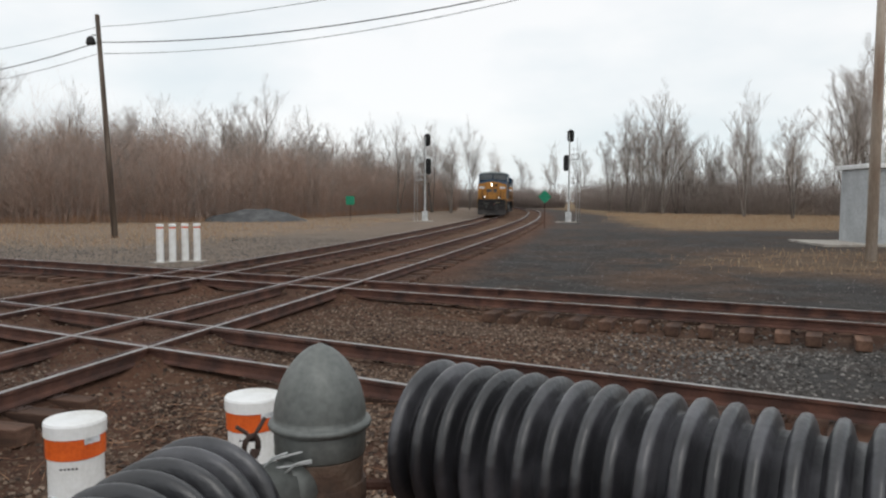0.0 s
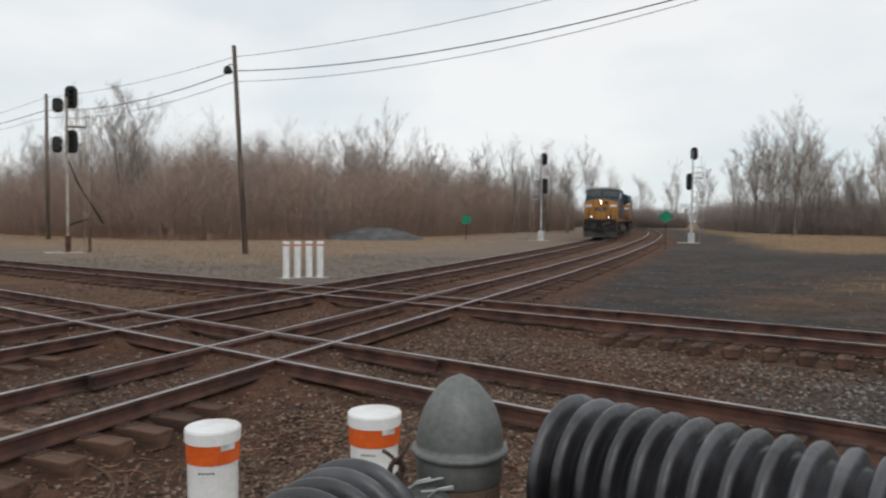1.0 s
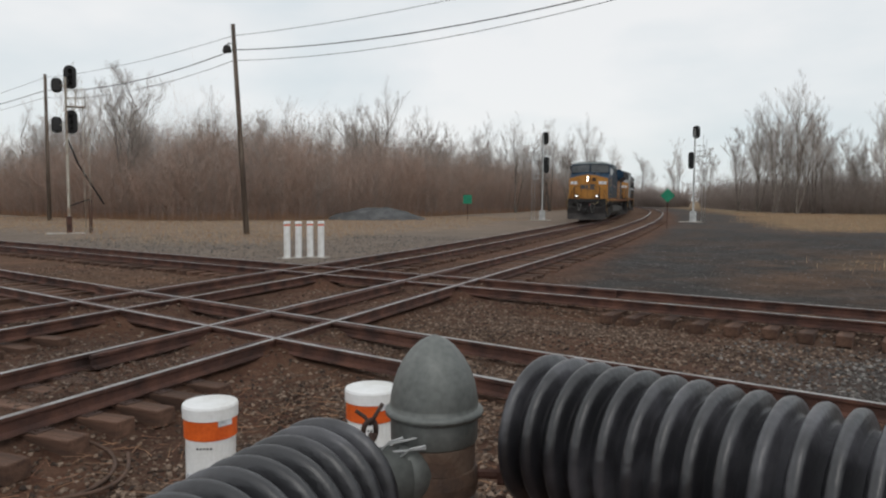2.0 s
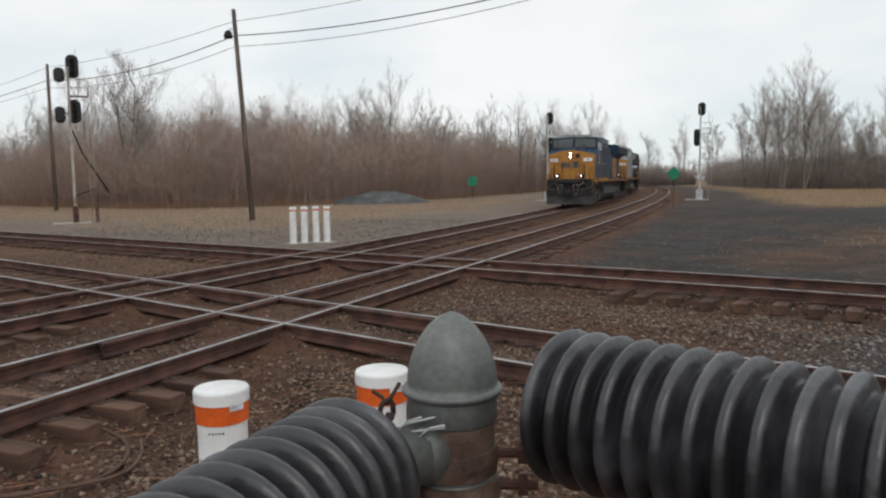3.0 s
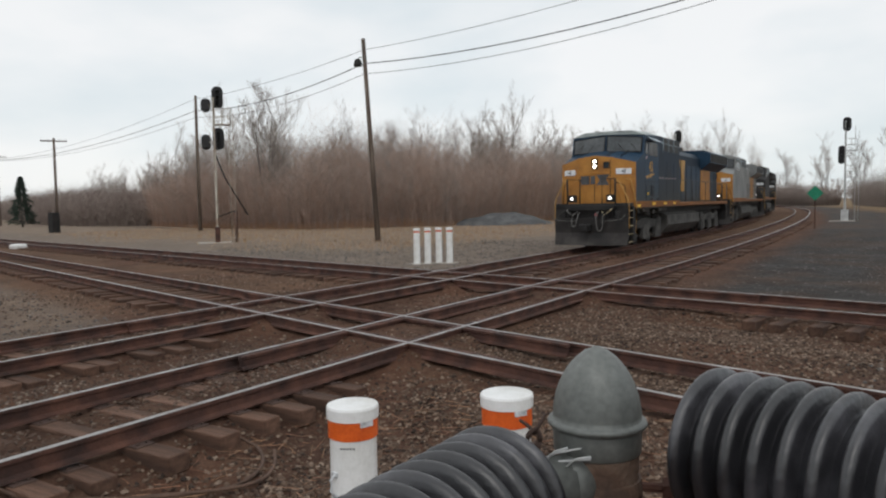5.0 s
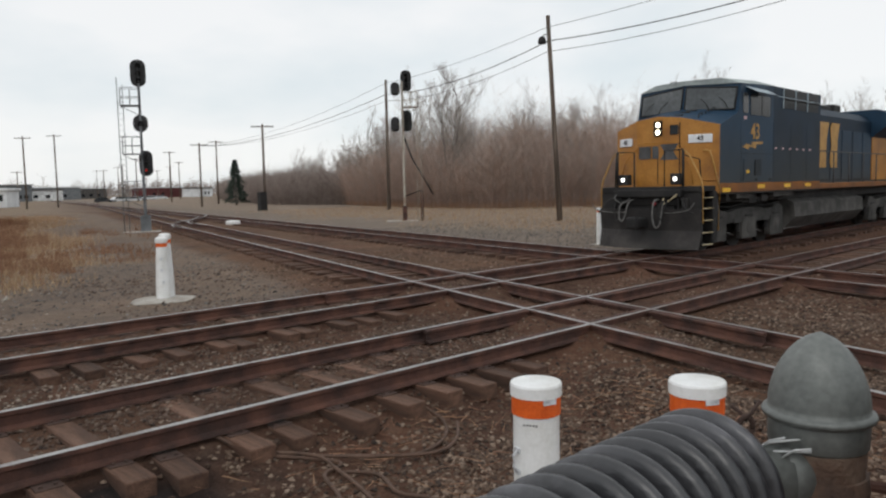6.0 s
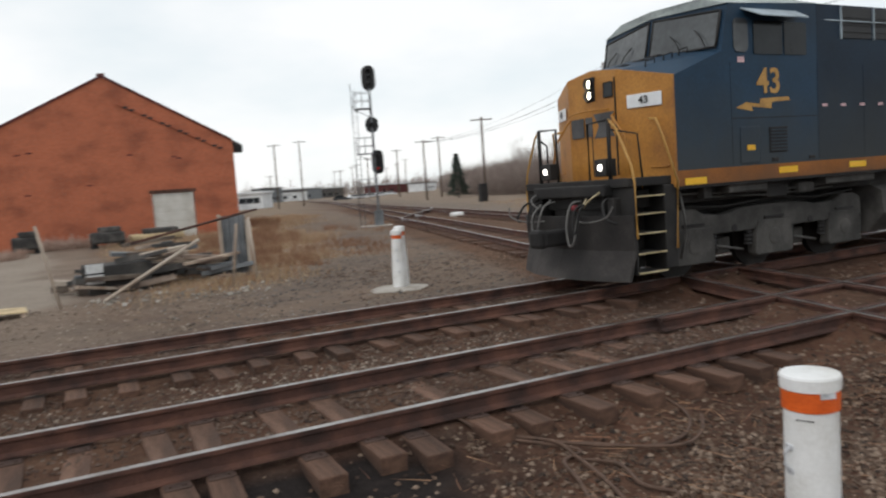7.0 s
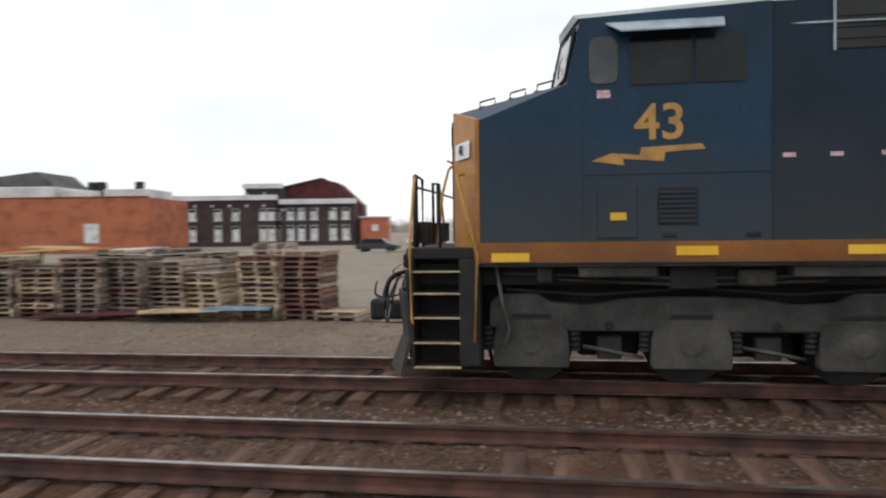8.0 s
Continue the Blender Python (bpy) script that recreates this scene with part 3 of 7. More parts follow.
def rail(name, pts, parent, top=1):
    """A steel rail swept along points at the top of its head."""
    v, f, n = [], [], len(RAIL)
    for i, p in enumerate(pts):
        a, b = pts[max(i - 1, 0)], pts[min(i + 1, len(pts) - 1)]
        dx, dy = b[0] - a[0], b[1] - a[1]
        k = math.hypot(dx, dy)
        sx, sy = dy / k, -dx / k
        v += [(p[0] + sx * u, p[1] + sy * u, p[2] + z) for u, z in RAIL]
    for i in range(len(pts) - 1):
        f += [(i * n + k, i * n + (k + 1) % n, (i + 1) * n + (k + 1) % n, (i + 1) * n + k) for k in range(n)]
    f += [tuple(range(n)), tuple(reversed([(len(pts) - 1) * n + k for k in range(n)]))]
    ob = raw(name, v, f, [MAT["rust"], MAT["railtop"]], parent)
    for i in range(len(pts) - 1):
        ob.data.polygons[i * n].material_index = top
    return ob


ays = [-60, -30, -15, 0, 15] + [20 + 5 * k for k in range(40)]
far_track = thing("railroad_track", pose(0, 0, 0), "rusty double-railed main track curving away behind the crossing", "track", kind="structure")
near_track = thing("railroad_track", pose(0, 0, 0), "rusty main track beside the gravel path", "track", kind="structure")
cross_near = thing("railroad_track", pose(0, 0, 0), "worn track crossing the main line at an angle", "track", kind="structure")
cross_far = thing("railroad_track", pose(0, 0, 0), "second worn track crossing the main line", "track", kind="structure")
for tr, c in ((far_track, -4.694), (near_track, -0.7525)):
    for s in (-1, 1):
        rail("rail", [(track_a(c, y) + s * GAUGE / 2, y, rise(y)) for y in ays], tr)
for tr, th, off in ((cross_near, TH1, 0.0), (cross_far, TH2, 6.481)):
    for s in (0, 1):
        rail("rail", [(*b_point(th, off + s * GAUGE, k), 0.002) for k in (-60, -30, -10, 0, 10, 30, 60, 150, 300)], tr)


# guard rails through the crossing
for tr, c in ((far_track, -4.694), (near_track, -0.7525)):
    for s in (-1, 1):
        y0 = -c * math.cos(TH1) / math.sin(TH1)
        rail("guard_rail", [(track_a(c, y) + s * (GAUGE / 2 - 0.115), y, rise(y) - 0.004) for y in (y0 - 1.9 + 0.1 * s, y0 + 3, y0 + 10.2)], tr, 0)
for tr, th, off in ((cross_near, TH1, 0.0), (cross_far, TH2, 6.481)):
    for s in (0, 1):
        rail("guard_rail", [(*b_point(th, off + s * GAUGE + (0.115 if s == 0 else -0.115), k), -0.003) for k in (-1.7, 2, 7.6)], tr, 0)


for off, s0, s1 in ((0.0, 33, 58), (GAUGE, 36, 62)):
    a, b = b_point(TH1, off, s0), b_point(TH2, 6.481 + off, s1)
    rail("turnout_rail", [(a[0] + (b[0] - a[0]) * k / 8, a[1] + (b[1] - a[1]) * (0.5 - 0.5 * math.cos(math.pi * k / 8)), 0.001) for k in range(9)], cross_near)


def tie_mesh(long):
    bm = bmesh.new()
    box(bm, -long / 2, long / 2, -0.115, 0.115, -0.17, 0, bevel=0.014)
    me = bpy.data.meshes.new("tie")
    bm.to_mesh(me)
    bm.free()
    me.materials.append(MAT["tie"])
    return me


TIES = [tie_mesh(v) for v in (2.66, 2.72, 2.6)]
bm = bmesh.new()
box(bm, -0.17, 0.17, -0.095, 0.095, -0.006, 0.008, bevel=0.004)
for u in (-0.12, 0.12):
    for k in (-0.05, 0.05):
        box(bm, u - 0.014, u + 0.014, k - 0.012, k + 0.012, 0.0, 0.022)
PLATE = bpy.data.meshes.new("tie_plate")
bm.to_mesh(PLATE)
bm.free()
PLATE.materials.append(MAT["plate"])


def lay_tie(tr, x, y, z, deg, k, plates):
    t = new("tie", TIES[k % 3])
    t.parent = tr
    t.matrix_basis = pose(x + random.uniform(-0.05, 0.05), y, z - 0.180 - random.uniform(0, 0.04), random.uniform(-1, 1), random.uniform(-0.6, 0.6), deg + random.uniform(-2.5, 2.5))
    if plates:
        for s in (-1, 1):
            p = new("tie_plate", PLATE)
            p.parent = t
            p.matrix_basis = pose(s * GAUGE / 2, 0, 0.004)


def lay_ties():
    y, k = -26.0, 0
    while y < 60:
        for tr, c in ((near_track, -0.7525), (far_track, -4.694)):
            x = track_a(c, y)
            if dist_b(x, y, TH1, 0) < -1.3 or dist_b(x, y, TH2, 6.481) > GAUGE + 1.6:
                lay_tie(tr, x, y + random.uniform(-0.1, 0.1), rise(y), math.degrees(math.atan(0.0016 * max(y - 15, 0))) + random.uniform(-2.5, 2.5), k, c > -2 and -14 < y < 2)
                k += 1
        y += 0.53
    s = -28.0
    while s < 46:
        if s < -1.9 or s > 8.2:
            for tr, th, off in ((cross_near, TH1, 0.0), (cross_far, TH2, 6.481)):
                if tr == cross_near and -6 < s < 0:
                    continue
                x, y = b_point(th, off + GAUGE / 2, s)
                lay_tie(tr, x, y, 0.0, math.degrees(th) - 0, k, False)
                k += 1
        s += 0.56


# ---- the train ----
def poly_part(name, verts, faces, material, parent, label=""):
    bm = bmesh.new()
    vs = [bm.verts.new(v) for v in verts]
    for f in faces:
        bm.faces.new([vs[i] for i in f])
    bmesh.ops.recalc_face_normals(bm, faces=bm.faces)
    return part(name, bm, material, parent, label)


def one_box(name, dims, material, parent, label="", bevel=0.012, m=None):
    bm = bmesh.new()
    box(bm, *dims, bevel=bevel, m=m)
    return part(name, bm, material, parent, label)


def bar(name, pts, r, material, parent, label="", seg=6):
    bm = bmesh.new()
    tube(bm, pts, r, seg)
    return part(name, bm, material, parent, label, smooth=True)


def digits(name, text, size, m, material, parent, label=""):
    """Raised figures in the built-in typeface."""
    cu = bpy.data.curves.new(name, "FONT")
    cu.body, cu.size, cu.extrude, cu.offset = text, size, 0.004, 0.016 * size
    cu.align_x, cu.align_y = "CENTER", "CENTER"
    tmp = bpy.data.objects.new(name, cu)
    scene.collection.objects.link(tmp)
    me = bpy.data.meshes.new_from_object(tmp.evaluated_get(bpy.context.evaluated_depsgraph_get()))
    bpy.data.objects.remove(tmp)
    me.materials.clear()
    me.materials.append(material)
    ob = new(name, me)
    ob.parent = parent
    ob.matrix_basis = m
    return tagged(ob, label)


def spline(pts, n=6):
    """A smooth run through a few points."""
    pts, out = [Vector(q) for q in pts], []
    for i in range(len(pts) - 1):
        p0, p1, p2, p3 = pts[max(i - 1, 0)], pts[i], pts[i + 1], pts[min(i + 2, len(pts) - 1)]
        for k in range(n):
            t = k / n
            out.append(0.5 * (2 * p1 + (p2 - p0) * t + (2 * p0 - 5 * p1 + 4 * p2 - p3) * t * t + (3 * p1 - p0 - 3 * p2 + p3) * t ** 3))
    return out + [pts[-1]]


LEFT = pose(0, 0, 0, 90, 0, 180)      # figures on the left side
WHEELS = []


def wheel_set(parent, x, keep=None):
    """An axle with its two flanged wheels."""
    bm = bmesh.new()
    rod(bm, (0, -0.9, 0), (0, 0.9, 0), 0.09, seg=12)
    for s in (-1, 1):
        turn = pose(0, s * 0.70, 0, 90 * s, 0, 0)
        lathe(bm, [(0.12, -0.06), (0.40, -0.04), (0.545, -0.045), (0.545, -0.015), (0.52, 0.0), (0.515, 0.10), (0.43, 0.10), (0.40, 0.05), (0.16, 0.03), (0.14, 0.11)], 28, turn)
    for k in range(3):
        a = 2 * math.pi * k / 3
        rod(bm, (0.27 * math.cos(a), -0.78, 0.27 * math.sin(a)), (0.27 * math.cos(a), 0.78, 0.27 * math.sin(a)), 0.05, seg=8)
    # black instead of truck grey, painting in the shade behind the axle boxes
    ob = part("wheel", bm, MAT["loco_black"], parent, "dusty steel wheel set, black for the shade under the truck", smooth=False)
    ob.matrix_basis = pose(x, 0, 0.52)
    if keep is not None:
        keep.append((ob, x))
    return ob


def truck(loco, xc, keep=None):
    """A three-axle truck: cast side frames, pedestal boxes, springs and brake gear."""
    tr = one_box("truck", (xc - 2.5, xc + 2.5, -0.62, 0.62, 0.62, 0.92), MAT["loco_black"], loco, "dusty grey three-axle truck", bevel=0.03)
    for s in (-1, 1):
        out = [(2.52, 0.78), (2.5, 1.10), (2.32, 1.19), (1.9, 1.20), (1.72, 1.08), (1.25, 1.05), (0.75, 1.13), (0.3, 1.15), (-0.3, 1.15), (-0.75, 1.13), (-1.25, 1.05), (-1.72, 1.08), (-1.9, 1.20), (-2.32, 1.19), (-2.5, 1.10), (-2.52, 0.78), (-2.3, 0.70), (-1.6, 0.72), (-0.5, 0.72), (0.5, 0.72), (1.6, 0.72), (2.3, 0.70)]
        bm = bmesh.new()
        prism(bm, [(xc + x, z) for x, z in out], s * 1.00, s * 1.20)
        bmesh.ops.bevel(bm, geom=bm.edges[:], offset=0.02, segments=2, affect="EDGES")
        part("side_frame", bm, MAT["truck_grey"], tr)
        for ax in (-1.98, 0, 1.98):
            bm = bmesh.new()
            prism(bm, [(xc + ax - 0.46, 0.25), (xc + ax + 0.46, 0.25), (xc + ax + 0.49, 0.30), (xc + ax + 0.48, 0.62), (xc + ax + 0.42, 0.86), (xc + ax - 0.42, 0.86), (xc + ax - 0.48, 0.62), (xc + ax - 0.49, 0.30)], s * 1.03, s * 1.225)
            bmesh.ops.bevel(bm, geom=bm.edges[:], offset=0.012, segments=1, affect="EDGES")
            jb = part("axle_box", bm, MAT["truck_grey"], tr)
            bm = bmesh.new()
            lathe(bm, [(0.15, 0), (0.15, 0.012), (0.11, 0.022)], 16, pose(xc + ax, s * 1.225, 0.56, -90 * s))
            part("bearing_cap", bm, MAT["truck_grey"], jb)
            one_box("frame_slot", (xc + ax - 0.25, xc + ax + 0.25, s * 1.19, s * 1.228, 0.895, 0.94), MAT["loco_black"], jb, bevel=0.0)
            for u in (-0.55, 0.55):
                bm = bmesh.new()
                lathe(bm, [(0.085 - 0.02 * (i % 2), 0.30 + 0.035 * i) for i in range(10)], 12, pose(xc + ax + u, s * 1.10, 0.16))
                part("spring", bm, MAT["loco_black"], jb)
        for u in (-0.98, 0.98):
            bm = bmesh.new()
            lathe(bm, [(0.065, -0.004), (0.065, 0.008)], 14, pose(xc + u * 1.02, s * 1.20, 0.79, -90 * s))
            part("frame_hole", bm, MAT["loco_black"], tr)
            one_box("brake_shoe", (xc + u - 0.16, xc + u + 0.16, s * 0.86 - 0.08, s * 0.86 + 0.08, 0.32, 0.62), MAT["truck_grey"], tr, bevel=0.03)
            bar("brake_rod", [(xc + u - 0.42, s * 1.0, 0.36), (xc + u, s * 1.0, 0.44), (xc + u + 0.34, s * 1.0, 0.50)], 0.025, MAT["hose"], tr)
        bar("sand_pipe", [(xc + 2.55, s * 0.95, 1.2), (xc + 2.6, s * 0.95, 0.7), (xc + 2.5, s * 0.85, 0.2)], 0.025, MAT["loco_black"], tr)
        bar("air_pipe", [(xc - 2.3, s * 1.16, 1.25), (xc - 1.2, s * 1.18, 1.18), (xc, s * 1.18, 1.27), (xc + 1.2, s * 1.18, 1.18), (xc + 2.3, s * 1.16, 1.25)], 0.02, MAT["loco_black"], tr)
    for ax in (-0.98, 0.98):
        one_box("traction_motor", (xc + ax - 0.42, xc + ax + 0.42, -0.6, 0.6, 0.30, 0.95), MAT["loco_black"], tr, bevel=0.08)
    for ax in (-1.98, 0, 1.98):
        wheel_set(tr, xc + ax, keep)
    return tr


def locomotive(m, name="locomotive", label="", hood="blue", cab="blue", nose="yellow", detail=True, keep=None):
    """A six-axle road diesel; the lamps stand at x = 0, it runs towards +x, its left side is +y."""
    lo = thing(name, m, label, "locomotive", "locomotives of the train")
    H, C, N = MAT[hood], MAT[cab], MAT[nose]
    # nose: a pointed front of chamfered plates, with sloping top
    W = 1.53
    fr = [(-0.39, -W, 1.60), (0, -0.66, 1.60), (0, 0.66, 1.60), (-0.39, W, 1.60), (-0.39, -W, 3.40), (0, -0.66, 3.62), (0, 0, 3.70), (0, 0.66, 3.62), (-0.39, W, 3.40)]
    bk = [(-1.56, -W, 3.80), (-1.42, -0.66, 3.92), (-1.40, 0, 3.97), (-1.42, 0.66, 3.92), (-1.56, W, 3.80), (-1.56, -W, 1.60), (-1.56, W, 1.60)]
    poly_part("nose_front", fr + [(x - 0.05, y, z) for x, y, z in fr], [(0, 1, 5, 4), (1, 2, 7, 6, 5), (2, 3, 8, 7), (9, 10, 14, 13), (10, 11, 16, 15, 14), (11, 12, 17, 16), (0, 4, 13, 9), (3, 8, 17, 12), (4, 5, 14, 13), (5, 6, 15, 14), (6, 7, 16, 15), (7, 8, 17, 16), (0, 1, 10, 9), (1, 2, 11, 10), (2, 3, 12, 11)], N, lo, "golden yellow pointed nose")
    k = [(x - 0.055, y * 0.998, z - 0.012) for x, y, z in fr] + bk
    poly_part("nose_body", k, [(4, 5, 10, 9), (5, 6, 11, 10), (6, 7, 12, 11), (7, 8, 13, 12), (0, 4, 9, 14), (3, 8, 13, 15), (9, 10, 11, 12, 13, 15, 14), (0, 1, 2, 3, 15, 14), (0, 1, 5, 4), (1, 2, 7, 6, 5), (2, 3, 8, 7)], C, lo)
    # cab: sloping windscreen, roof with cut shoulders
    ring = lambda x, lean, ahead: [(x, -W, 1.60), (x, -W, 3.80), (x - lean, -W, 4.56), (x - lean + ahead, -1.05, 4.70), (x - lean + ahead, 1.05, 4.70), (x - lean, W, 4.56), (x, W, 3.80), (x, W, 1.60)]
    f0, f1 = ring(-1.52, 0.17, 0.04), [(x, y, z + (0.10 if z > 4 else 0.0)) for x, y, z in ring(-3.9, 0.0, 0.0)]
    poly_part("cab", f0 + f1 + [(-1.30, 0, 3.80), (-1.50, 0, 4.70)], [(0, 1, 16, 6, 7), (1, 2, 3, 17, 16), (16, 17, 4, 5, 6), tuple(range(15, 7, -1)), (3, 17, 4, 12, 11), (7, 0, 8, 15)] + [(i, i + 1, i + 9, i + 8) for i in (0, 1, 2, 4, 5, 6)], C, lo, "dark blue full-width cab with a pointed windscreen")
    poly_part("cab_roof", [(-1.66, -1.54, 4.565), (-1.62, -1.0, 4.76), (-1.62, 1.0, 4.76), (-1.66, 1.54, 4.565), (-3.9, -1.52, 4.665), (-3.9, -1.0, 4.86), (-3.9, 1.0, 4.86), (-3.9, 1.52, 4.665), (-1.45, 0, 4.64), (-3.9, 0, 4.70), (-1.44, 0, 4.765)], [(0, 1, 5, 4), (1, 10, 2, 6, 5), (2, 3, 7, 6), (0, 1, 10, 2, 3, 8), (4, 5, 6, 7, 9), (0, 8, 9, 4), (3, 8, 9, 7)], MAT["roof_pale"] if hood == "blue" else H, lo, "dusty pale cab roof")
    S = MAT["blue_darker"] if hood == "blue" else H
    one_box("equipment_cabinet", (-7.7, -3.903, -W, W, 1.60, 4.66), S, lo, bevel=0.012)
    one_box("cabinet_roof", (-7.68, -3.905, -1.15, 1.15, 4.60, 4.78), S, lo, bevel=0.08)
    # windscreens
    for s in (-1, 1):
        glass_at = lambda y, z, out=0.006: (-1.30 - 0.144 * abs(y) + (-0.20 + 0.02 * abs(y)) * (z - 3.80) / 0.9 + out, s * y, z)
        a = [glass_at(*q) for q in ((0.07, 3.94), (1.40, 3.89), (1.42, 4.44), (0.07, 4.56))]
        wp = poly_part("windscreen", a + [(x + 0.012, y, z) for x, y, z in a], [(0, 1, 2, 3), (4, 5, 6, 7), (0, 1, 5, 4), (1, 2, 6, 5), (2, 3, 7, 6), (3, 0, 4, 7)], MAT["windscreen"] if hood == "blue" else MAT["cab_glass"], lo, "cab windscreen with the sky's reflection in its grey colour")
        for q in (((0.05, 3.92), (1.43, 3.87)), ((0.05, 4.58), (1.45, 4.46)), ((0.05, 3.92), (0.05, 4.58)), ((1.43, 3.87), (1.45, 4.46))):
            bar("window_seal", [glass_at(*q[0], 0.016), glass_at(*q[1], 0.016)], 0.022, MAT["loco_black"], wp)
        for y0 in (0.62, 1.12):
            bar("wiper", [glass_at(y0 + 0.15, 3.90, 0.08), glass_at(y0 + 0.05, 4.08, 0.09), glass_at(y0 - 0.12, 4.22, 0.05)], 0.010, MAT["loco_black"], wp)
        # side glazing
        y0 = s * (W + 0.004)
        for x0, x1, z0, z1, b in ((-2.13, -1.79, 3.77, 4.33, 0.10), (-2.98, -2.27, 3.74, 4.30, 0.03), (-3.60, -3.03, 3.74, 4.30, 0.03)):
            bm = bmesh.new()
            prism(bm, [(cx_ + b * math.cos(radians(a)), cz_ + b * math.sin(radians(a))) for cx_, cz_, a0 in ((x1 - b, z1 - b, 0), (x0 + b, z1 - b, 90), (x0 + b, z0 + b, 180), (x1 - b, z0 + b, 270)) for a in (a0, a0 + 22, a0 + 45, a0 + 68, a0 + 90)], y0 - 0.012, y0 + 0.012)
            part("side_window", bm, MAT["cab_glass"] if x0 > -2.2 else MAT["glass_dark"], lo, "cab side window")
        poly_part("sun_visor", [(-1.99, y0, 4.50), (-3.36, y0, 4.50), (-3.30, y0 + s * 0.30, 4.33), (-2.15, y0 + s * 0.30, 4.33), (-1.99, y0, 4.48), (-3.36, y0, 4.48), (-3.30, y0 + s * 0.30, 4.31), (-2.15, y0 + s * 0.30, 4.31)], [(0, 1, 2, 3), (4, 5, 6, 7), (0, 1, 5, 4), (1, 2, 6, 5), (2, 3, 7, 6), (3, 0, 4, 7)], MAT["visor"], lo, "pale steel visor over the window")
        # orange stripe along the sill, with reflectors
        one_box("sill_stripe", (-7.7, -0.40, s * W, s * (W + 0.012), 1.61, 1.86), MAT["stripe"], lo, "dusty orange sill stripe", bevel=0.0)
        if detail:
            for x0, x1, z in ((-1.05, -0.58, 1.67), (-3.28, -2.80, 1.74), (-5.2, -4.72, 1.74), (-6.9, -6.4, 1.74)):
                one_box("reflector", (x0, x1, s * (W + 0.012), s * (W + 0.02), z - 0.05, z + 0.06), MAT["reflector_yellow"], lo, bevel=0.0)
            for x in (-4.08, -4.60, -5.15, -5.7, -6.25, -6.8):
                one_box("reflector", (x - 0.07, x + 0.07, s * W, s * (W + 0.008), 2.83, 2.88), MAT["reflector"], lo, bevel=0.0)
            one_box("emblem_sticker", (-2.04, -1.88, s * W, s * (W + 0.006), 3.60, 3.69), MAT["reflector"], lo, bevel=0.0)
            # battery doors, louvre, small plates
            one_box("access_door", (-2.35, -1.88, s * W, s * (W + 0.012), 1.90, 2.52), C, lo, bevel=0.01)
            lv = one_box("louvre", (-3.05, -2.59, s * W, s * (W + 0.015), 2.06, 2.50), MAT["loco_black"], lo, "dark ventilation louvre", bevel=0.01)
            for i in range(7):
                one_box("slat", (-3.03, -2.61, s * (W + 0.012), s * (W + 0.028), 2.09 + i * 0.058, 2.115 + i * 0.058), C, lv, bevel=0.0)
            one_box("label_plate", (-2.22, -2.03, s * (W + 0.012), s * (W + 0.02), 2.12, 2.21), MAT["reflector_yellow"], lo, bevel=0.0)
            for x in (-2.72, -3.68):
                one_box("socket", (x - 0.08, x + 0.08, s * W, s * (W + 0.02), 1.91, 1.97), MAT["loco_black"], lo, bevel=0.01)
            one_box("panel_joint", (-3.86, -1.7, s * W, s * (W + 0.005), 2.665, 2.677), MAT["loco_black"], lo, bevel=0.0)
            for x in (-1.7, -3.88, -5.2, -6.5):
                one_box("panel_joint", (x - 0.004, x + 0.004, s * W, s * (W + 0.004), 1.9, 3.6), MAT["blue_darker"], lo, bevel=0.0)
        # upper grilles of the cabinet
        for x0, x1 in ((-5.45, -4.57), (-6.4, -5.52), (-7.45, -6.5)):
            g = one_box("grille", (x0, x1, s * W, s * (W + 0.015), 4.06, 4.63), MAT["signal_black"], lo, "black roof-edge grille", bevel=0.005)
            one_box("grille_frame", (x1 - 0.012, x1 + 0.012, s * W, s * (W + 0.03), 4.04, 4.63), MAT["visor"], g, bevel=0.0)
            for i in range(3):
                one_box("slat", (x0 + 0.03, x1 - 0.03, s * (W + 0.012), s * (W + 0.03), 4.17 + i * 0.13, 4.18 + i * 0.13), MAT["signal_black"], g, bevel=0.0)
        # skirts, tanks and pipework under the sill
        one_box("sill_lip", (-7.7, -0.42, s * 1.40, s * W, 1.56, 1.605), MAT["loco_black"], lo, bevel=0.0)
        if detail:
            one_box("junction_box", (-1.32, -1.14, s * 1.22, s * 1.40, 1.36, 1.56), MAT["truck_grey"], lo, bevel=0.02)
            one_box("junction_box", (-3.3, -2.75, s * 1.12, s * 1.32, 1.26, 1.56), MAT["loco_black"], lo, bevel=0.03)
            one_box("junction_box", (-4.0, -3.55, s * 1.15, s * 1.35, 1.30, 1.5), MAT["truck_grey"], lo, bevel=0.04)
            for z, x0, x1 in ((1.44, -5.6, -0.7), (1.36, -4.6, -1.4)):
                bar("sill_pipe", [(x0, s * 1.26, z), ((x0 + x1) / 2, s * 1.30, z - 0.05), (x1, s * 1.26, z + 0.02)], 0.02, MAT["truck_grey"], lo)
            bar("sill_hose", [(-0.62, s * 1.35, 1.56), (-0.70, s * 1.38, 1.1), (-0.78, s * 1.30, 0.75), (-0.66, s * 1.3, 0.4)], 0.024, MAT["hose"], lo)
        one_box("sill_box", (-2.6, -1.65, s * 1.15, s * 1.46, 1.42, 1.60), MAT["truck_grey"], lo, bevel=0.02)
        one_box("sill_box", (-5.6, -4.15, s * 1.15, s * 1.46, 1.42, 1.60), MAT["truck_grey"], lo, bevel=0.02)
    # underframe, hood, radiators
    one_box("underframe", (-20.4, 0.45, -1.16, 1.16, 1.30, 1.60), MAT["loco_black"], lo, bevel=0.02)
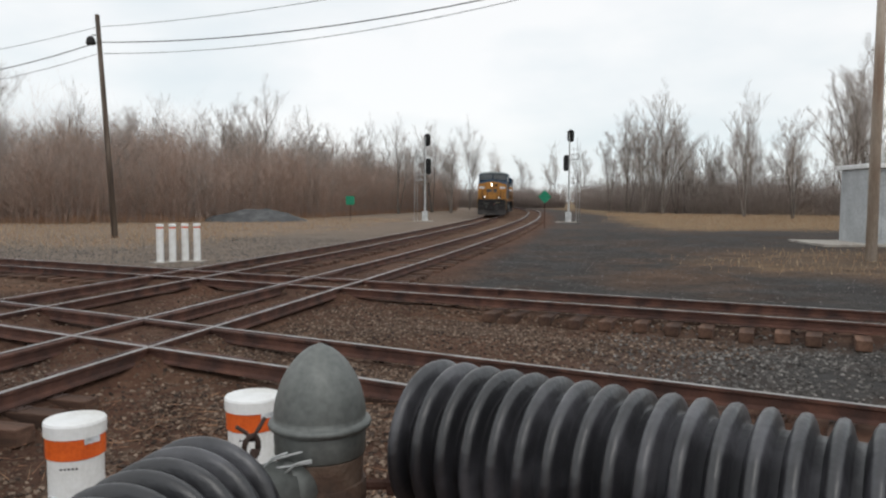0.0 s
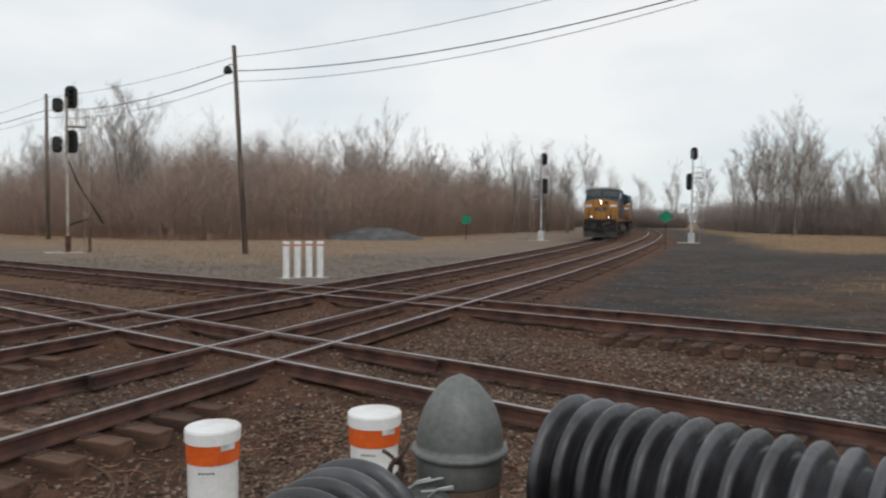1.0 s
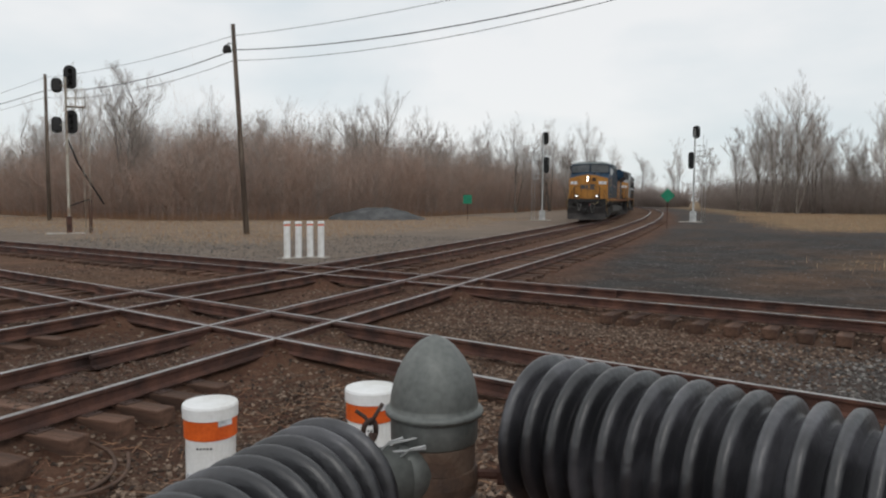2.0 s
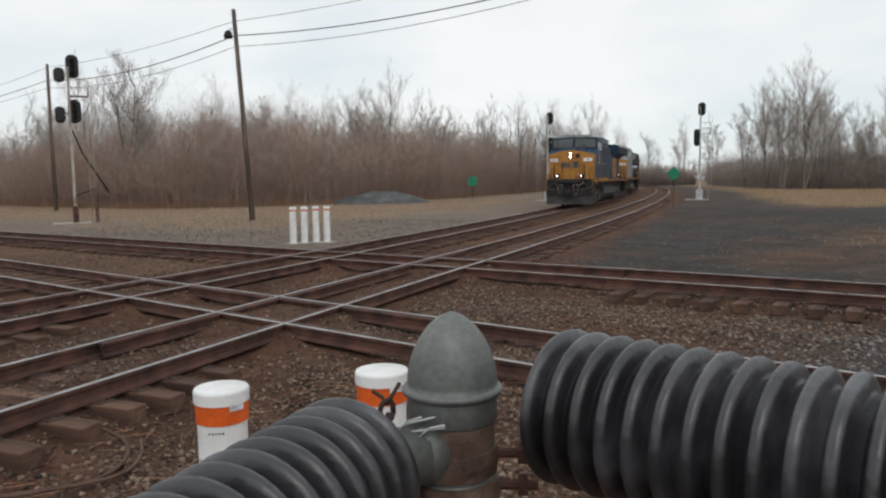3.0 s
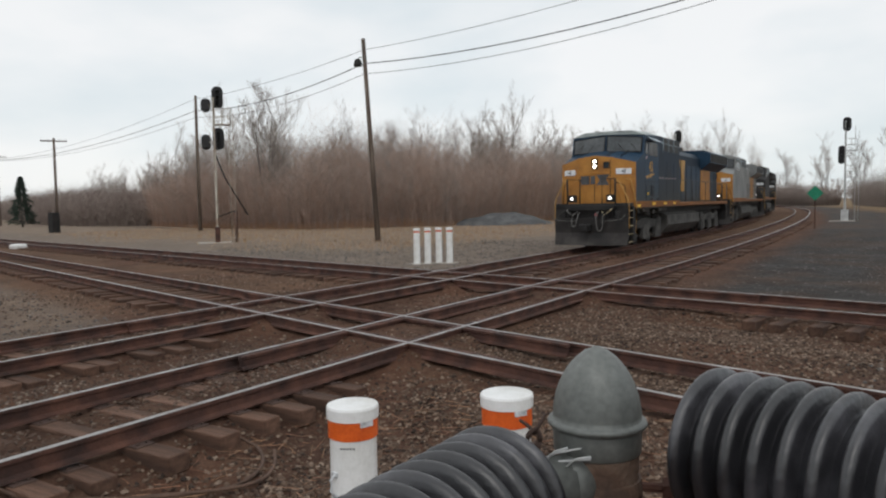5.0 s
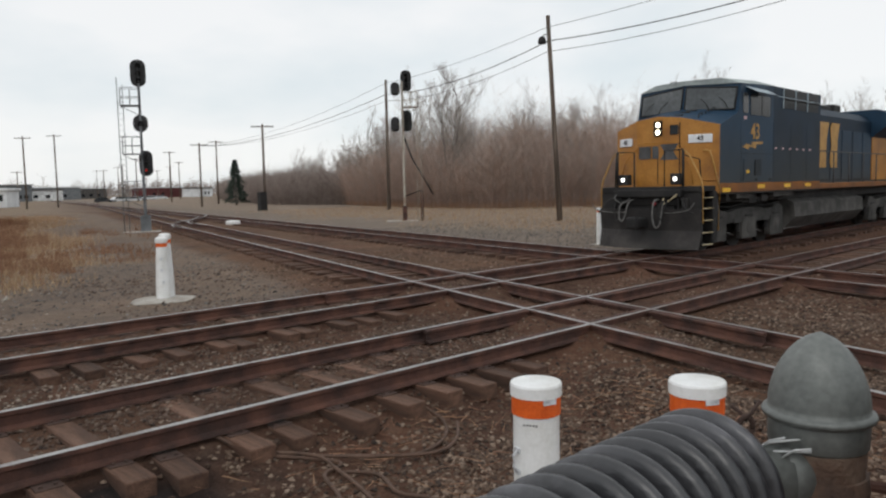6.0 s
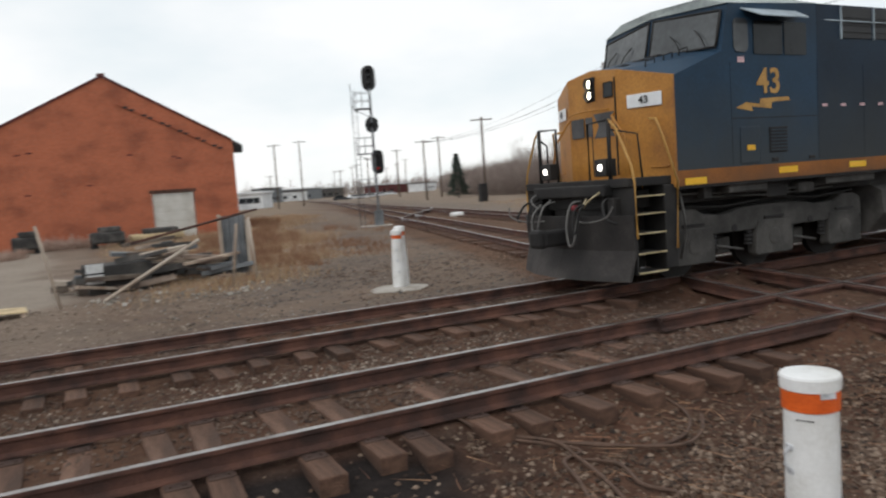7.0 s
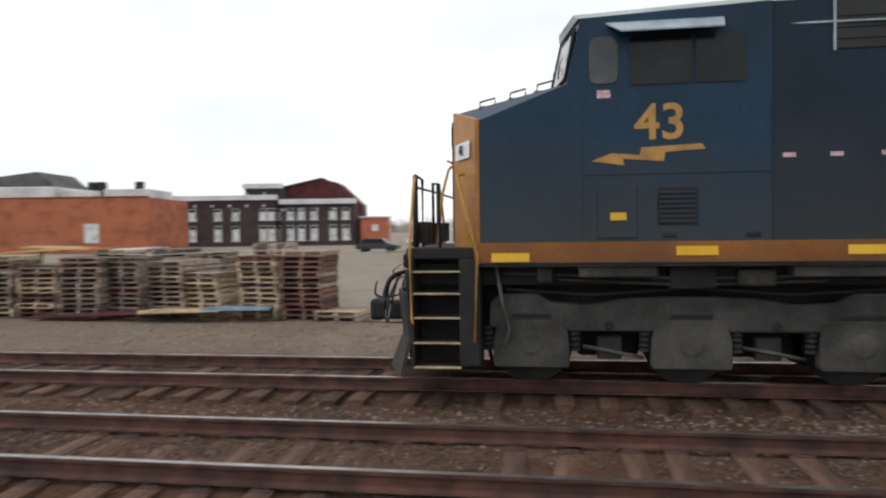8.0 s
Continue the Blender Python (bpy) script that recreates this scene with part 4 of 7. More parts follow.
    one_box("centre_sill", (-20.2, -0.2, -0.62, 0.62, 0.98, 1.305), MAT["loco_black"], lo, bevel=0.02)
    one_box("walkway", (-20.4, -7.7, -1.53, 1.53, 1.60, 1.78), MAT["stripe"], lo, "dusty orange walkway edge", bevel=0.02)
    bm = bmesh.new()
    prism(bm, [(-0.98, 1.76), (0.98, 1.76), (0.98, 4.15), (0.72, 4.42), (-0.72, 4.42), (-0.98, 4.15)], 7.70, 19.9)
    bmesh.ops.transform(bm, matrix=pose(0, 0, 0, 0, 0, 90), verts=bm.verts)
    part("long_hood", bm, S, lo, "weathered long engine hood")
    for i in range(9):
        for s in (-1, 1):
            one_box("hood_door", (-9.0 - i * 1.2, -7.95 - i * 1.2, s * 0.975, s * 1.0, 1.9, 3.7), H, lo, bevel=0.012)
    rb = bmesh.new()
    prism(rb, [(-1.0, 3.55), (1.0, 3.55), (1.53, 3.95), (1.53, 4.5), (1.2, 4.66), (-1.2, 4.66), (-1.53, 4.5), (-1.53, 3.95)], 15.0, 20.3)
    bmesh.ops.transform(rb, matrix=pose(0, 0, 0, 0, 0, 90), verts=rb.verts)
    rad = part("radiator", rb, H, lo, "overhanging radiator housing")
    for s in (-1, 1):
        one_box("grille", (-20.1, -15.2, s * 1.52, s * 1.55, 4.0, 4.46), MAT["loco_black"], rad, bevel=0.0)
    one_box("engine_cover", (-11.5, -8.6, -0.6, 0.6, 4.40, 4.62), MAT["loco_black"], lo, bevel=0.05)
    one_box("exhaust_stack", (-12.9, -12.1, -0.5, 0.5, 4.40, 4.74), MAT["loco_black"], lo, bevel=0.05)
    one_box("rear_platform", (-20.9, -20.3, -1.45, 1.45, 1.45, 1.78), MAT["loco_black"], lo, bevel=0.02)
    one_box("rear_headstock", (-21.0, -20.8, -1.4, 1.4, 0.6, 1.6), MAT["loco_black"], lo, bevel=0.02)
    for s in (-1, 1):
        one_box("rear_hood_panel", (-17.6, -15.1, s * 0.985, s * 1.012, 1.85, 3.6), MAT["yellow"], lo, "golden yellow panel under the radiator", bevel=0.0)
        rl = bar("side_handrail", [(-7.75, s * 1.48, 2.2), (-7.8, s * 1.48, 2.85), (-14, s * 1.48, 2.85), (-20.5, s * 1.48, 2.85), (-20.5, s * 1.48, 1.8)], 0.022, MAT["logo_blue"], lo)
        for i in range(8):
            bar("stanchion", [(-9.2 - 1.6 * i, s * 1.48, 1.75), (-9.2 - 1.6 * i, s * 1.48, 2.85)], 0.02, MAT["logo_blue"], rl)
    bm = bmesh.new()
    prism(bm, [(-1.10, 1.35), (-1.42, 1.2), (-1.46, 0.75), (-1.1, 0.36), (1.1, 0.36), (1.46, 0.75), (1.42, 1.2), (1.10, 1.35)], 5.85, 12.6)
    bmesh.ops.transform(bm, matrix=pose(0, 0, 0, 0, 0, 90), verts=bm.verts)
    part("fuel_tank", bm, MAT["truck_grey"], lo, "dusty grey fuel tank")
    truck(lo, -3.03, keep)
    truck(lo, -16.6)
    # front platform, steps, plow
    one_box("front_platform", (-0.42, 0.52, -1.46, 1.46, 1.66, 1.80), MAT["loco_black"], lo, bevel=0.015)
    one_box("headstock", (0.0, 0.40, -0.75, 0.75, 0.55, 1.66), MAT["loco_black"], lo, bevel=0.03)
    one_box("anticlimber", (0.40, 0.66, -1.0, 1.0, 1.52, 1.72), MAT["loco_black"], lo, bevel=0.03)
    pl = [(0.55, -1.5), (0.78, -0.75), (0.84, 0.0), (0.78, 0.75), (0.55, 1.5)]
    lowp = [(0.62, -1.48), (0.90, -0.75), (0.98, 0), (0.90, 0.75), (0.62, 1.48)]
    pv = [(x, y, 1.22) for x, y in pl] + [(x - 0.06, y, 0.65) for x, y in pl] + [(x, y, 0.17) for x, y in lowp]
    pv += [(x - 0.05, y, z) for x, y, z in pv]
    pf = [(r * 5 + i, r * 5 + i + 1, r * 5 + i + 6, r * 5 + i + 5) for r in (0, 1) for i in range(4)]
    pf += [tuple(15 + v for v in f) for f in pf]
    pf += [(i, i + 1, i + 16, i + 15) for i in range(4)] + [(10 + i, 11 + i, 26 + i, 25 + i) for i in range(4)] + [(0, 5, 20, 15), (5, 10, 25, 20), (4, 9, 24, 19), (9, 14, 29, 24)]
    poly_part("snow_plow", pv, pf, MAT["plow"], lo, "scuffed black snow plow")
    for s in (-1, 1):
        one_box("plow_bracket", (0.1, 0.6, s * 0.9 - 0.03, s * 0.9 + 0.03, 0.3, 1.5), MAT["loco_black"], lo, bevel=0.01)
        st = one_box("step_well", (-0.42, -0.16, s * 0.95, s * 1.50, 0.30, 1.66), MAT["loco_black"], lo, "black step well", bevel=0.02)
        one_box("step_back", (-0.2, 0.44, s * 0.95, s * 1.0, 0.30, 1.66), MAT["loco_black"], lo, bevel=0.01)
        one_box("step_side", (0.42, 0.46, s * 0.95, s * 1.5, 0.26, 1.66), MAT["loco_black"], lo, bevel=0.01)
        for z in (0.29, 0.60, 0.92, 1.23, 1.51):
            one_box("step", (-0.18, 0.43, s * 1.44, s * 1.50, z - 0.022, z), MAT["step_edge"], st, "step with worn pale edge", bevel=0.004)
            one_box("tread", (-0.18, 0.43, s * 1.0, s * 1.438, z - 0.02, z - 0.004), MAT["truck_grey"], st, bevel=0.0)
        # hand rails by the steps
        bar("handrail", [(-0.36, s * 1.54, 0.62), (-0.40, s * 1.56, 1.7), (-0.22, s * 1.47, 2.4), (-0.14, s * 1.40, 2.72), (-0.2, s * 1.2, 2.74)], 0.022, MAT["lettering"], lo, "yellow handrail")
        bar("handrail", [(0.48, s * 0.98, 2.76), (0.47, s * 1.14, 2.62), (0.46, s * 1.46, 2.0), (0.46, s * 1.52, 1.72), (0.45, s * 1.52, 0.9), (0.43, s * 1.50, 0.84)], 0.02, MAT["lettering"], lo, "yellow handrail")
        fr_ = bar("platform_rail", [(0.48, s * 0.98, 2.76), (0.48, s * 0.45, 2.74), (0.48, s * 0.45, 1.8)], 0.022, MAT["loco_black"], lo)
        bar("upright", [(0.48, s * 0.98, 1.8), (0.48, s * 0.98, 2.76)], 0.036, MAT["loco_black"], fr_)
        bar("upright", [(0.10, s * 1.30, 1.8), (0.12, s * 1.25, 2.5), (0.46, s * 1.02, 2.6)], 0.018, MAT["loco_black"], fr_)
        # ditch lamps on the platform
        dl = one_box("ditch_lamp", (0.30, 0.52, s * 0.78 - 0.15, s * 0.78 + 0.15, 1.85, 2.14), MAT["loco_black"], lo, "lit lamp in a black box", bevel=0.02)
        bm = bmesh.new()
        lathe(bm, [(0.052, 0), (0.052, 0.012), (0.03, 0.03)], 18, pose(0.52, s * 0.78, 2.0, 0, 90, 0))
        part("lens", bm, MAT["lamp_ditch"], dl)
        # number boards
        nb = one_box("number_board", (-0.02, 0.0, -0.30, 0.30, -0.11, 0.11), MAT["numberboard"], lo, "white number board", bevel=0.008, m=pose(-0.17, s * 1.12, 3.05, 0, 0, s * 24.2))
        digits("number", "43", 0.17, pose(-0.158, s * 1.12, 3.05, 0, 0, s * 24.2) @ pose(0.004, 0, 0, 90, 0, 90), MAT["signal_black"], nb)
        bar("grab_iron", [(-0.36, s * 1.43, 1.95), (-0.30, s * 1.45, 1.95), (-0.22, s * 1.1, 1.95), (-0.27, s * 1.08, 1.95)], 0.014, N, lo)
        bar("nose_handrail", [(0.02, s * 0.62, 2.9), (0.08, s * 0.6, 2.86), (0.12, s * 0.95, 2.5), (0.16, s * 1.1, 1.85)], 0.02, N, lo)
    # nose door, lamps, lettering bars
    one_box("nose_door", (0.0, 0.018, 0.0, 0.62, 1.86, 3.5), N, lo, bevel=0.008)
    one_box("door_window", (0.016, 0.03, 0.36, 0.60, 3.18, 3.44), MAT["glass_dark"], lo, "small dark nose window", bevel=0.02)
    lb = one_box("headlamp_box", (0.0, 0.03, -0.13, 0.13, 3.16, 3.58), MAT["loco_black"], lo, bevel=0.02)
    for z in (3.27, 3.47):
        bm = bmesh.new()
        lathe(bm, [(0.062, 0), (0.062, 0.008), (0.04, 0.02)], 20, pose(0.03, 0, z, 0, 90, 0))
        part("lens", bm, MAT["lamp"], lb, "lit headlamp")
        bm = bmesh.new()
        rod(bm, (0.02, 0, z), (0.10, 0, z), 0.095, 0.10, seg=20, caps=False)
        part("lamp_rim", bm, MAT["loco_black"], lb)
    if detail:
        for o in ([(-0.58, 2.56), (-0.22, 2.56), (-0.22, 2.90), (-0.58, 2.90)], [(-0.17, 2.56), (0.02, 2.56), (0.02, 2.90), (-0.17, 2.90)], [(0.06, 2.52), (0.60, 2.52), (0.46, 2.73), (0.60, 2.94), (0.06, 2.94), (0.20, 2.73)]):
            bm = bmesh.new()
            prism(bm, o, -0.026, -0.018)
            bmesh.ops.transform(bm, matrix=pose(0, 0, 0, 0, 0, 90), verts=bm.verts)
            part("mark", bm, MAT["logo_blue"], lo, "faded blue mark on the nose")
        one_box("door_seam", (0.0, 0.022, -0.02, 0.0, 1.86, 2.9), MAT["loco_black"], lo, bevel=0.0)
        one_box("door_seam", (0.0, 0.022, 0.62, 0.64, 1.86, 3.5), MAT["loco_black"], lo, bevel=0.0)
        bar("front_bar", [(0.10, -0.55, 2.98), (0.12, -0.2, 3.0), (0.12, 0.2, 3.0), (0.10, 0.55, 2.98)], 0.014, N, lo)
        for s in (1,):
            digits("road_number", "43", 0.60, pose(-2.62, s * (W + 0.006), 3.27) @ LEFT, MAT["lettering"], lo, "large yellow figures on the cab side")
            bolt = [(-1.81, 2.84), (-2.05, 2.93), (-2.38, 2.90), (-2.40, 2.99), (-3.10, 3.02), (-3.14, 2.955), (-2.68, 2.93), (-2.66, 2.82), (-2.18, 2.86), (-2.20, 2.78)]
            bm = bmesh.new()
            prism(bm, bolt, s * W, s * (W + 0.008))
            part("lightning_mark", bm, MAT["lettering"], lo, "yellow lightning stroke under the figures")
            for x0, x1, cut in ((-8.95, -7.78, 0.30), (-10.1, -9.1, 0.24), (-11.2, -10.25, 0.2)):
                bm = bmesh.new()
                prism(bm, [(x0 + cut, 2.32), (x1 - 0.12, 2.32), (x1, 2.5), (x1 - cut * 0.6, 3.1), (x1, 3.7), (x1 - 0.14, 3.92), (x0, 3.92), (x0 + cut, 3.3)], s * 1.0, s * 1.014)
                part("hood_mark", bm, MAT["lettering"], lo, "large yellow mark on the hood")
        # coupler, hoses, nose-top fittings
        one_box("coupler", (0.3, 1.25, -0.14, 0.14, 0.72, 1.0), MAT["loco_black"], lo, "worn black coupler", bevel=0.05)
        one_box("draft_box", (0.40, 0.72, -0.42, 0.42, 0.62, 1.14), MAT["loco_black"], lo, bevel=0.06)
        one_box("coupler_knuckle", (1.15, 1.36, -0.20, 0.12, 0.70, 1.02), MAT["loco_black"], lo, bevel=0.06)
        for y, low_, w_, key in ((0.36, 0.74, 0.26, "hose"), (0.72, 0.95, -0.14, "loco_black"), (-0.40, 0.90, -0.22, "hose"), (-0.78, 0.88, 0.16, "loco_black")):
            bar("air_hose", spline([(0.62, y, 1.46), (0.84, y - 0.05 * w_, 1.41), (0.95, y, low_ + 0.34), (0.99, y + 0.30 * w_, low_ + 0.06), (1.0, y + 0.62 * w_, low_), (0.99, y + 0.95 * w_, low_ + 0.1), (0.94, y + w_, low_ + 0.36), (0.78, y + 0.85 * w_, 1.42)]), 0.020, MAT[key], lo, seg=8)
        for s in (-1, 1):
            bar("air_hose", spline([(0.55, s * 1.0, 1.50), (0.78, s * 1.12, 1.42), (0.86, s * 1.28, 1.18), (0.74, s * 1.40, 1.10)]), 0.022, MAT["loco_black"], lo, seg=8)
            bar("uncoupling_lever", spline([(0.66, s * 0.3, 1.15), (0.92, s * 0.8, 1.12), (0.95, s * 1.35, 1.2), (0.9, s * 1.5, 1.38)]), 0.014, MAT["hose"], lo)
            bar("cable_loop", spline([(0.60, s * 0.9, 1.62), (0.82, s * 0.86, 1.50), (0.80, s * 0.62, 1.36), (0.62, s * 0.50, 1.5)]), 0.016, MAT["step_edge"] if s > 0 else MAT["hose"], lo)
            one_box("cylinder_bracket", (0.42, 0.60, s * 1.08 - 0.09, s * 1.08 + 0.09, 1.1, 1.5), MAT["loco_black"], lo, bevel=0.03)
        bm = bmesh.new()
        lathe(bm, [(0.05, 0), (0.06, 0.06), (0.03, 0.1)], 12, pose(0.66, 0.28, 1.35, 0, 90, 0))
        part("red_hose_cap", bm, MAT["red_cap"], lo, "red hose coupling")
        for x in (-0.4, -0.8, -1.15):
            bar("grab_iron", [(x, 0.95, 3.5 - x * 0.26), (x, 0.95, 3.60 - x * 0.26), (x - 0.2, 0.95, 3.65 - x * 0.26), (x - 0.2, 0.95, 3.54 - x * 0.26)], 0.014, MAT["loco_black"], lo)
            one_box("nose_vent", (x - 0.1, x + 0.06, 0.2, 0.5, 3.58 - x * 0.24, 3.64 - x * 0.24), MAT["loco_black"], lo, bevel=0.02)
        bar("roof_grab", [(-1.75, -0.6, 4.68), (-1.75, -0.6, 4.82), (-1.75, -0.4, 4.82), (-1.75, -0.4, 4.68)], 0.014, MAT["truck_grey"], lo)
        for y in (-0.3, 0.1):
            one_box("horn", (-3.2, -2.7, y, y + 0.1, 4.78, 4.90), MAT["truck_grey"], lo, bevel=0.03)
        one_box("antenna_dome", (-3.75, -3.45, -0.2, 0.2, 4.82, 4.90), MAT["roof_pale"], lo, bevel=0.04)
        bar("roof_pipe", [(-4.0, W - 0.02, 4.38), (-5.0, W + 0.04, 4.36), (-7.6, W + 0.04, 4.36)], 0.015, MAT["visor"], lo)
    return lo


def on_track(s):
    """The pose of a vehicle whose lamps stand at y = s on the far track, running south."""
    a = Vector((track_a(-4.694, s + 3.0), s + 3.0, rise(s + 3.0)))
    b = Vector((track_a(-4.694, s + 16.6), s + 16.6, rise(s + 16.6)))
    d = (a - b).normalized()
    p = a + d * 3.0
    return pose(p.x, p.y, p.z, 0, 0, math.degrees(math.atan2(d.y, d.x)))


START, SPEED = 69.55, 9.95
lead = locomotive(on_track(START), label="dark blue diesel locomotive with golden yellow nose, lamps lit", keep=WHEELS)
second = locomotive(on_track(START + 22.4), label="weathered grey diesel locomotive with yellow front", hood="loco_grey", cab="loco_grey", detail=False)
third = locomotive(on_track(START + 44.8), label="grimy dark diesel locomotive behind the others", hood="loco_black", cab="loco_black", nose="loco_black", detail=False)
fourth = locomotive(on_track(START + 67.2), label="grimy dark diesel locomotive at the tail", hood="loco_black", cab="loco_black", nose="loco_black", detail=False)

# ---- foreground: the fence corner at the viewing place ----
def acorn_post():
    """A steel fence post with a bullet cap, tension bands, bolts and a twist of chain."""
    p = thing("fence_post", pose(5.64, -7.63, 0), "grey steel fence corner post with a bullet-shaped cap", "fence post")
    bm = bmesh.new()
    rod(bm, (0, 0, -0.55), (0, 0, 1.700), 0.0345, seg=28)
    part("tube", bm, MAT["galv"], p, smooth=True)
    bm = bmesh.new()
    prof = [(0.0365, 1.6930), (0.0376, 1.6945), (0.0380, 1.7130), (0.0376, 1.7150), (0.0392, 1.7153), (0.0420, 1.7164), (0.0428, 1.7186), (0.0420, 1.7208), (0.0392, 1.7219), (0.0382, 1.7225)]
    for k in range(1, 15):
        a = k / 14
        prof.append((0.0380 * max(1 - (0.998 * a) ** 2, 0.0) ** 0.64 + 0.0002, 1.7225 + 0.0620 * a))
    lathe(bm, prof, 40)
    part("cap", bm, MAT["galv"], p, "dull grey bullet cap", smooth=True)
    bm = bmesh.new()
    lathe(bm, [(0.0347, 1.655), (0.0358, 1.656), (0.0356, 1.676), (0.0362, 1.692), (0.0347, 1.6935)], 32)
    part("rusted_neck", bm, MAT["post_rust"], p, "rust-stained neck under the cap")
    for z, r in ((1.660, 0.0375), (1.632, 0.039), (1.585, 0.038)):
        bm = bmesh.new()
        lathe(bm, [(r - 0.003, z - 0.0115), (r, z - 0.011), (r + 0.0015, z), (r, z + 0.011), (r - 0.003, z + 0.0115)], 32)
        band = part("tension_band", bm, MAT["post_rust"], p, "rusty tension band", smooth=False)
        for a, q in ((238, 0.012), (18, 0.003)):
            d = Vector((math.cos(radians(a)), math.sin(radians(a)), 0))
            bm = bmesh.new()
            rod(bm, Vector((0, 0, z + q)) + d * 0.038, Vector((0, 0, z + q)) + d * 0.072, 0.0045, seg=8)
            rod(bm, Vector((0, 0, z + q)) + d * 0.055, Vector((0, 0, z + q)) + d * 0.063, 0.0095, seg=6)
            part("bolt", bm, MAT["rust"], band, "rusty bolt and nut")
    bm = bmesh.new()
    rod(bm, (-0.012, -0.035, 1.672), (-0.060, -0.085, 1.672), 0.024, seg=20)
    lathe(bm, [(0.0245, 0.0), (0.024, 0.008), (0.018, 0.016), (0.008, 0.021)], 20, pose(-0.012, -0.035, 1.672, 90, 0, 40))
    part("rail_end_cup", bm, MAT["galv"], p, "grey rail end cup", smooth=True)
    # two ends of tie wire and a short twisted chain standing on the cup
    for a, b in (((-0.045, -0.05, 1.684), (0.004, -0.036, 1.706)), ((-0.04, -0.056, 1.683), (0.010, -0.040, 1.698)), ((-0.03, -0.05, 1.69), (-0.006, -0.05, 1.708)), ((-0.012, -0.05, 1.688), (0.012, -0.045, 1.702))):
        bar("tie_wire", [a, ((a[0] + b[0]) / 2, (a[1] + b[1]) / 2, (a[2] + b[2]) / 2 + 0.004), b], 0.0010, MAT["galv_far"], p)
    links = [(-0.039, -0.040, 1.679), (-0.040, -0.041, 1.693), (-0.041, -0.042, 1.706)]
    for k, (x, y, z) in enumerate(links):
        bm = bmesh.new()
        pts = [(0.0056 * math.cos(2 * math.pi * i / 12), 0, 0.0100 * math.sin(2 * math.pi * i / 12)) for i in range(13)]
        tube(bm, pts, 0.0024, 8)
        bmesh.ops.transform(bm, matrix=pose(x, y, z, 0, 8, 40 + 80 * (k % 2)), verts=bm.verts)
        part("chain_link", bm, MAT["plate"], p, "dark twisted chain", smooth=True)
    for s in (-1, 1):
        bar("chain_end", [(-0.041, -0.042, 1.712), (-0.041 + 0.004 * s, -0.042, 1.718), (-0.041 + 0.010 * s, -0.042 + 0.005 * s, 1.727 + 0.003 * s)], 0.0017, MAT["plate"], p)
    return p


def ribbed_pipe(a, b, r, pitch, label):
    """A corrugated plastic drain pipe slipped over a fence rail, slit along its underside."""
    a, b = Vector(a), Vector(b)
    d = (b - a).normalized()
    ax = d.to_track_quat("Z", "Y").to_matrix().to_4x4()
    p = thing("drain_pipe", Matrix.Translation(a) @ ax, label, "pipe", "drain pipes on the fence rail")
    prof, n = [], int((b - a).length / pitch)
    for k in range(n):
        z = k * pitch
        for u, h in ((0.0, 0.0), (0.10, 0.0), (0.20, 0.35), (0.28, 0.75), (0.38, 1.0), (0.52, 1.06), (0.65, 1.0), (0.74, 0.75), (0.82, 0.35), (0.92, 0.0)):
            prof.append((r - 0.014 + 0.014 * h, z + u * pitch))
    bm = bmesh.new()
    rings, seg = [], 44
    for q, (rad, z) in enumerate(prof):
        wob = 1 + 0.006 * math.sin(q * 0.7)
        rings.append([bm.verts.new((rad * wob * math.cos(2 * math.pi * k / seg), rad * math.sin(2 * math.pi * k / seg), z)) for k in range(seg)])
    for s, t in zip(rings, rings[1:]):
        for k in range(seg):
            bm.faces.new((s[k], s[(k + 1) % seg], t[(k + 1) % seg], t[k]))
    inner = [[bm.verts.new((0.8 * r * math.cos(2 * math.pi * k / seg), 0.8 * r * math.sin(2 * math.pi * k / seg), z)) for k in range(seg)] for z in (0.0, n * pitch - 0.002)]
    for s, t in ((inner[0], rings[0]), (rings[-1], inner[1]), (inner[1], inner[0])):
        for k in range(seg):
            bm.faces.new((s[k], s[(k + 1) % seg], t[(k + 1) % seg], t[k]))
    bmesh.ops.recalc_face_normals(bm, faces=bm.faces)
    part("shell", bm, MAT["black_plastic"], p, smooth=True)
    for k in range(2, n, 3):
        for a in (20, 110, 200, 290):
            one_box("drain_slot", (r - 0.014, r - 0.0128, -0.006, 0.006, k * pitch + 0.0005, k * pitch + 0.0022), MAT["loco_black"], p, bevel=0.0, m=pose(0, 0, 0, 0, 0, a + 7 * (k % 5)))
    bm = bmesh.new()
    rod(bm, (0, 0, 0.004), (0, 0, n * pitch + 0.4), 0.021, seg=16)
    part("rail_tube", bm, MAT["galv"], p, "grey fence top rail inside the pipe", smooth=True)
    return p


acorn_post()
for x, y in ((5.598, -9.1), (6.93, -8.04)):
    fp_ = thing("fence_post", pose(x, y, 0), "plain grey steel fence post at the end of the rail", "fence post")
    bm = bmesh.new()
    rod(bm, (0, 0, -0.55), (0, 0, 1.75), 0.03, seg=16)
    part("tube", bm, MAT["galv"], fp_, smooth=True)
ribbed_pipe((5.727, -7.617, 1.711), (6.56, -7.911, 1.711), 0.0615, 0.0208, "black corrugated plastic pipe slit over the fence rail, scuffs and sky highlights in its colour")
ribbed_pipe((5.592, -7.715, 1.671), (5.598, -8.75, 1.671), 0.0605, 0.0225, "black corrugated plastic pipe on the side fence rail")


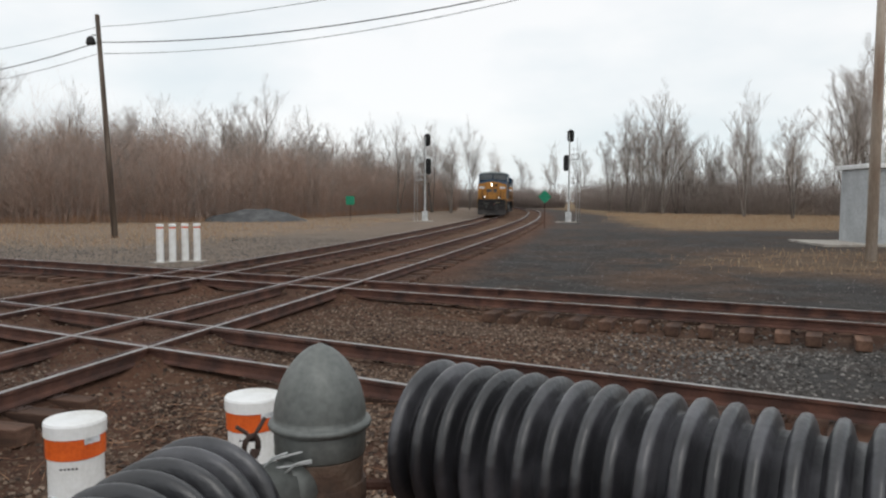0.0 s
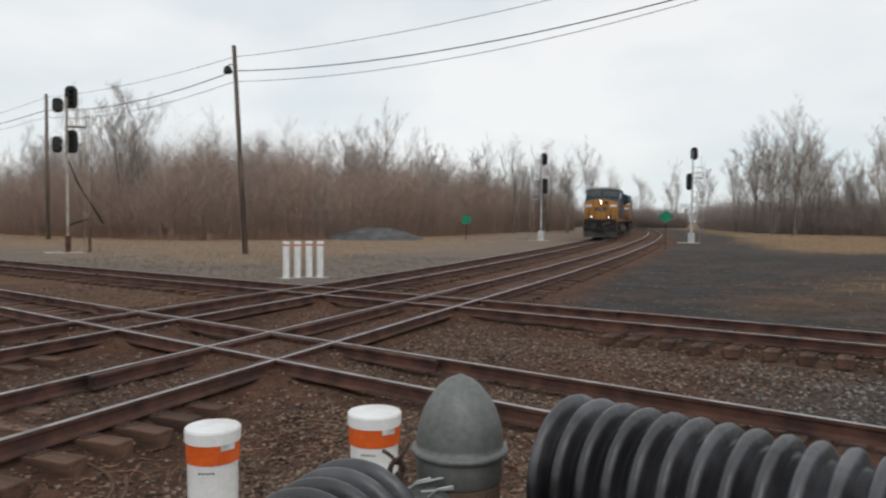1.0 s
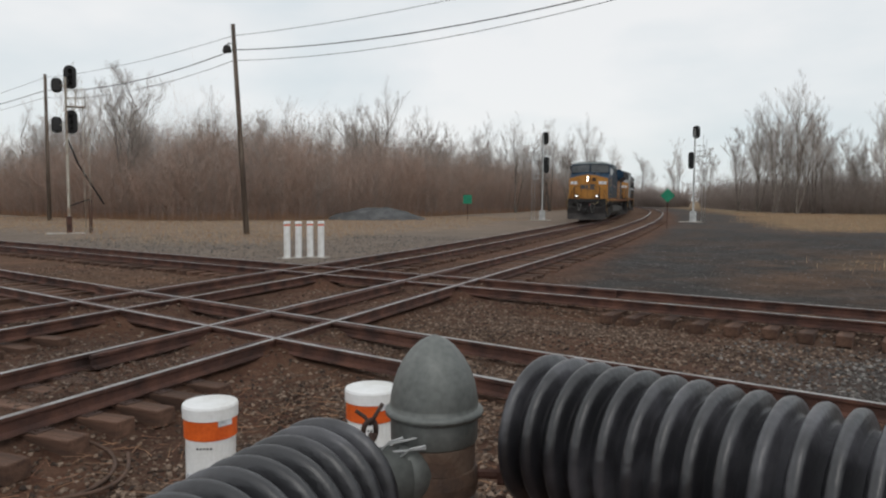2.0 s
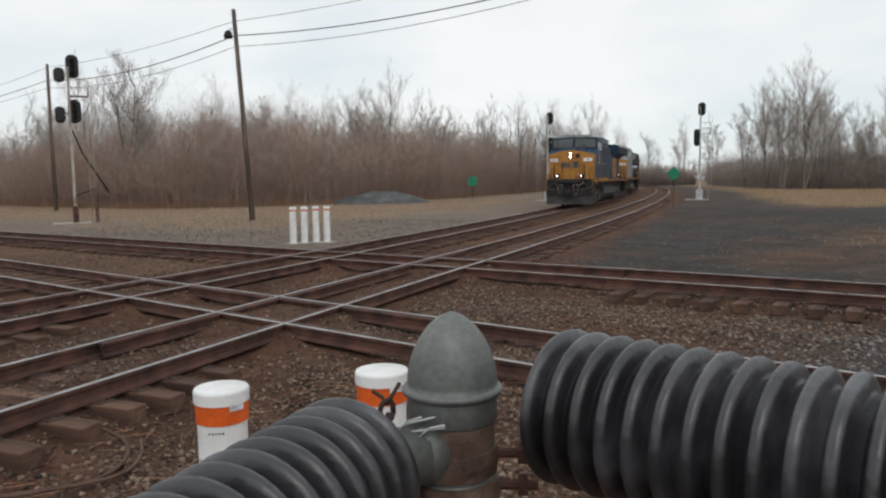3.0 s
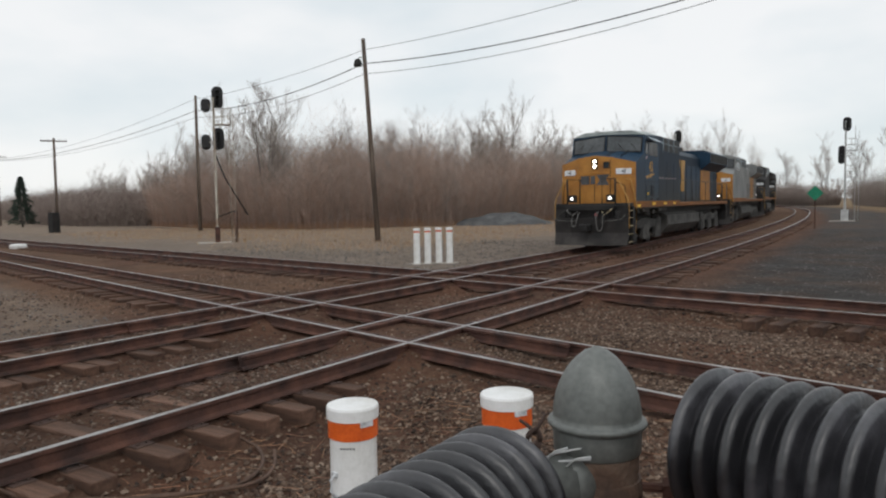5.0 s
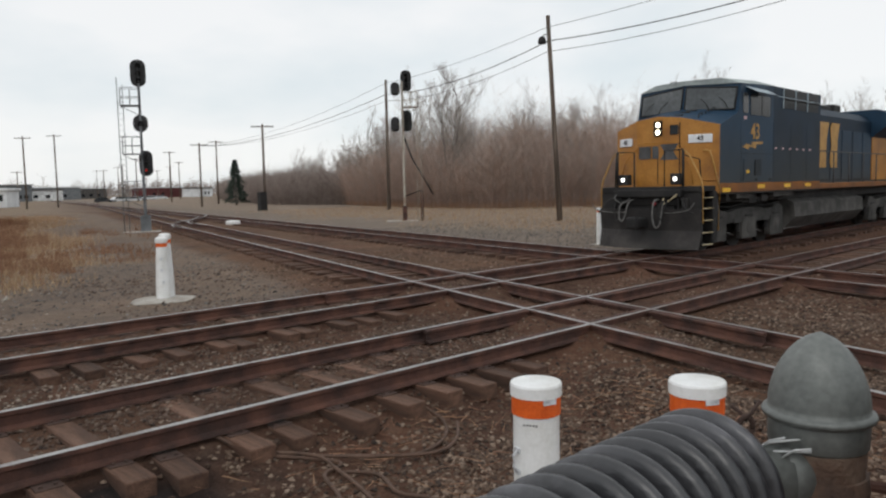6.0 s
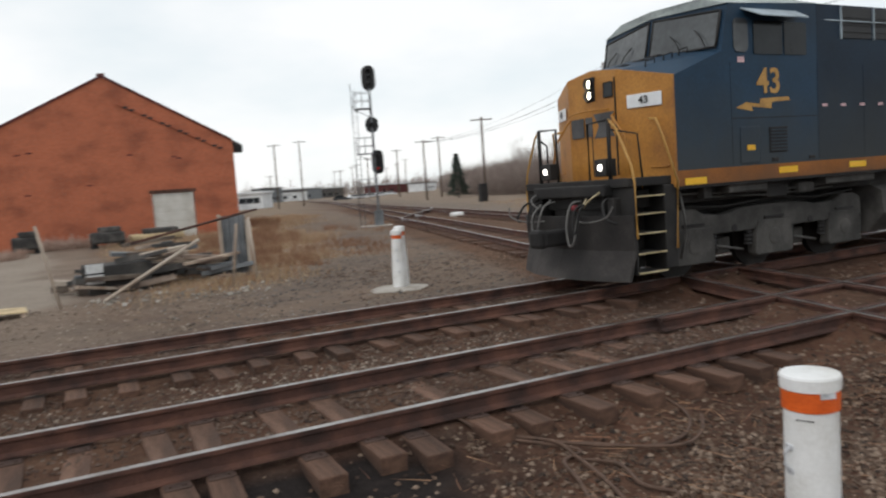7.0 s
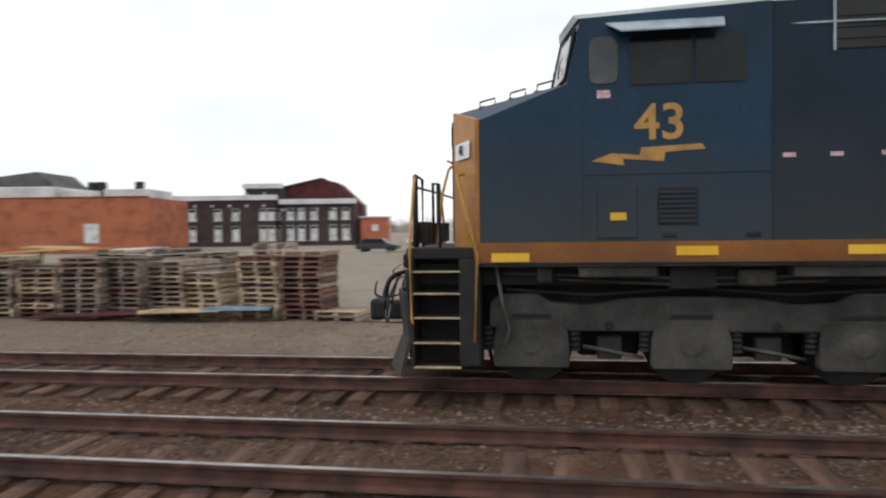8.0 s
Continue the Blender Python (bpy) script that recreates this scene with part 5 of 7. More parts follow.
# ---- marker posts ----
def bollard(x, y, top, dia, foot):
    b = thing("marker_post", pose(x, y, 0), "white plastic marker post with an orange band and grey sticker", "marker post", "white marker posts by the fence")
    r = dia / 2
    bm = bmesh.new()
    lathe(bm, [(r * 0.94, foot), (r * 0.94, foot + 0.55), (r * 0.90, foot + 0.57), (r * 0.90, top - 0.05)], 32)
    part("tube", bm, MAT["white"], b, smooth=False)
    bm = bmesh.new()
    lathe(bm, [(r * 0.96, top - 0.062), (r, top - 0.060), (r * 1.01, top - 0.012), (r * 0.97, top - 0.003), (r * 0.6, top)], 32)
    part("cap", bm, MAT["white"], b, "white domed cap", smooth=False)
    bm = bmesh.new()
    lathe(bm, [(r * 0.925, top - 0.145), (r * 0.955, top - 0.143), (r * 0.955, top - 0.064), (r * 0.925, top - 0.062)], 32)
    part("band", bm, MAT["orange"], b, "orange reflective band")
    d = math.atan2(-8.2 - y, 5.85 - x) + 0.55
    st = one_box("sticker", (r * 0.955, r * 0.985, -0.032, 0.032, top - 0.084, top - 0.060), MAT["label"], b, "small grey sticker", bevel=0.0, m=pose(0, 0, 0, 0, 0, math.degrees(d)))
    for z in (top - 0.30, top - 0.40):
        one_box("clip", (r * 0.88, r * 0.96, -0.02, 0.02, z - 0.012, z + 0.012), MAT["label"], b, bevel=0.003, m=pose(0, 0, 0, 0, 0, math.degrees(d) - 85))
    bm = bmesh.new()
    tube(bm, [Matrix.Rotation(d - radians(85), 3, "Z") @ Vector(v) for v in ((r * 0.93, 0, top - 0.30), (r * 1.1, 0, top - 0.32), (r * 1.1, 0, top - 0.37), (r * 0.93, 0, top - 0.40))], 0.006)
    part("wire_loop", bm, MAT["label"], b)
    for k in range(5):
        one_box("print", (r * 0.898, r * 0.905, -0.034 + 0.014 * k, -0.026 + 0.014 * k, top - 0.18, top - 0.172), MAT["signal_black"], b, bevel=0.0, m=pose(0, 0, 0, 0, 0, math.degrees(d) - 45))
    return b


bollard(3.775, -5.735, 1.03, 0.232, -0.42)
bollard(4.30, -5.255, 1.035, 0.245, -0.42)
for k, (x, y, tilt) in enumerate(((-9.46, 13.93, 0.5), (-9.20, 14.26, 1.5), (-8.97, 14.68, -0.8), (-8.61, 14.84, 1))):
    bm = bmesh.new()
    lathe(bm, [(0.118, -0.2), (0.118, 1.16), (0.108, 1.165), (0.108, 1.225), (0.128, 1.23), (0.128, 1.30), (0.10, 1.325)], 18)
    q = part("tube", bm, MAT["white"])
    p = thing("marker_post", pose(x, y, GROUND + 0.02, tilt, tilt), "white plastic marker post in a row of four beside the crossing", "marker post", "four white marker posts")
    q.parent = p
    bm = bmesh.new()
    lathe(bm, [(0.111, 1.168), (0.111, 1.222)], 18)
    part("band", bm, MAT["orange"], p, "faded orange band")
    one_box("base_block", (-0.26, 0.26, -0.26, 0.26, -0.1, 0.02), MAT["concrete"], p, bevel=0.03)
tw = thing("marker_post", pose(-9.07, -2.17, GROUND), "white double marker post with orange bands on a concrete pad", "marker post")
for dx, dy, h in ((0.0, 0.0, 1.27), (-0.16, 0.14, 1.33)):
    bm = bmesh.new()
    lathe(bm, [(0.15, -0.1), (0.145, 0.4), (0.112, h - 0.22), (0.105, h - 0.21), (0.105, h - 0.09), (0.122, h - 0.085), (0.122, h), (0.09, h + 0.03)], 20, pose(dx, dy, 0))
    q = part("tube", bm, MAT["white"], tw)
    bm = bmesh.new()
    lathe(bm, [(0.109, h - 0.17), (0.109, h - 0.095)], 20, pose(dx, dy, 0))
    part("band", bm, MAT["orange"], q, "orange band")
bm = bmesh.new()
lathe(bm, [(0.70, -0.06), (0.60, 0.02), (0.3, 0.04)], 22)
for v in bm.verts:
    k = 1 + 0.22 * noise.noise(Vector((v.co.x * 2.1, v.co.y * 2.1, 3))) + 0.1 * noise.noise(Vector((v.co.x * 7, v.co.y * 7, 8)))
    v.co.x, v.co.y = v.co.x * k, v.co.y * k
part("concrete_pad", bm, MAT["concrete"], tw, "cracked pale concrete pad")
for z, a in ((0.62, -30), (0.86, -30), (0.38, -20)):
    one_box("clip", (0.10, 0.165, -0.02, 0.02, z - 0.03, z + 0.03), MAT["label"], tw, bevel=0.004, m=pose(0, 0, 0, 0, 0, a))


# ---- signals ----
def signal_head(parent, x, z, tall, wide, facing=-1, lens=False):
    """A black signal head: rounded backboard, lamp cases and hoods; it faces local -y."""
    bm = bmesh.new()
    b = wide * 0.46
    prism(bm, [(cx_ + b * math.cos(radians(a)), cz_ + b * math.sin(radians(a))) for cx_, cz_, a0 in ((x + wide / 2 - b, z + tall / 2 - b, 0), (x - wide / 2 + b, z + tall / 2 - b, 90), (x - wide / 2 + b, z - tall / 2 + b, 180), (x + wide / 2 - b, z - tall / 2 + b, 270)) for a in (a0, a0 + 22, a0 + 45, a0 + 68, a0 + 90)], facing * 0.02 - 0.02, facing * 0.02 + 0.02)
    hd = part("signal_head", bm, MAT["signal_black"], parent, "black signal backboard")
    one_box("lamp_case", (x - wide * 0.3, x + wide * 0.3, -facing * 0.02, -facing * 0.30, z - tall * 0.38, z + tall * 0.38), MAT["signal_black"], hd, bevel=0.03)
    n = 3 if tall > 1.1 else 1
    for k in range(n):
        zz = z + (k - (n - 1) / 2) * tall * 0.27
        bm = bmesh.new()
        rod(bm, (x, facing * 0.04, zz), (x, facing * 0.34, zz - 0.02), wide * 0.19, wide * 0.17, seg=14, caps=False)
        part("hood", bm, MAT["signal_black"], hd)
    if lens:
        bm = bmesh.new()
        lathe(bm, [(0.07, 0), (0.05, 0.02)], 12, pose(x, facing * 0.045, z - tall * 0.27, 90, 0, 0))
        part("lens", bm, MAT["signal_red"], hd, "dim red lens")
    return hd


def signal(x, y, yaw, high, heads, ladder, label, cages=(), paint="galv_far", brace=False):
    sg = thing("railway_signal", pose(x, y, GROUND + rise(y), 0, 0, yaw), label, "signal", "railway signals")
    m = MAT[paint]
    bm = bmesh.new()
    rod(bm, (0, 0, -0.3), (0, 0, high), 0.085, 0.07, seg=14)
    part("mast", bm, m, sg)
    if brace:
        one_box("base_sleeve", (-0.15, 0.15, -0.15, 0.15, 0.0, 1.0), MAT["rust"], sg, "rusted mast foot", bevel=0.03)
    else:
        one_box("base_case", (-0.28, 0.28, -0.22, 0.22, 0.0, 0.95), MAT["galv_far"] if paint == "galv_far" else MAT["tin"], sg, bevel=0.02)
    one_box("concrete_base", (-1.2, 0.8, -0.6, 0.6, -0.2, 0.05), MAT["concrete"], sg, "pale concrete footing", bevel=0.05)
    la = bar("ladder_rail", [(ladder - 0.14, 0.1, 0), (ladder - 0.14, 0.1, high - 0.5)], 0.024, m, sg)
    bar("ladder_rail", [(ladder + 0.14, 0.1, 0), (ladder + 0.14, 0.1, high - 0.9)], 0.02, m, sg)
    for k in range(int((high - 1.2) / 0.32)):
        bar("rung", [(ladder - 0.14, 0.1, 0.3 + 0.32 * k), (ladder + 0.14, 0.1, 0.3 + 0.32 * k)], 0.009, m, la, seg=5)
    for z in cages:
        cg = one_box("platform", (min(0, ladder), max(0, ladder), -0.35, 0.35, z, z + 0.05), m, sg, bevel=0.0)
        for yy in (-0.33, 0.33):
            bar("cage_rail", [(0, yy, z), (0, yy, z + 1.0), (ladder, yy, z + 1.0), (ladder, yy, z)], 0.022, m, cg)
            bar("cage_rail", [(0, yy, z + 0.5), (ladder, yy, z + 0.5)], 0.018, m, cg)
            bar("cage_rail", [(ladder / 2, yy, z), (ladder / 2, yy, z + 1.0)], 0.018, m, cg)
        bar("stay", [(0, 0, z - 0.5), (ladder, 0, z)], 0.02, m, cg)
    for hx_, z, tall, wide, facing, lens in heads:
        signal_head(sg, hx_, z, tall, wide, facing, lens)
        bar("head_bracket", [(0, 0, z), (hx_, 0.0, z)], 0.035, m, sg)
    if brace:
        bar("brace", [(0, 0.0, high * 0.62), (0.55, 0.1, high * 0.45), (1.9, 0.3, 1.7)], 0.05, MAT["loco_black"], sg)
        bar("brace_post", [(1.15, 0.2, 0), (1.15, 0.2, 2.0)], 0.09, MAT["rust"], sg)
        bar("brace", [(0, 0, 1.6), (1.15, 0.2, 2.0)], 0.04, MAT["loco_black"], sg)
    return sg


signal(-36.3, 8.1, 68, 9.2, ((0.0, 8.95, 1.5, 0.82, -1, False), (0.0, 6.15, 0.95, 0.78, -1, False), (0.18, 3.9, 1.45, 0.72, -1, True)), -1.0, "tall aluminium three-headed railway signal with ladder cages", cages=(7.1, 4.4, 1.9), paint="tin")
signal(-30.6, 22.7, 52, 9.0, ((0.25, 9.0, 1.35, 0.68, -1, False), (-0.45, 8.5, 0.85, 0.58, 1, False), (0.25, 6.45, 1.35, 0.68, -1, False), (-0.5, 6.25, 0.95, 0.56, 1, False)), 1.0, "grey railway signal mast with heads facing both ways", cages=(7.3,), brace=True, paint="mast_cream")
signal(-12.2, 59.3, 18, 8.0, ((0.2, 7.7, 1.15, 0.62, -1, False), (0.32, 5.2, 1.5, 0.5, -1, False)), -0.85, "white ladder-backed railway signal beside the curving main line", cages=(3.9, 5.6))
signal(1.2, 61.0, 4, 8.3, ((0.1, 8.0, 1.15, 0.62, -1, False), (-0.28, 5.5, 1.5, 0.5, -1, False)), 0.85, "white ladder-backed railway signal on the gravel side", cages=(3.6, 5.8))
for x, y, z, size, deg in ((0.45, 46.3, 2.35, 0.72, 45), (-19.3, 58.1, 1.95, 0.85, 0)):
    p = thing("track_sign", pose(x, y, GROUND + rise(y), 0, 0, 12), "plain green sign on a thin post", "sign", "green track signs")
    bm = bmesh.new()
    rod(bm, (0, 0.03, -0.3), (0, 0.03, z + 0.2), 0.035, seg=8)
    part("post", bm, MAT["rust"], p)
    one_box("sign_plate", (-size / 2, size / 2, -0.012, 0.012, -size / 2, size / 2), MAT["green_sign"], p, "flat green plate", bevel=0.004, m=pose(0, 0, z) @ pose(0, 0, 0, 0, deg, 0))


# ---- poles and wires ----
def utility_pole(x, y, high, r, label, arms=(), paint="pole", lean=(0, 0)):
    p = thing("utility_pole", pose(x, y, GROUND + rise(y)), label, "pole", "utility poles")
    bm = bmesh.new()
    rod(bm, (0, 0, -0.8), (lean[0], lean[1], high), r, r * 0.68, seg=12)
    part("shaft", bm, MAT[paint], p, smooth=True)
    for z, yaw in arms:
        a = one_box("crossarm", (-1.2, 1.2, -0.06, 0.06, z - 0.06, z + 0.06), MAT[paint], p, bevel=0.01, m=pose(0, 0, 0, 0, 0, yaw))
        for k in (-1.1, -0.5, 0.5, 1.1):
            bm = bmesh.new()
            lathe(bm, [(0.03, z + 0.05), (0.05, z + 0.12), (0.03, z + 0.2)], 8, pose(0, 0, 0, 0, 0, yaw) @ pose(k, 0, 0))
            part("insulator", bm, MAT["label"], a)
    return p


pa = utility_pole(-21.06, 26.7, 11.97, 0.17, "leaning weathered wooden utility pole with a street lamp", lean=(-0.51, -0.4))
bm = bmesh.new()
lathe(bm, [(0.10, 0.35), (0.20, 0.25), (0.26, 0.0), (0.22, -0.08)], 14, pose(-0.80, -0.58, 10.45))
part("lamp_head", bm, MAT["loco_black"], pa, "dark lamp head")
bar("lamp_arm", [(-0.46, -0.36, 10.85), (-0.72, -0.52, 10.9), (-0.80, -0.58, 10.75)], 0.03, MAT["loco_black"], pa)
utility_pole(-50.2, 37.3, 12.55, 0.18, "weathered wooden utility pole beside the brush")
utility_pole(14.85, 21.5, 15.2, 0.205, "thick grey wooden utility pole with peeling bark", paint="pole_pale")
far_poles = ((-66.3, 32.9, 9.4), (-96, 39.5, 9.2), (-112, 50.0, 10.8), (-150, 58, 11), (-185, 64, 11), (-225, 75, 11), (-128, 24.5, 11.8), (-138, 32, 13.0), (-205, 84, 11), (-240, 96, 11), (-280, 108, 11), (-215, 66, 9), (-190, 38, 8), (-260, 86, 11.5), (-300, 92, 11.5))
for x, y, h in far_poles:
    utility_pole(x, y, h, 0.16, "distant utility pole with a crossarm", arms=((h - 0.3, 62),))
tr = thing("transformer_box", pose(-65.7, 32.2, GROUND + rise(32)), "dark cabinet at the foot of a pole", "cabinet")
one_box("case", (-0.4, 0.4, -0.4, 0.4, -0.1, 2.0), MAT["loco_black"], tr, bevel=0.05)


def wire(name, a, b, sag, r=0.022):
    a, b = Vector(a), Vector(b)
    bm = bmesh.new()
    tube(bm, [a.lerp(b, k / 24) - Vector((0, 0, sag * 4 * (k / 24) * (1 - k / 24))) for k in range(25)], r, 5)
    return tagged(part(name, bm, MAT["wire"]), "thin dark overhead wire slung between the poles", "wire", "overhead wires")


pt, p2, p3 = (-21.55, 26.31), (-50.2, 37.3), (14.9, 21.5)
for z1, z2, z3, s1, s2, r in ((11.1, 12.1, 14.0, 1.0, 0.35, 0.015), (10.3, 11.0, 13.0, 1.4, 0.7, 0.028), (9.7, 10.4, 13.0, 1.5, 0.7, 0.016)):
    wire("overhead_wire", (*pt, z1), (*p3, z3), s1, r)
    wire("overhead_wire", (*pt, z1), (*p2, z2), s2, r)
    wire("overhead_wire", (*p2, z2), (-96, 39.5, 8.6), 1.2, r)


# ---- the hut, the gravel mound, cables ----
hut = thing("equipment_hut", pose(19.5, 33.0, GROUND + rise(33), 0, 0, 8), "silver metal equipment hut with a white roof edge", "hut")
one_box("wall_body", (-2.2, 2.2, -1.5, 1.5, -0.1, 3.75), MAT["hut"], hut, bevel=0.02)
for k in range(14):
    one_box("wall_rib", (-2.15 + 0.32 * k, -2.09 + 0.32 * k, -1.53, -1.5, 0.0, 3.7), MAT["hut"], hut, bevel=0.0)
one_box("roof", (-2.4, 2.4, -1.75, 1.75, 3.75, 3.97), MAT["white"], hut, "white overhanging roof", bevel=0.03)
one_box("slab", (-4.6, 3.0, -2.6, 2.0, -0.2, 0.1), MAT["concrete"], hut, "pale concrete slab", bevel=0.03)

mound_v, mound_f = [], []
for j in range(25):
    for i in range(41):
        u, v = i / 20 - 1, j / 12 - 1
        h = max(0.0, 1 - (u * u + v * v)) ** 0.8 * (1.15 + 0.4 * noise.noise(Vector((u * 3, v * 3, 5)))) + 0.08 * noise.noise(Vector((u * 14, v * 14, 2)))
        mound_v.append((u * 4.8, v * 3.0, h - 0.08))
mound_f = [(j * 41 + i, j * 41 + i + 1, (j + 1) * 41 + i + 1, (j + 1) * 41 + i) for j in range(24) for i in range(40)]
spec_mat("mound", "grey_gravel_heap", (0.085, 0.085, 0.087), (0.055, 0.055, 0.055), (0.13, 0.13, 0.13), scale=1.2, fine=18, rough=0.97, bump=0.8)
mo = raw("gravel_mound", mound_v, mound_f, MAT["mound"], smooth=True)
mo.matrix_basis = pose(-26.8, 53.5, GROUND + rise(53), 0, 0, 25)
tagged(mo, "low heap of grey gravel before the brush", "gravel heap")


def cable(pts, r=0.016, label="rusty brown cable lying in loops on the ballast"):
    bm = bmesh.new()
    tube(bm, spline([(x, y, ground_at(x, y) + z) for x, y, z in pts], 8), r, 8)
    return tagged(part("ground_cable", bm, MAT["cable"], smooth=True), label, "cable", "cables on the ground")


cable(((0.0, -5.5, 0.02), (0.35, -5.35, 0.03), (0.7, -4.95, 0.05), (0.99, -4.92, 0.05), (1.5, -5.04, 0.03), (1.95, -5.16, 0.02), (2.5, -5.4, 0.02)))
cable(((0.45, -5.3, 0.02), (0.85, -4.8, 0.03), (1.02, -5.06, 0.05), (1.4, -5.2, 0.03), (1.75, -5.35, 0.02), (2.2, -5.5, 0.02)))
cable(((0.69, -4.9, 0.03), (1.1, -4.45, 0.05), (1.22, -4.15, 0.05), (1.08, -3.78, 0.04), (0.75, -3.5, 0.03), (0.4, -3.45, 0.0)))
cable(((0.8, -4.75, 0.06), (1.2, -4.36, 0.07), (1.32, -4.05, 0.05), (1.15, -3.7, 0.03), (0.85, -3.4, 0.02)))
cable(((0.99, -4.92, 0.02), (1.3, -4.75, 0.03), (1.7, -4.86, 0.04), (1.95, -4.75, 0.02), (2.0, -4.95, 0.02)))
cable(((2.2, -2.2, 0.02), (2.35, -2.6, 0.10), (2.5, -2.9, 0.05), (2.9, -3.0, 0.02)), 0.010)
bl = thing("broken_tile", pose(-38.8, 14.8, GROUND), "white lump of debris lying by the rails", "debris")
one_box("lump", (-0.5, 0.5, -0.35, 0.35, -0.05, 0.3), MAT["white"], bl, bevel=0.12)


# ---- the brick freight house ----
fh = thing("freight_house", pose(-44.9, -6.25, 0, 0, 0, 97), "red brick gabled freight house with a white door", "building")
Wd, Ev, Ap = 7.85, 5.95, 10.1
DX0, DX1, DT = 2.25, 4.95, 2.72
bm = bmesh.new()
for o in ([(-Wd, -0.6), (DX0, -0.6), (DX0, DT), (DX0, Ev + (Wd - DX0) / Wd * (Ap - Ev)), (0, Ap), (-Wd, Ev)], [(DX0, DT), (DX1, DT), (DX1, Ev + (Wd - DX1) / Wd * (Ap - Ev)), (DX0, Ev + (Wd - DX0) / Wd * (Ap - Ev))], [(DX1, -0.6), (Wd, -0.6), (Wd, Ev), (DX1, Ev + (Wd - DX1) / Wd * (Ap - Ev)), (DX1, DT)]):
    prism(bm, o, 0.0, 0.35)
part("gable_wall", bm, MAT["brick"], fh, "stained red brick gable wall")
one_box("side_wall", (Wd - 0.35, Wd, 0.35, 28, -0.6, Ev), MAT["brick"], fh, bevel=0.0)
one_box("side_wall", (-Wd, -Wd + 0.35, 0.35, 28, -0.6, Ev), MAT["brick"], fh, bevel=0.0)
for s in (-1, 1):
    poly_part("roof", [(0, 0.4, Ap + 0.04), (s * (Wd + 0.75), 0.4, Ev - 0.36), (s * (Wd + 0.75), 28.3, Ev - 0.36), (0, 28.3, Ap + 0.04), (0, 0.4, Ap + 0.2), (s * (Wd + 0.75), 0.4, Ev - 0.2), (s * (Wd + 0.75), 28.3, Ev - 0.2), (0, 28.3, Ap + 0.2)], [(0, 1, 2, 3), (4, 5, 6, 7), (0, 1, 5, 4), (1, 2, 6, 5), (2, 3, 7, 6), (3, 0, 4, 7)], MAT["darkroof"], fh, "dark shingle roof")
    poly_part("coping", [(0, -0.06, Ap), (s * Wd, -0.06, Ev), (s * Wd, 0.42, Ev), (0, 0.42, Ap), (0, -0.06, Ap + 0.16), (s * Wd, -0.06, Ev + 0.16), (s * Wd, 0.42, Ev + 0.16), (0, 0.42, Ap + 0.16)], [(0, 1, 2, 3), (4, 5, 6, 7), (0, 1, 5, 4), (1, 2, 6, 5), (2, 3, 7, 6), (3, 0, 4, 7)], MAT["redpaint"], fh, "dark red coping along the gable")
    one_box("eave_end", (min(s * Wd, s * (Wd + 0.8)), max(s * Wd, s * (Wd + 0.8)), 0.36, 0.9, Ev - 0.75, Ev - 0.2), MAT["loco_black"], fh, "dark eave bracket", bevel=0.03)
one_box("ridge_cap", (-0.22, 0.22, -0.02, 0.4, Ap + 0.08, Ap + 0.24), MAT["redpaint"], fh, bevel=0.02)
# stepped course; two bricks in three are dark to paint its shadow line
for k in range(18):
    x = 0.7 + k * 0.36
    one_box("raised_brick", (x, x + 0.30, -0.09, 0.0, 8.35 - k * 0.17, 8.47 - k * 0.17), MAT["brick_dark"] if k % 3 else MAT["brick"], fh, bevel=0.0)
for x, z in ((-5.2, 5.4), (-4.6, 5.5), (4.0, 4.9), (3.7, 5.0), (-1.5, 3.4), (-4.9, 3.0), (1.0, 5.2)):
    one_box("wall_patch", (x, x + 0.34, -0.012, 0.0, z, z + 0.09), MAT["redpaint"], fh, bevel=0.0)
dr = one_box("freight_door", (DX0 + 0.02, DX1 - 0.02, 0.12, 0.2, -0.5, DT - 0.02), MAT["door_white"], fh, "off-white panelled freight door", bevel=0.0)
for k in range(5):
    one_box("door_panel", (DX0 + 0.08, DX1 - 0.08, 0.10, 0.125, -0.4 + k * 0.62, 0.16 + k * 0.62), MAT["door_white"], dr, bevel=0.01)
one_box("lintel", (DX0 - 0.15, DX1 + 0.15, -0.03, 0.1, DT, DT + 0.2), MAT["rust"], fh, bevel=0.01)
bar("downpipe", [(-Wd - 0.5, 0.3, Ev - 0.6), (-Wd - 0.1, 0.2, Ev - 1.2), (-Wd - 0.1, 0.2, -0.3)], 0.06, MAT["tin"], fh)

# ---- buildings beyond the yard ----
low = thing("brick_warehouse", pose(-74.5, -64.0, 0, 0, 0, 99.2), "long low orange-red brick warehouse with pale roofs", "building")
one_box("wall", (-30, 6.3, 0, 14, -0.6, 6.35), MAT["brick_low"], low, bevel=0.0)
one_box("parapet", (-30.1, 6.4, -0.08, 0.3, 6.35, 6.5), MAT["redpaint"], low, bevel=0.0)
one_box("window", (-1.4, 0.4, -0.03, 0.1, 0.9, 3.2), MAT["window_white"], low, "boarded pale window", bevel=0.02)
for x0, x1, h, dep in ((-30, -16, 8.3, 2.5), (-15.5, -6.0, 7.9, 2.0), (-5.5, -1.5, 7.4, 2.5), (0.0, 5.6, 7.5, 2.2)):
    one_box("pale_roof", (x0, x1, dep, dep + 8, 6.3, h), MAT["snowroof"], low, "pale flat upper roof", bevel=0.1)
for x in (-2.8, -1.6, 3.2):
    one_box("roof_vent", (x - 0.45, x + 0.45, 5, 6, 6.3, 8.6), MAT["loco_black"], low, bevel=0.1)
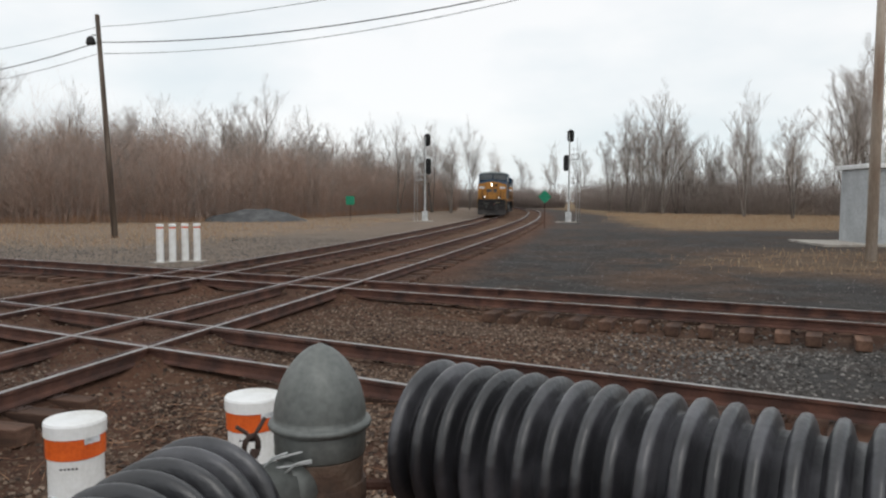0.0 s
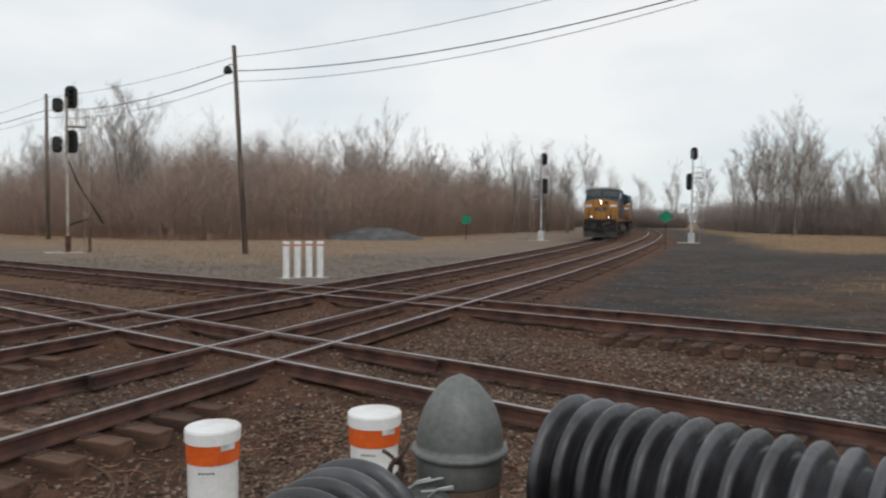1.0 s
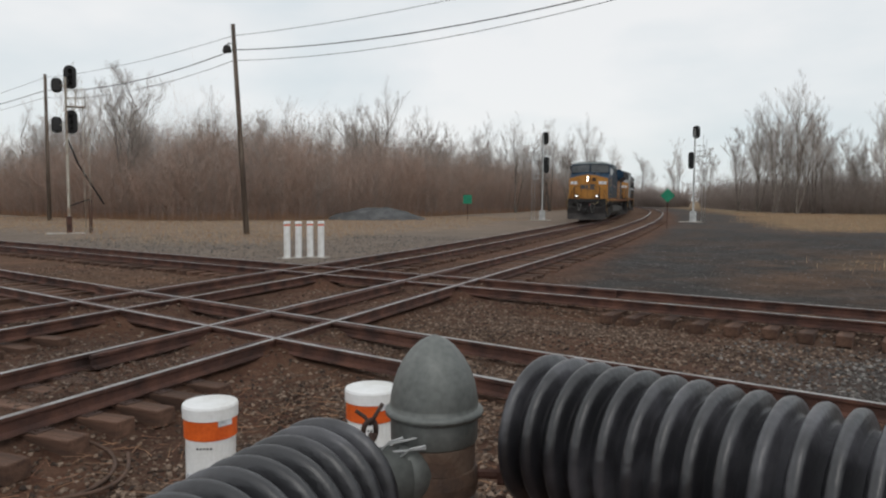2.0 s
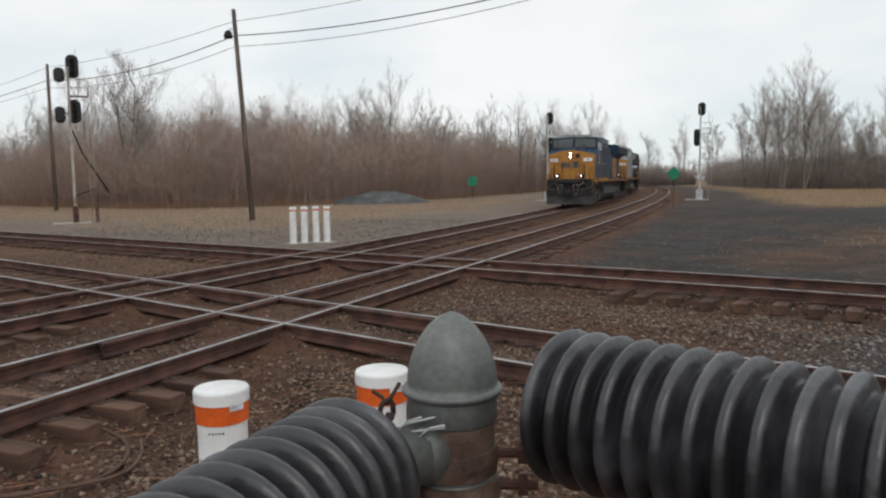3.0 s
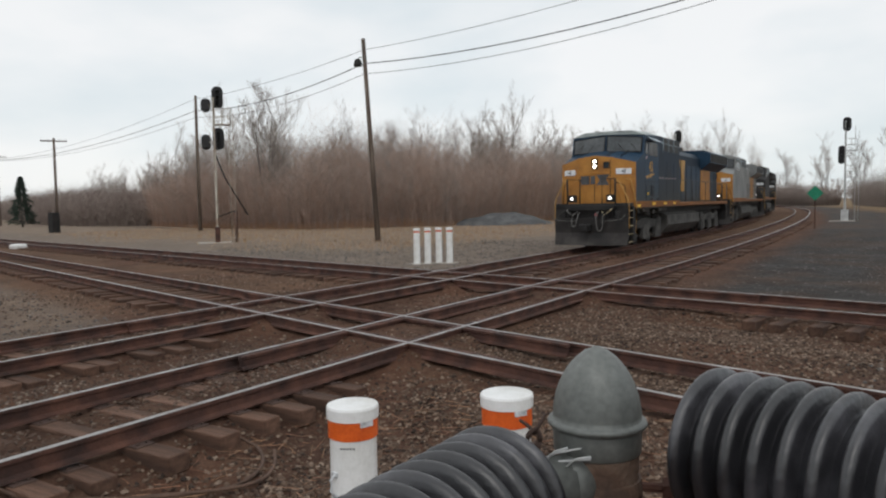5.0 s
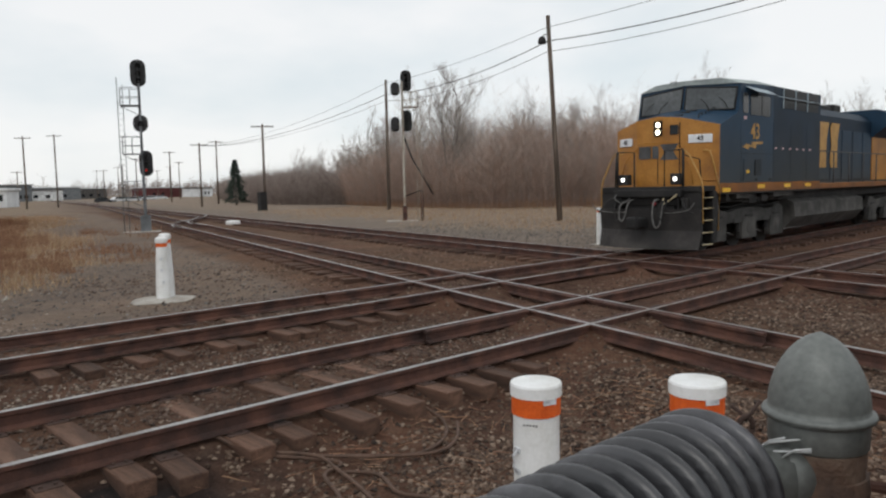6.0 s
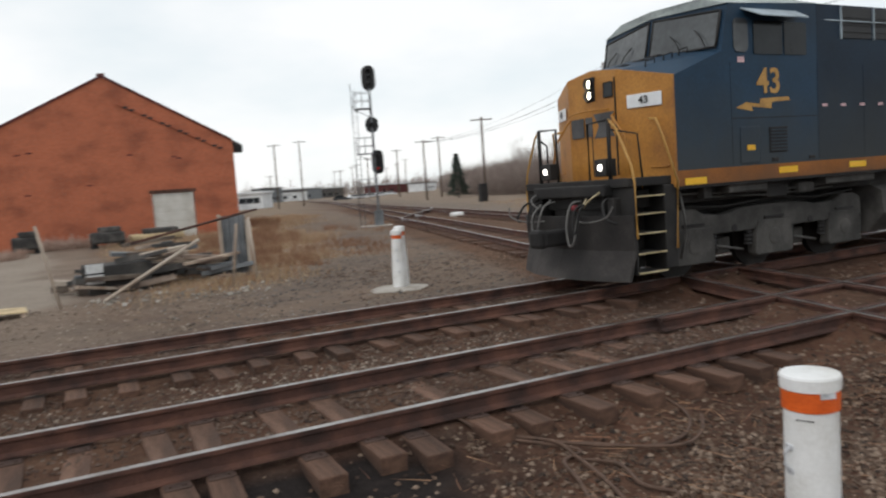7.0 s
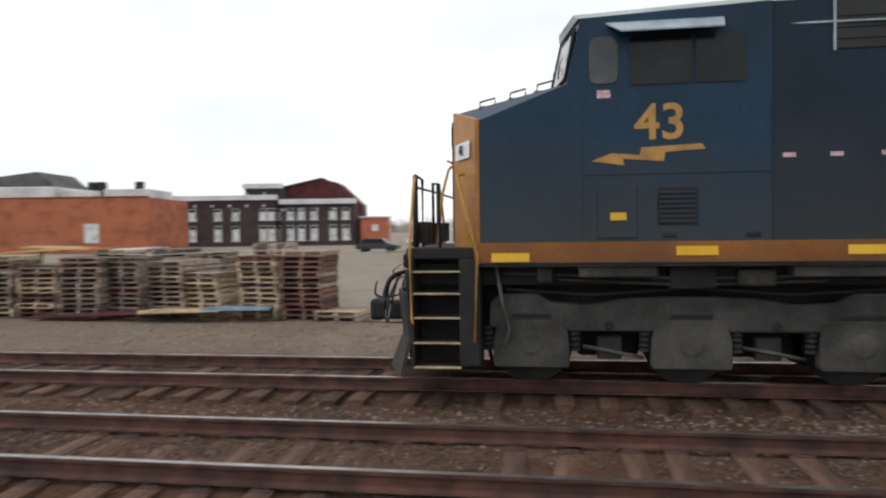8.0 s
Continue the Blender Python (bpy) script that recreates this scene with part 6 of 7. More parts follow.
poly_part("upper_gable", [(-30, 12, 8.5), (-11, 12, 8.5), (-13.5, 12, 10.6), (-30, 12, 8.6), (-30, 22, 8.5), (-11, 22, 8.5), (-13.5, 22, 10.6), (-30, 22, 8.6)], [(0, 1, 2, 3), (4, 5, 6, 7), (1, 2, 6, 5), (2, 3, 7, 6)], MAT["darkroof"], low, "dark gabled roof behind")


def dark_block(x0, x1, high, windows, setback):
    ob = thing("brick_townhouse", pose(-103.3, -53.5, 0, 0, 0, 99.0) @ pose(0, setback, 0), "dark brown brick two-storey townhouse with boarded white windows", "building", "dark brick townhouses")
    one_box("wall", (x0, x1, 0, 12, -0.6, high), MAT["brick_dark"], ob, bevel=0.0)
    one_box("cornice", (x0 - 0.3, x1 + 0.3, -0.5, 0.6, high - 0.05, high + 0.75), MAT["snowroof"], ob, "pale projecting cornice", bevel=0.05)
    for k in range(int((x1 - x0) / 0.9)):
        one_box("corbel", (x0 + 0.2 + 0.9 * k, x0 + 0.55 + 0.9 * k, -0.15, 0.0, high - 1.1, high - 0.7), MAT["snowroof"] if k % 3 == 0 else MAT["brick_dark"], ob, bevel=0.0)
    for x in windows:
        for z0, z1 in ((0.6, 2.95), (3.85, 5.65)):
            wd = one_box("window", (x - 0.55, x + 0.55, -0.02, 0.05, z0, z1), MAT["window_white"], ob, "white boarded window", bevel=0.0)
            one_box("sill", (x - 0.7, x + 0.7, -0.14, 0.0, z0 - 0.14, z0), MAT["snowroof"], wd, bevel=0.0)
            one_box("lintel", (x - 0.65, x + 0.65, -0.08, 0.0, z1, z1 + 0.2), MAT["brick_dark"], wd, bevel=0.0)
            one_box("pane", (x - 0.45, x + 0.45, -0.035, -0.02, z1 - 0.55, z1 - 0.1), MAT["glass_dark"], wd, bevel=0.0)
    return ob


dark_block(-15.0, 0.6, 7.0, (-12.4, -8.4, -5.6, -1.3, 0.0), 0.0)
dark_block(-4.5, 1.2, 8.9, (-0.2, 0.6), 1.6)
dark_block(1.4, 13.0, 6.3, (2.9, 4.6, 6.6, 9.6, 11.6), 0.6)
bg = thing("red_gabled_house", pose(-110, -50, 0, 0, 0, 99), "dark red house with a steep gable behind the townhouses", "house")
bm = bmesh.new()
prism(bm, [(-8, -0.6), (9, -0.6), (9, 6.3), (5.2, 9.9), (2.6, 10.6), (-8, 8.4)], 0, 8)
part("wall", bm, MAT["redpaint"], bg)
poly_part("roof", [(-9, -0.4, 8.3), (2.6, -0.4, 10.8), (2.6, 8.4, 10.8), (-9, 8.4, 8.3), (-9, -0.4, 8.1), (2.6, -0.4, 10.6), (2.6, 8.4, 10.6), (-9, 8.4, 8.1)], [(0, 1, 2, 3), (4, 5, 6, 7), (0, 1, 5, 4), (1, 2, 6, 5), (2, 3, 7, 6), (3, 0, 4, 7)], MAT["darkroof"], bg, "dark roof")
sh = thing("brick_shed", pose(-106, -37.6, 0, 0, 0, 99), "small red brick shed", "shed")
one_box("wall", (-2.1, 2.1, 0, 5, -0.6, 4.0), MAT["brick"], sh, bevel=0.0)
one_box("roof", (-2.3, 2.3, -0.2, 5.2, 4.0, 4.2), MAT["snowroof"], sh, bevel=0.02)
one_box("window", (-0.4, 0.6, -0.02, 0.05, 1.9, 2.9), MAT["window_white"], sh, bevel=0.0)


def car(x, y, yaw, paint, label, long=4.5, high=1.45, name="car"):
    c = thing(name, pose(x, y, GROUND, 0, 0, yaw), label, name)
    bm = bmesh.new()
    h = long / 2
    prism(bm, [(-h, 0.35), (h, 0.35), (h, 0.75), (h * 0.55, 0.9), (h * 0.28, high), (-h * 0.55, high), (-h * 0.85, 0.95), (-h, 0.85)], -0.85, 0.85)
    bmesh.ops.bevel(bm, geom=bm.edges[:], offset=0.06, segments=2, affect="EDGES")
    part("body", bm, MAT[paint], c)
    for s in (-1, 1):
        bm = bmesh.new()
        prism(bm, [(h * 0.45, 0.95), (h * 0.24, high - 0.08), (-h * 0.5, high - 0.08), (-h * 0.72, 0.98)], s * 0.845, s * 0.86)
        part("side_window", bm, MAT["glass_dark"], c)
        for u in (-0.62, 0.62):
            bm = bmesh.new()
            lathe(bm, [(0.32, -0.1), (0.33, -0.08), (0.33, 0.08), (0.2, 0.1)], 16, pose(u * h, s * 0.78, 0.33, 90))
            part("wheel", bm, MAT["tyre"], c)
    return c


car(-68.9, -27.6, 88, "carpaint_dark", "dark saloon car parked beyond the yard")
car(-90, -22.0, 80, "carpaint_white", "white van parked far beyond the yard", 5.0, 2.1, "van")
car(-96, -28.0, 88, "carpaint_white", "pale car parked far beyond the yard")
tk = thing("dump_truck", pose(-68.9, -21.8, GROUND, 0, 0, 90), "red dump truck standing at the back of the yard", "truck")
bm = bmesh.new()
prism(bm, [(-1.8, 0.8), (1.2, 0.8), (1.5, 2.0), (-1.9, 1.9)], -1.1, 1.1)
part("skip", bm, MAT["redpaint"], tk, "dull red tipping body")
one_box("cab", (1.5, 3.0, -1.0, 1.0, 0.6, 2.3), MAT["carpaint_white"], tk, bevel=0.12)
for u in (-1.1, -0.1, 2.2):
    for s in (-1, 1):
        bm = bmesh.new()
        lathe(bm, [(0.42, -0.12), (0.45, -0.1), (0.45, 0.1), (0.25, 0.12)], 16, pose(u, s * 0.95, 0.45, 90))
        part("wheel", bm, MAT["tyre"], tk)
for k, (x, y, w_, h, m_) in enumerate(((-158, 26.4, 6.2, 3.0, "snowroof"), (-301, 71, 16, 3.8, "window_white"), (-330, 84, 20, 5, "tin"), (-175, 14, 6, 2.6, "window_white"), (-350, 104, 14, 4.6, "junk_dark"), (-290, 60, 9, 5.5, "tin"), (-320, 124, 22, 4.2, "redpaint"), (-310, 138, 12, 3.6, "snowroof"), (-150, 2, 4.5, 2.6, "snowroof"), (-150, -18, 7, 2.8, "tin"), (-165, -30, 9, 3.2, "snowroof"))):
    ob = thing("distant_shed", pose(x, y, 0, 0, 0, 62 + 9 * k), "low pale building far down the line", "building", "distant low buildings")
    one_box("wall", (-w_ / 2, w_ / 2, -4, 4, -0.6, h), MAT[m_], ob, bevel=0.0)
    one_box("roof", (-w_ / 2 - 0.4, w_ / 2 + 0.4, -4.4, 4.4, h, h + 0.5), MAT["darkroof"] if k % 2 else MAT["snowroof"], ob, bevel=0.1)
    for u in range(3):
        one_box("window", (-w_ / 3 + u * w_ / 4, -w_ / 3 + u * w_ / 4 + 1.4, -4.06, -3.98, 1.0, 2.2), MAT["glass_dark"], ob, bevel=0.0)
for k in range(9):
    car(-186 - 8 * k, 56 + 4.6 * k + (k % 3) * 2, 70 + 25 * (k % 2), "carpaint_white" if k % 3 else "carpaint_dark", "small car parked far down the line")


# ---- the pallet yard ----
def board_mesh(name, dims, key):
    bm = bmesh.new()
    box(bm, *dims)
    me = bpy.data.meshes.new(name)
    bm.to_mesh(me)
    bm.free()
    me.materials.append(MAT[key])
    return me


WOODS = [(board_mesh("deck_board", (-0.6, 0.6, -0.05, 0.05, 0, 0.02), key), board_mesh("runner", (-0.05, 0.05, -0.5, 0.5, 0, 0.097), key)) for key in ("pallet", "pallet_red", "pallet_pale")]


def pallet(st, m, wood):
    """A wooden pallet: deck boards above and below three runners."""
    DECK, RUNNER = WOODS[wood]
    p = new("pallet", RUNNER)
    p.parent = st
    p.matrix_basis = m @ pose(0, 0, 0.018)
    for x in (-0.55, 0.55):
        r = new("runner", RUNNER)
        r.parent = p
        r.matrix_basis = pose(x, 0, 0)
    for k in range(6):
        d = new("deck_board", DECK)
        d.parent = p
        d.matrix_basis = pose(0, -0.45 + k * 0.18, 0.097)
    for y in (-0.44, 0.0, 0.44):
        d = new("deck_board", DECK)
        d.parent = p
        d.matrix_basis = pose(0, y, -0.02)


def pallet_stack(x, y, n, yaw, label="leaning stack of weathered grey wooden pallets"):
    st = thing("pallet_stack", pose(x, y, ground_at(x, y) + 0.01, 0, 0, yaw), label, "pallets", "stacks of pallets")
    dx, main = 0, random.choice((0, 0, 0, 1, 2))
    for k in range(n):
        dx += random.uniform(-0.03, 0.03)
        pallet(st, pose(dx, random.uniform(-0.04, 0.04), k * 0.139 + 0.002, 0, 0, random.uniform(-3, 3) + (180 if k % 2 else 0)), main if random.random() < 0.7 else random.choice((0, 1, 2)))
    return st


for x, y, n in ((-12.6, -22.9, 11), (-12.5, -21.6, 12), (-12.8, -20.35, 12), (-12.9, -19.15, 11), (-12.8, -18.1, 11), (-12.7, -16.4, 13), (-12.6, -15.15, 13), (-14.6, -17.2, 12), (-14.4, -19.5, 13), (-14.8, -22.0, 13), (-16.2, -17.3, 13), (-17.8, -18.3, 14), (-16.3, -20.9, 14), (-12.6, -24.3, 11), (-14.7, -24.2, 12), (-12.4, -25.7, 12), (-17.9, -20.4, 14), (-16.4, -23.0, 13), (-12.3, -14.2, 4), (-12.3, -27.1, 12), (-14.5, -20.8, 13), (-14.4, -25.6, 12)):
    pallet_stack(x, y, n - random.randint(0, 2), 84 + random.uniform(-9, 9))
for x, y, yaw, key, label in ((-12.5, -11.95, 80, "pallet_blue", "faded blue flat pallet lying in the dirt"), (-12.6, -10.2, 95, "pallet_tan", "pale yellow flat pallet lying in the dirt")):
    p = thing("flat_pallet", pose(x, y, ground_at(x, y) + 0.02, 0, 3, yaw), label, "pallet")
    for k in range(7):
        one_box("board", (-0.62, 0.62, -0.52 + k * 0.15, -0.40 + k * 0.15, 0.12, 0.145), MAT[key], p, bevel=0.004)
    for k in (-0.6, -0.05, 0.5):
        one_box("stringer", (k, k + 0.09, -0.5, 0.52, 0.0, 0.12), MAT["pallet"], p, bevel=0.0)
for x, y, z, l_, yaw, key in ((-12.0, -20.6, 0.16, 4.2, 88, "redpaint"), (-11.9, -18.4, 0.28, 2.2, 92, "pallet_tan"), (-12.0, -16.9, 0.3, 1.8, 90, "pallet_blue"), (-12.7, -23.3, 1.83, 1.9, 88, "tarp_orange"), (-12.8, -22.1, 1.90, 1.5, 84, "tarp_orange"), (-13.0, -23.0, 1.93, 1.6, 95, "pallet_tan"), (-12.3, -13.0, 0.02, 2.4, 80, "pallet"), (-13.4, -20.6, 1.86, 1.3, 84, "window_white")):
    p = thing("board_pile", pose(x, y, ground_at(x, y) + z, 0, random.uniform(-3, 3), yaw), "loose boards laid across the pallets", "boards", "loose boards in the yard")
    for k in range(5):
        one_box("board", (-l_ / 2, l_ / 2, -0.45 + k * 0.19, -0.28 + k * 0.19, 0.0 + 0.02 * (k % 2), 0.035 + 0.02 * (k % 2)), MAT[key], p, bevel=0.004, m=pose(random.uniform(-0.15, 0.15), 0, 0, 0, 0, random.uniform(-4, 4)))


# ---- scrap, leaning fence and weeds by the yard ----
scrap = thing("scrap_pile", pose(-16.0, -6.4, ground_at(-16, -6.4), 0, 0, 96), "heap of dark timber, pipes and scrap behind a broken fence", "scrap heap")
for k in range(84):
    u, v = random.uniform(-2.0, 2.0), random.uniform(-0.8, 0.8)
    hh = 0.95 * max(0.1, 1 - abs(u) / 2.6) * random.uniform(0.1, 1.3)
    l_ = random.uniform(0.5, 1.7)
    one_box("timber", (-l_ / 2, l_ / 2, -random.uniform(0.04, 0.13), 0.08, -0.06, random.uniform(0.0, 0.10)), random.choice([MAT["junk_dark"]] * 3 + [MAT["pallet"]] * 3 + [MAT["tin"], MAT["pole_pale"]]), scrap, bevel=0.006, m=pose(u, v, hh + 0.06, random.uniform(-10, 10), random.uniform(-11, 11), random.uniform(-26, 26)))
one_box("crate", (-2.0, -0.4, -0.7, 0.5, 0.0, 0.75), MAT["junk_dark"], scrap, "dark crate", bevel=0.03)
for z in (0.40, 0.68):
    one_box("white_card", (-2.02, -1.6, -0.73, -0.70, z - 0.1, z + 0.13), MAT["window_white"], scrap, "white card on the crate", bevel=0.0)
fence = thing("broken_fence", pose(0, 0, 0), "broken wire fence with leaning grey posts", "fence")
fp = ((-13.0, -12.3, 2.0, (0, 0.05)), (-13.1, -8.9, 1.95, (0.1, -0.35)), (-13.4, -5.0, 1.6, (0.2, 0.2)), (-13.0, -16.3, 2.0, (0.05, 0)), (-12.9, -23.4, 2.0, (0, 0.1)), (-14.6, -4.1, 1.7, (-0.05, -0.1)))
for x, y, h, (lx, ly) in fp:
    z = ground_at(x, y)
    bar("fence_stake", [(x, y, z - 0.1), (x + lx, y + ly, z + h)], 0.035, MAT["pole_pale"], fence, seg=8)
for a, b in (((-13.0, -12.3, 1.5), (-13.0, -16.3, 1.55)), ((-13.0, -16.3, 1.55), (-12.9, -23.4, 1.5))):
    bar("fence_wire", [a, ((a[0] + b[0]) / 2, (a[1] + b[1]) / 2, 1.42), b], 0.012, MAT["galv_far"], fence, seg=5)
bar("leaning_pole", [(-12.9, -8.0, -0.22), (-14.2, -5.6, 0.95)], 0.045, MAT["pole_pale"], fence)
bar("leaning_pole", [(-13.1, -7.3, 1.05), (-14.4, -4.0, 1.62)], 0.035, MAT["rust"], fence)
panel = thing("tin_panel", pose(-15.7, -4.75, ground_at(-15.7, -4.6), 0, 0, 82), "grey corrugated tin panel standing upright", "panel")
bm = bmesh.new()
pv = []
for k in range(26):
    pv.append((k * 0.026, 0.02 * math.sin(k * 1.2)))
prism(bm, [(x, y) for x, y in pv] + [(x, y - 0.01) for x, y in reversed(pv)], 0, 1.75)
bmesh.ops.transform(bm, matrix=pose(0, 0, 0, 90), verts=bm.verts)
part("sheet", bm, MAT["tin"], panel)
one_box("post", (0.65, 0.74, -0.06, 0.06, -0.2, 1.6), MAT["pole_pale"], panel, bevel=0.01)
one_box("post", (-0.1, 0.0, -0.06, 0.06, -0.2, 1.8), MAT["pole_pale"], panel, bevel=0.01)
for x, y, key, d, label, cat in ((-41.5, -11.2, "junk_dark", (1.4, 1.0, 1.3), "dark grey machine standing by the freight house", "machine"), (-41.0, -7.0, "junk_dark", (1.8, 1.2, 1.2), "dark trailer frame by the freight house wall", "trailer"), (-41.2, -4.3, "pallet_tan", (3.0, 1.2, 0.8), "stack of yellowish lumber by the wall", "lumber"), (-38.0, -16.0, "yellow_machine", (2.0, 1.3, 1.2), "yellow loader standing in the yard", "machine"), (-34.0, -15.5, "junk_dark", (2.4, 1.6, 1.0), "dark brush-covered heap in the yard", "heap")):
    p = thing("yard_item", pose(x, y, GROUND, 0, 0, 95), label, cat)
    one_box("body", (-d[0] / 2, d[0] / 2, -d[1] / 2, d[1] / 2, 0.25, 0.75 * d[2]), MAT[key], p, bevel=0.12)
    one_box("top", (-d[0] / 4, d[0] / 2.5, -d[1] / 2.4, d[1] / 2.4, 0.75 * d[2] - 0.02, 0.75 * d[2] + 0.3), MAT["junk_dark"], p, bevel=0.08)
    for u in (-0.4, 0.4):
        one_box("foot", (u * d[0] - 0.15, u * d[0] + 0.15, -d[1] / 2.5, d[1] / 2.5, -0.05, 0.3), MAT["tyre"], p, bevel=0.05)

# ---- trees, brush, grass ----
def branch(v, f, a, b, r0, r1, n=4):
    d = (b - a).normalized()
    s = d.orthogonal().normalized()
    t = d.cross(s)
    i = len(v)
    if r1 == 0:
        v += [a + s * r0, a - s * (r0 * 0.5) + t * (r0 * 0.87), a - s * (r0 * 0.5) - t * (r0 * 0.87), b]
        f += [(i, i + 1, i + 3), (i + 1, i + 2, i + 3), (i + 2, i, i + 3)]
        return
    for p, r in ((a, r0), (b, r1)):
        for k in range(n):
            q = 2 * math.pi * k / n
            v.append(p + s * (r * math.cos(q)) + t * (r * math.sin(q)))
    for k in range(n):
        f.append((i + k, i + (k + 1) % n, i + n + (k + 1) % n, i + n + k))


def grow(rng, trunk, twigs, a, d, long, r, level, spread):
    out = trunk if level < 2 else twigs
    n = (7, 4, 3, 3, 1)[level]
    p = a
    kids = []
    for k in range(n):
        d = (d + Vector((rng.uniform(-1, 1), rng.uniform(-1, 1), rng.uniform(-0.3, 0.6))) * (0.05 + 0.05 * level)).normalized()
        q = p + d * (long / n)
        branch(out[0], out[1], p, q, r * (1 - 0.8 * k / n), r * (1 - 0.8 * (k + 1) / n) if level < 4 else 0, 6 if level == 0 else (4 if level == 1 else 3))
        if k > 1 or level > 0:
            kids.append((q, d, 1 - 0.4 * k / n))
        p = q
    if level < 4:
        for q, d0, s in kids:
            for _ in range((rng.choice((1, 2)), rng.choice((1, 2)), 2, 3)[level]):
                side = Vector((rng.uniform(-1, 1), rng.uniform(-1, 1), rng.uniform(-0.1, 0.4))).normalized()
                grow(rng, trunk, twigs, q, (d0 * (1 - spread) + side * spread + Vector((0, 0, 0.22))).normalized(), long * s * (0.42, 0.52, 0.58, 0.62)[level] * rng.uniform(0.75, 1.2), max(r * (0.42, 0.36, 0.36, 0.4)[level], 0.0065), level + 1, spread)


def tree_proto(seed, high, spread, name="bare_tree"):
    rng = random.Random(seed)
    trunk, twigs = ([], []), ([], [])
    turn = rng.uniform(0, 6.28)
    for k, (lean, tall) in enumerate(((0.03, 0.90), (0.13, 0.80), (0.20, 0.70))):
        a = turn + 2.2 * k
        grow(rng, trunk, twigs, Vector((0.15 * k, 0.1 * (k % 2), -0.3)), Vector((lean * math.cos(a), lean * math.sin(a), 1)).normalized(), high * tall, high * 0.0085, 0, spread)
    t = thing(name, pose(0, 0, -50), "leafless grey tree with a fine twiggy crown", "tree", "bare trees")
    raw("trunk", trunk[0], trunk[1], MAT["bark"], t)
    raw("crown", twigs[0], twigs[1], MAT["twig_pale"], t)
    return t


rt = random.Random(5)
protos = [tree_proto(11, 13, 0.50), tree_proto(12, 14, 0.44), tree_proto(13, 12, 0.55), tree_proto(14, 15, 0.42)]
spots = []
# behind the brush on the north-west side
for k in range(44):
    u = k / 43
    spots.append((-82 + 62 * u + rt.uniform(-3, 3), 60 + 38 * u + rt.uniform(-7, 9), rt.uniform(0.6, 0.88)))
for k in range(16):
    spots.append((-86 - 5 * k + rt.uniform(-3, 3), 60 + 2.2 * k + rt.uniform(-3, 10), rt.uniform(0.5, 0.75)))
spots += [(-50.5, 46, 1.0), (-52, 48.5, 0.85), (-39, 51, 0.7), (-57, 47, 0.8), (-64, 49, 0.75), (-72, 52, 0.78), (-36.5, 66, 0.86), (-34, 69, 0.84), (-38, 70, 0.8), (-42, 62, 0.7), (-45, 66, 0.75), (-31, 76, 0.74), (-29.5, 72, 0.7), (-41, 74, 0.8), (-55, 60, 0.78), (-60, 57, 0.75), (-28, 84, 0.75), (-24, 104, 0.8), (-26, 118, 0.85), (-23, 134, 0.9)]
# the north-east side, and far along the line
for k in range(42):
    u = k / 41
    spots.append((6 + 78 * u + rt.uniform(-3, 3), 122 - 26 * u + rt.uniform(-9, 12), rt.uniform(0.65, 1.0)))
spots += [(9, 108, 1.1), (12, 106, 1.12), (14.5, 110, 1.0), (10.5, 116, 1.15), (16, 114, 1.0), (7, 118, 1.0), (28.5, 72, 1.12), (31, 75, 1.08), (34, 70, 1.15), (30.5, 80, 1.0), (37, 73, 1.12), (41, 77, 1.05), (25, 82, 0.8), (21, 90, 0.85), (-4, 190, 1.0), (-12, 200, 1.1), (-22, 205, 1.1), (-32, 215, 1.0), (4, 180, 0.9), (-40, 190, 0.9), (-48, 180, 0.9)]
spots += [(-140, 9, 0.5), (-152, 3, 0.45), (-146, 16, 0.4), (-130, -10, 0.5), (-138, -16, 0.45), (-128, -22, 0.5), (-142, -26, 0.4), (-160, 12, 0.5)]
for k, (x, y, s) in enumerate(spots):
    t = copy_thing(protos[k % 4], pose(0, 0, 0))
    t.matrix_basis = pose(x, y, GROUND + rise(y), 0, 0, rt.uniform(0, 360)) @ Matrix.Diagonal((s, s, s * rt.uniform(0.92, 1.08), 1))
for t in protos:
    t.matrix_basis = pose(-60 - 9 * protos.index(t), 80, GROUND + 0.28)

con = thing("conifer", pose(-95.5, 44.7, GROUND + 0.14), "small dark evergreen tree", "tree")
bm = bmesh.new()
rod(bm, (0, 0, -0.2), (0, 0, 6.2), 0.16, 0.03, seg=8)
part("trunk", bm, MAT["bark"], con)
cv, cf = [], []
for k in range(1500):
    z = rt.uniform(0.4, 6.8)
    a = rt.uniform(0, 6.283)
    r = (6.9 - z) * 0.30 * rt.uniform(0.3, 1.0) * (0.85 + 0.7 * noise.noise(Vector((1.3 * math.cos(a), 1.3 * math.sin(a), 1.1 * z))))
    p = Vector((r * math.cos(a), r * math.sin(a), z))
    d = Vector((math.cos(a), math.sin(a), -0.25)) * 0.35
    branch(cv, cf, p, p + d, 0.09, 0.01, 3)
raw("crown", cv, cf, MAT["needles"], con)


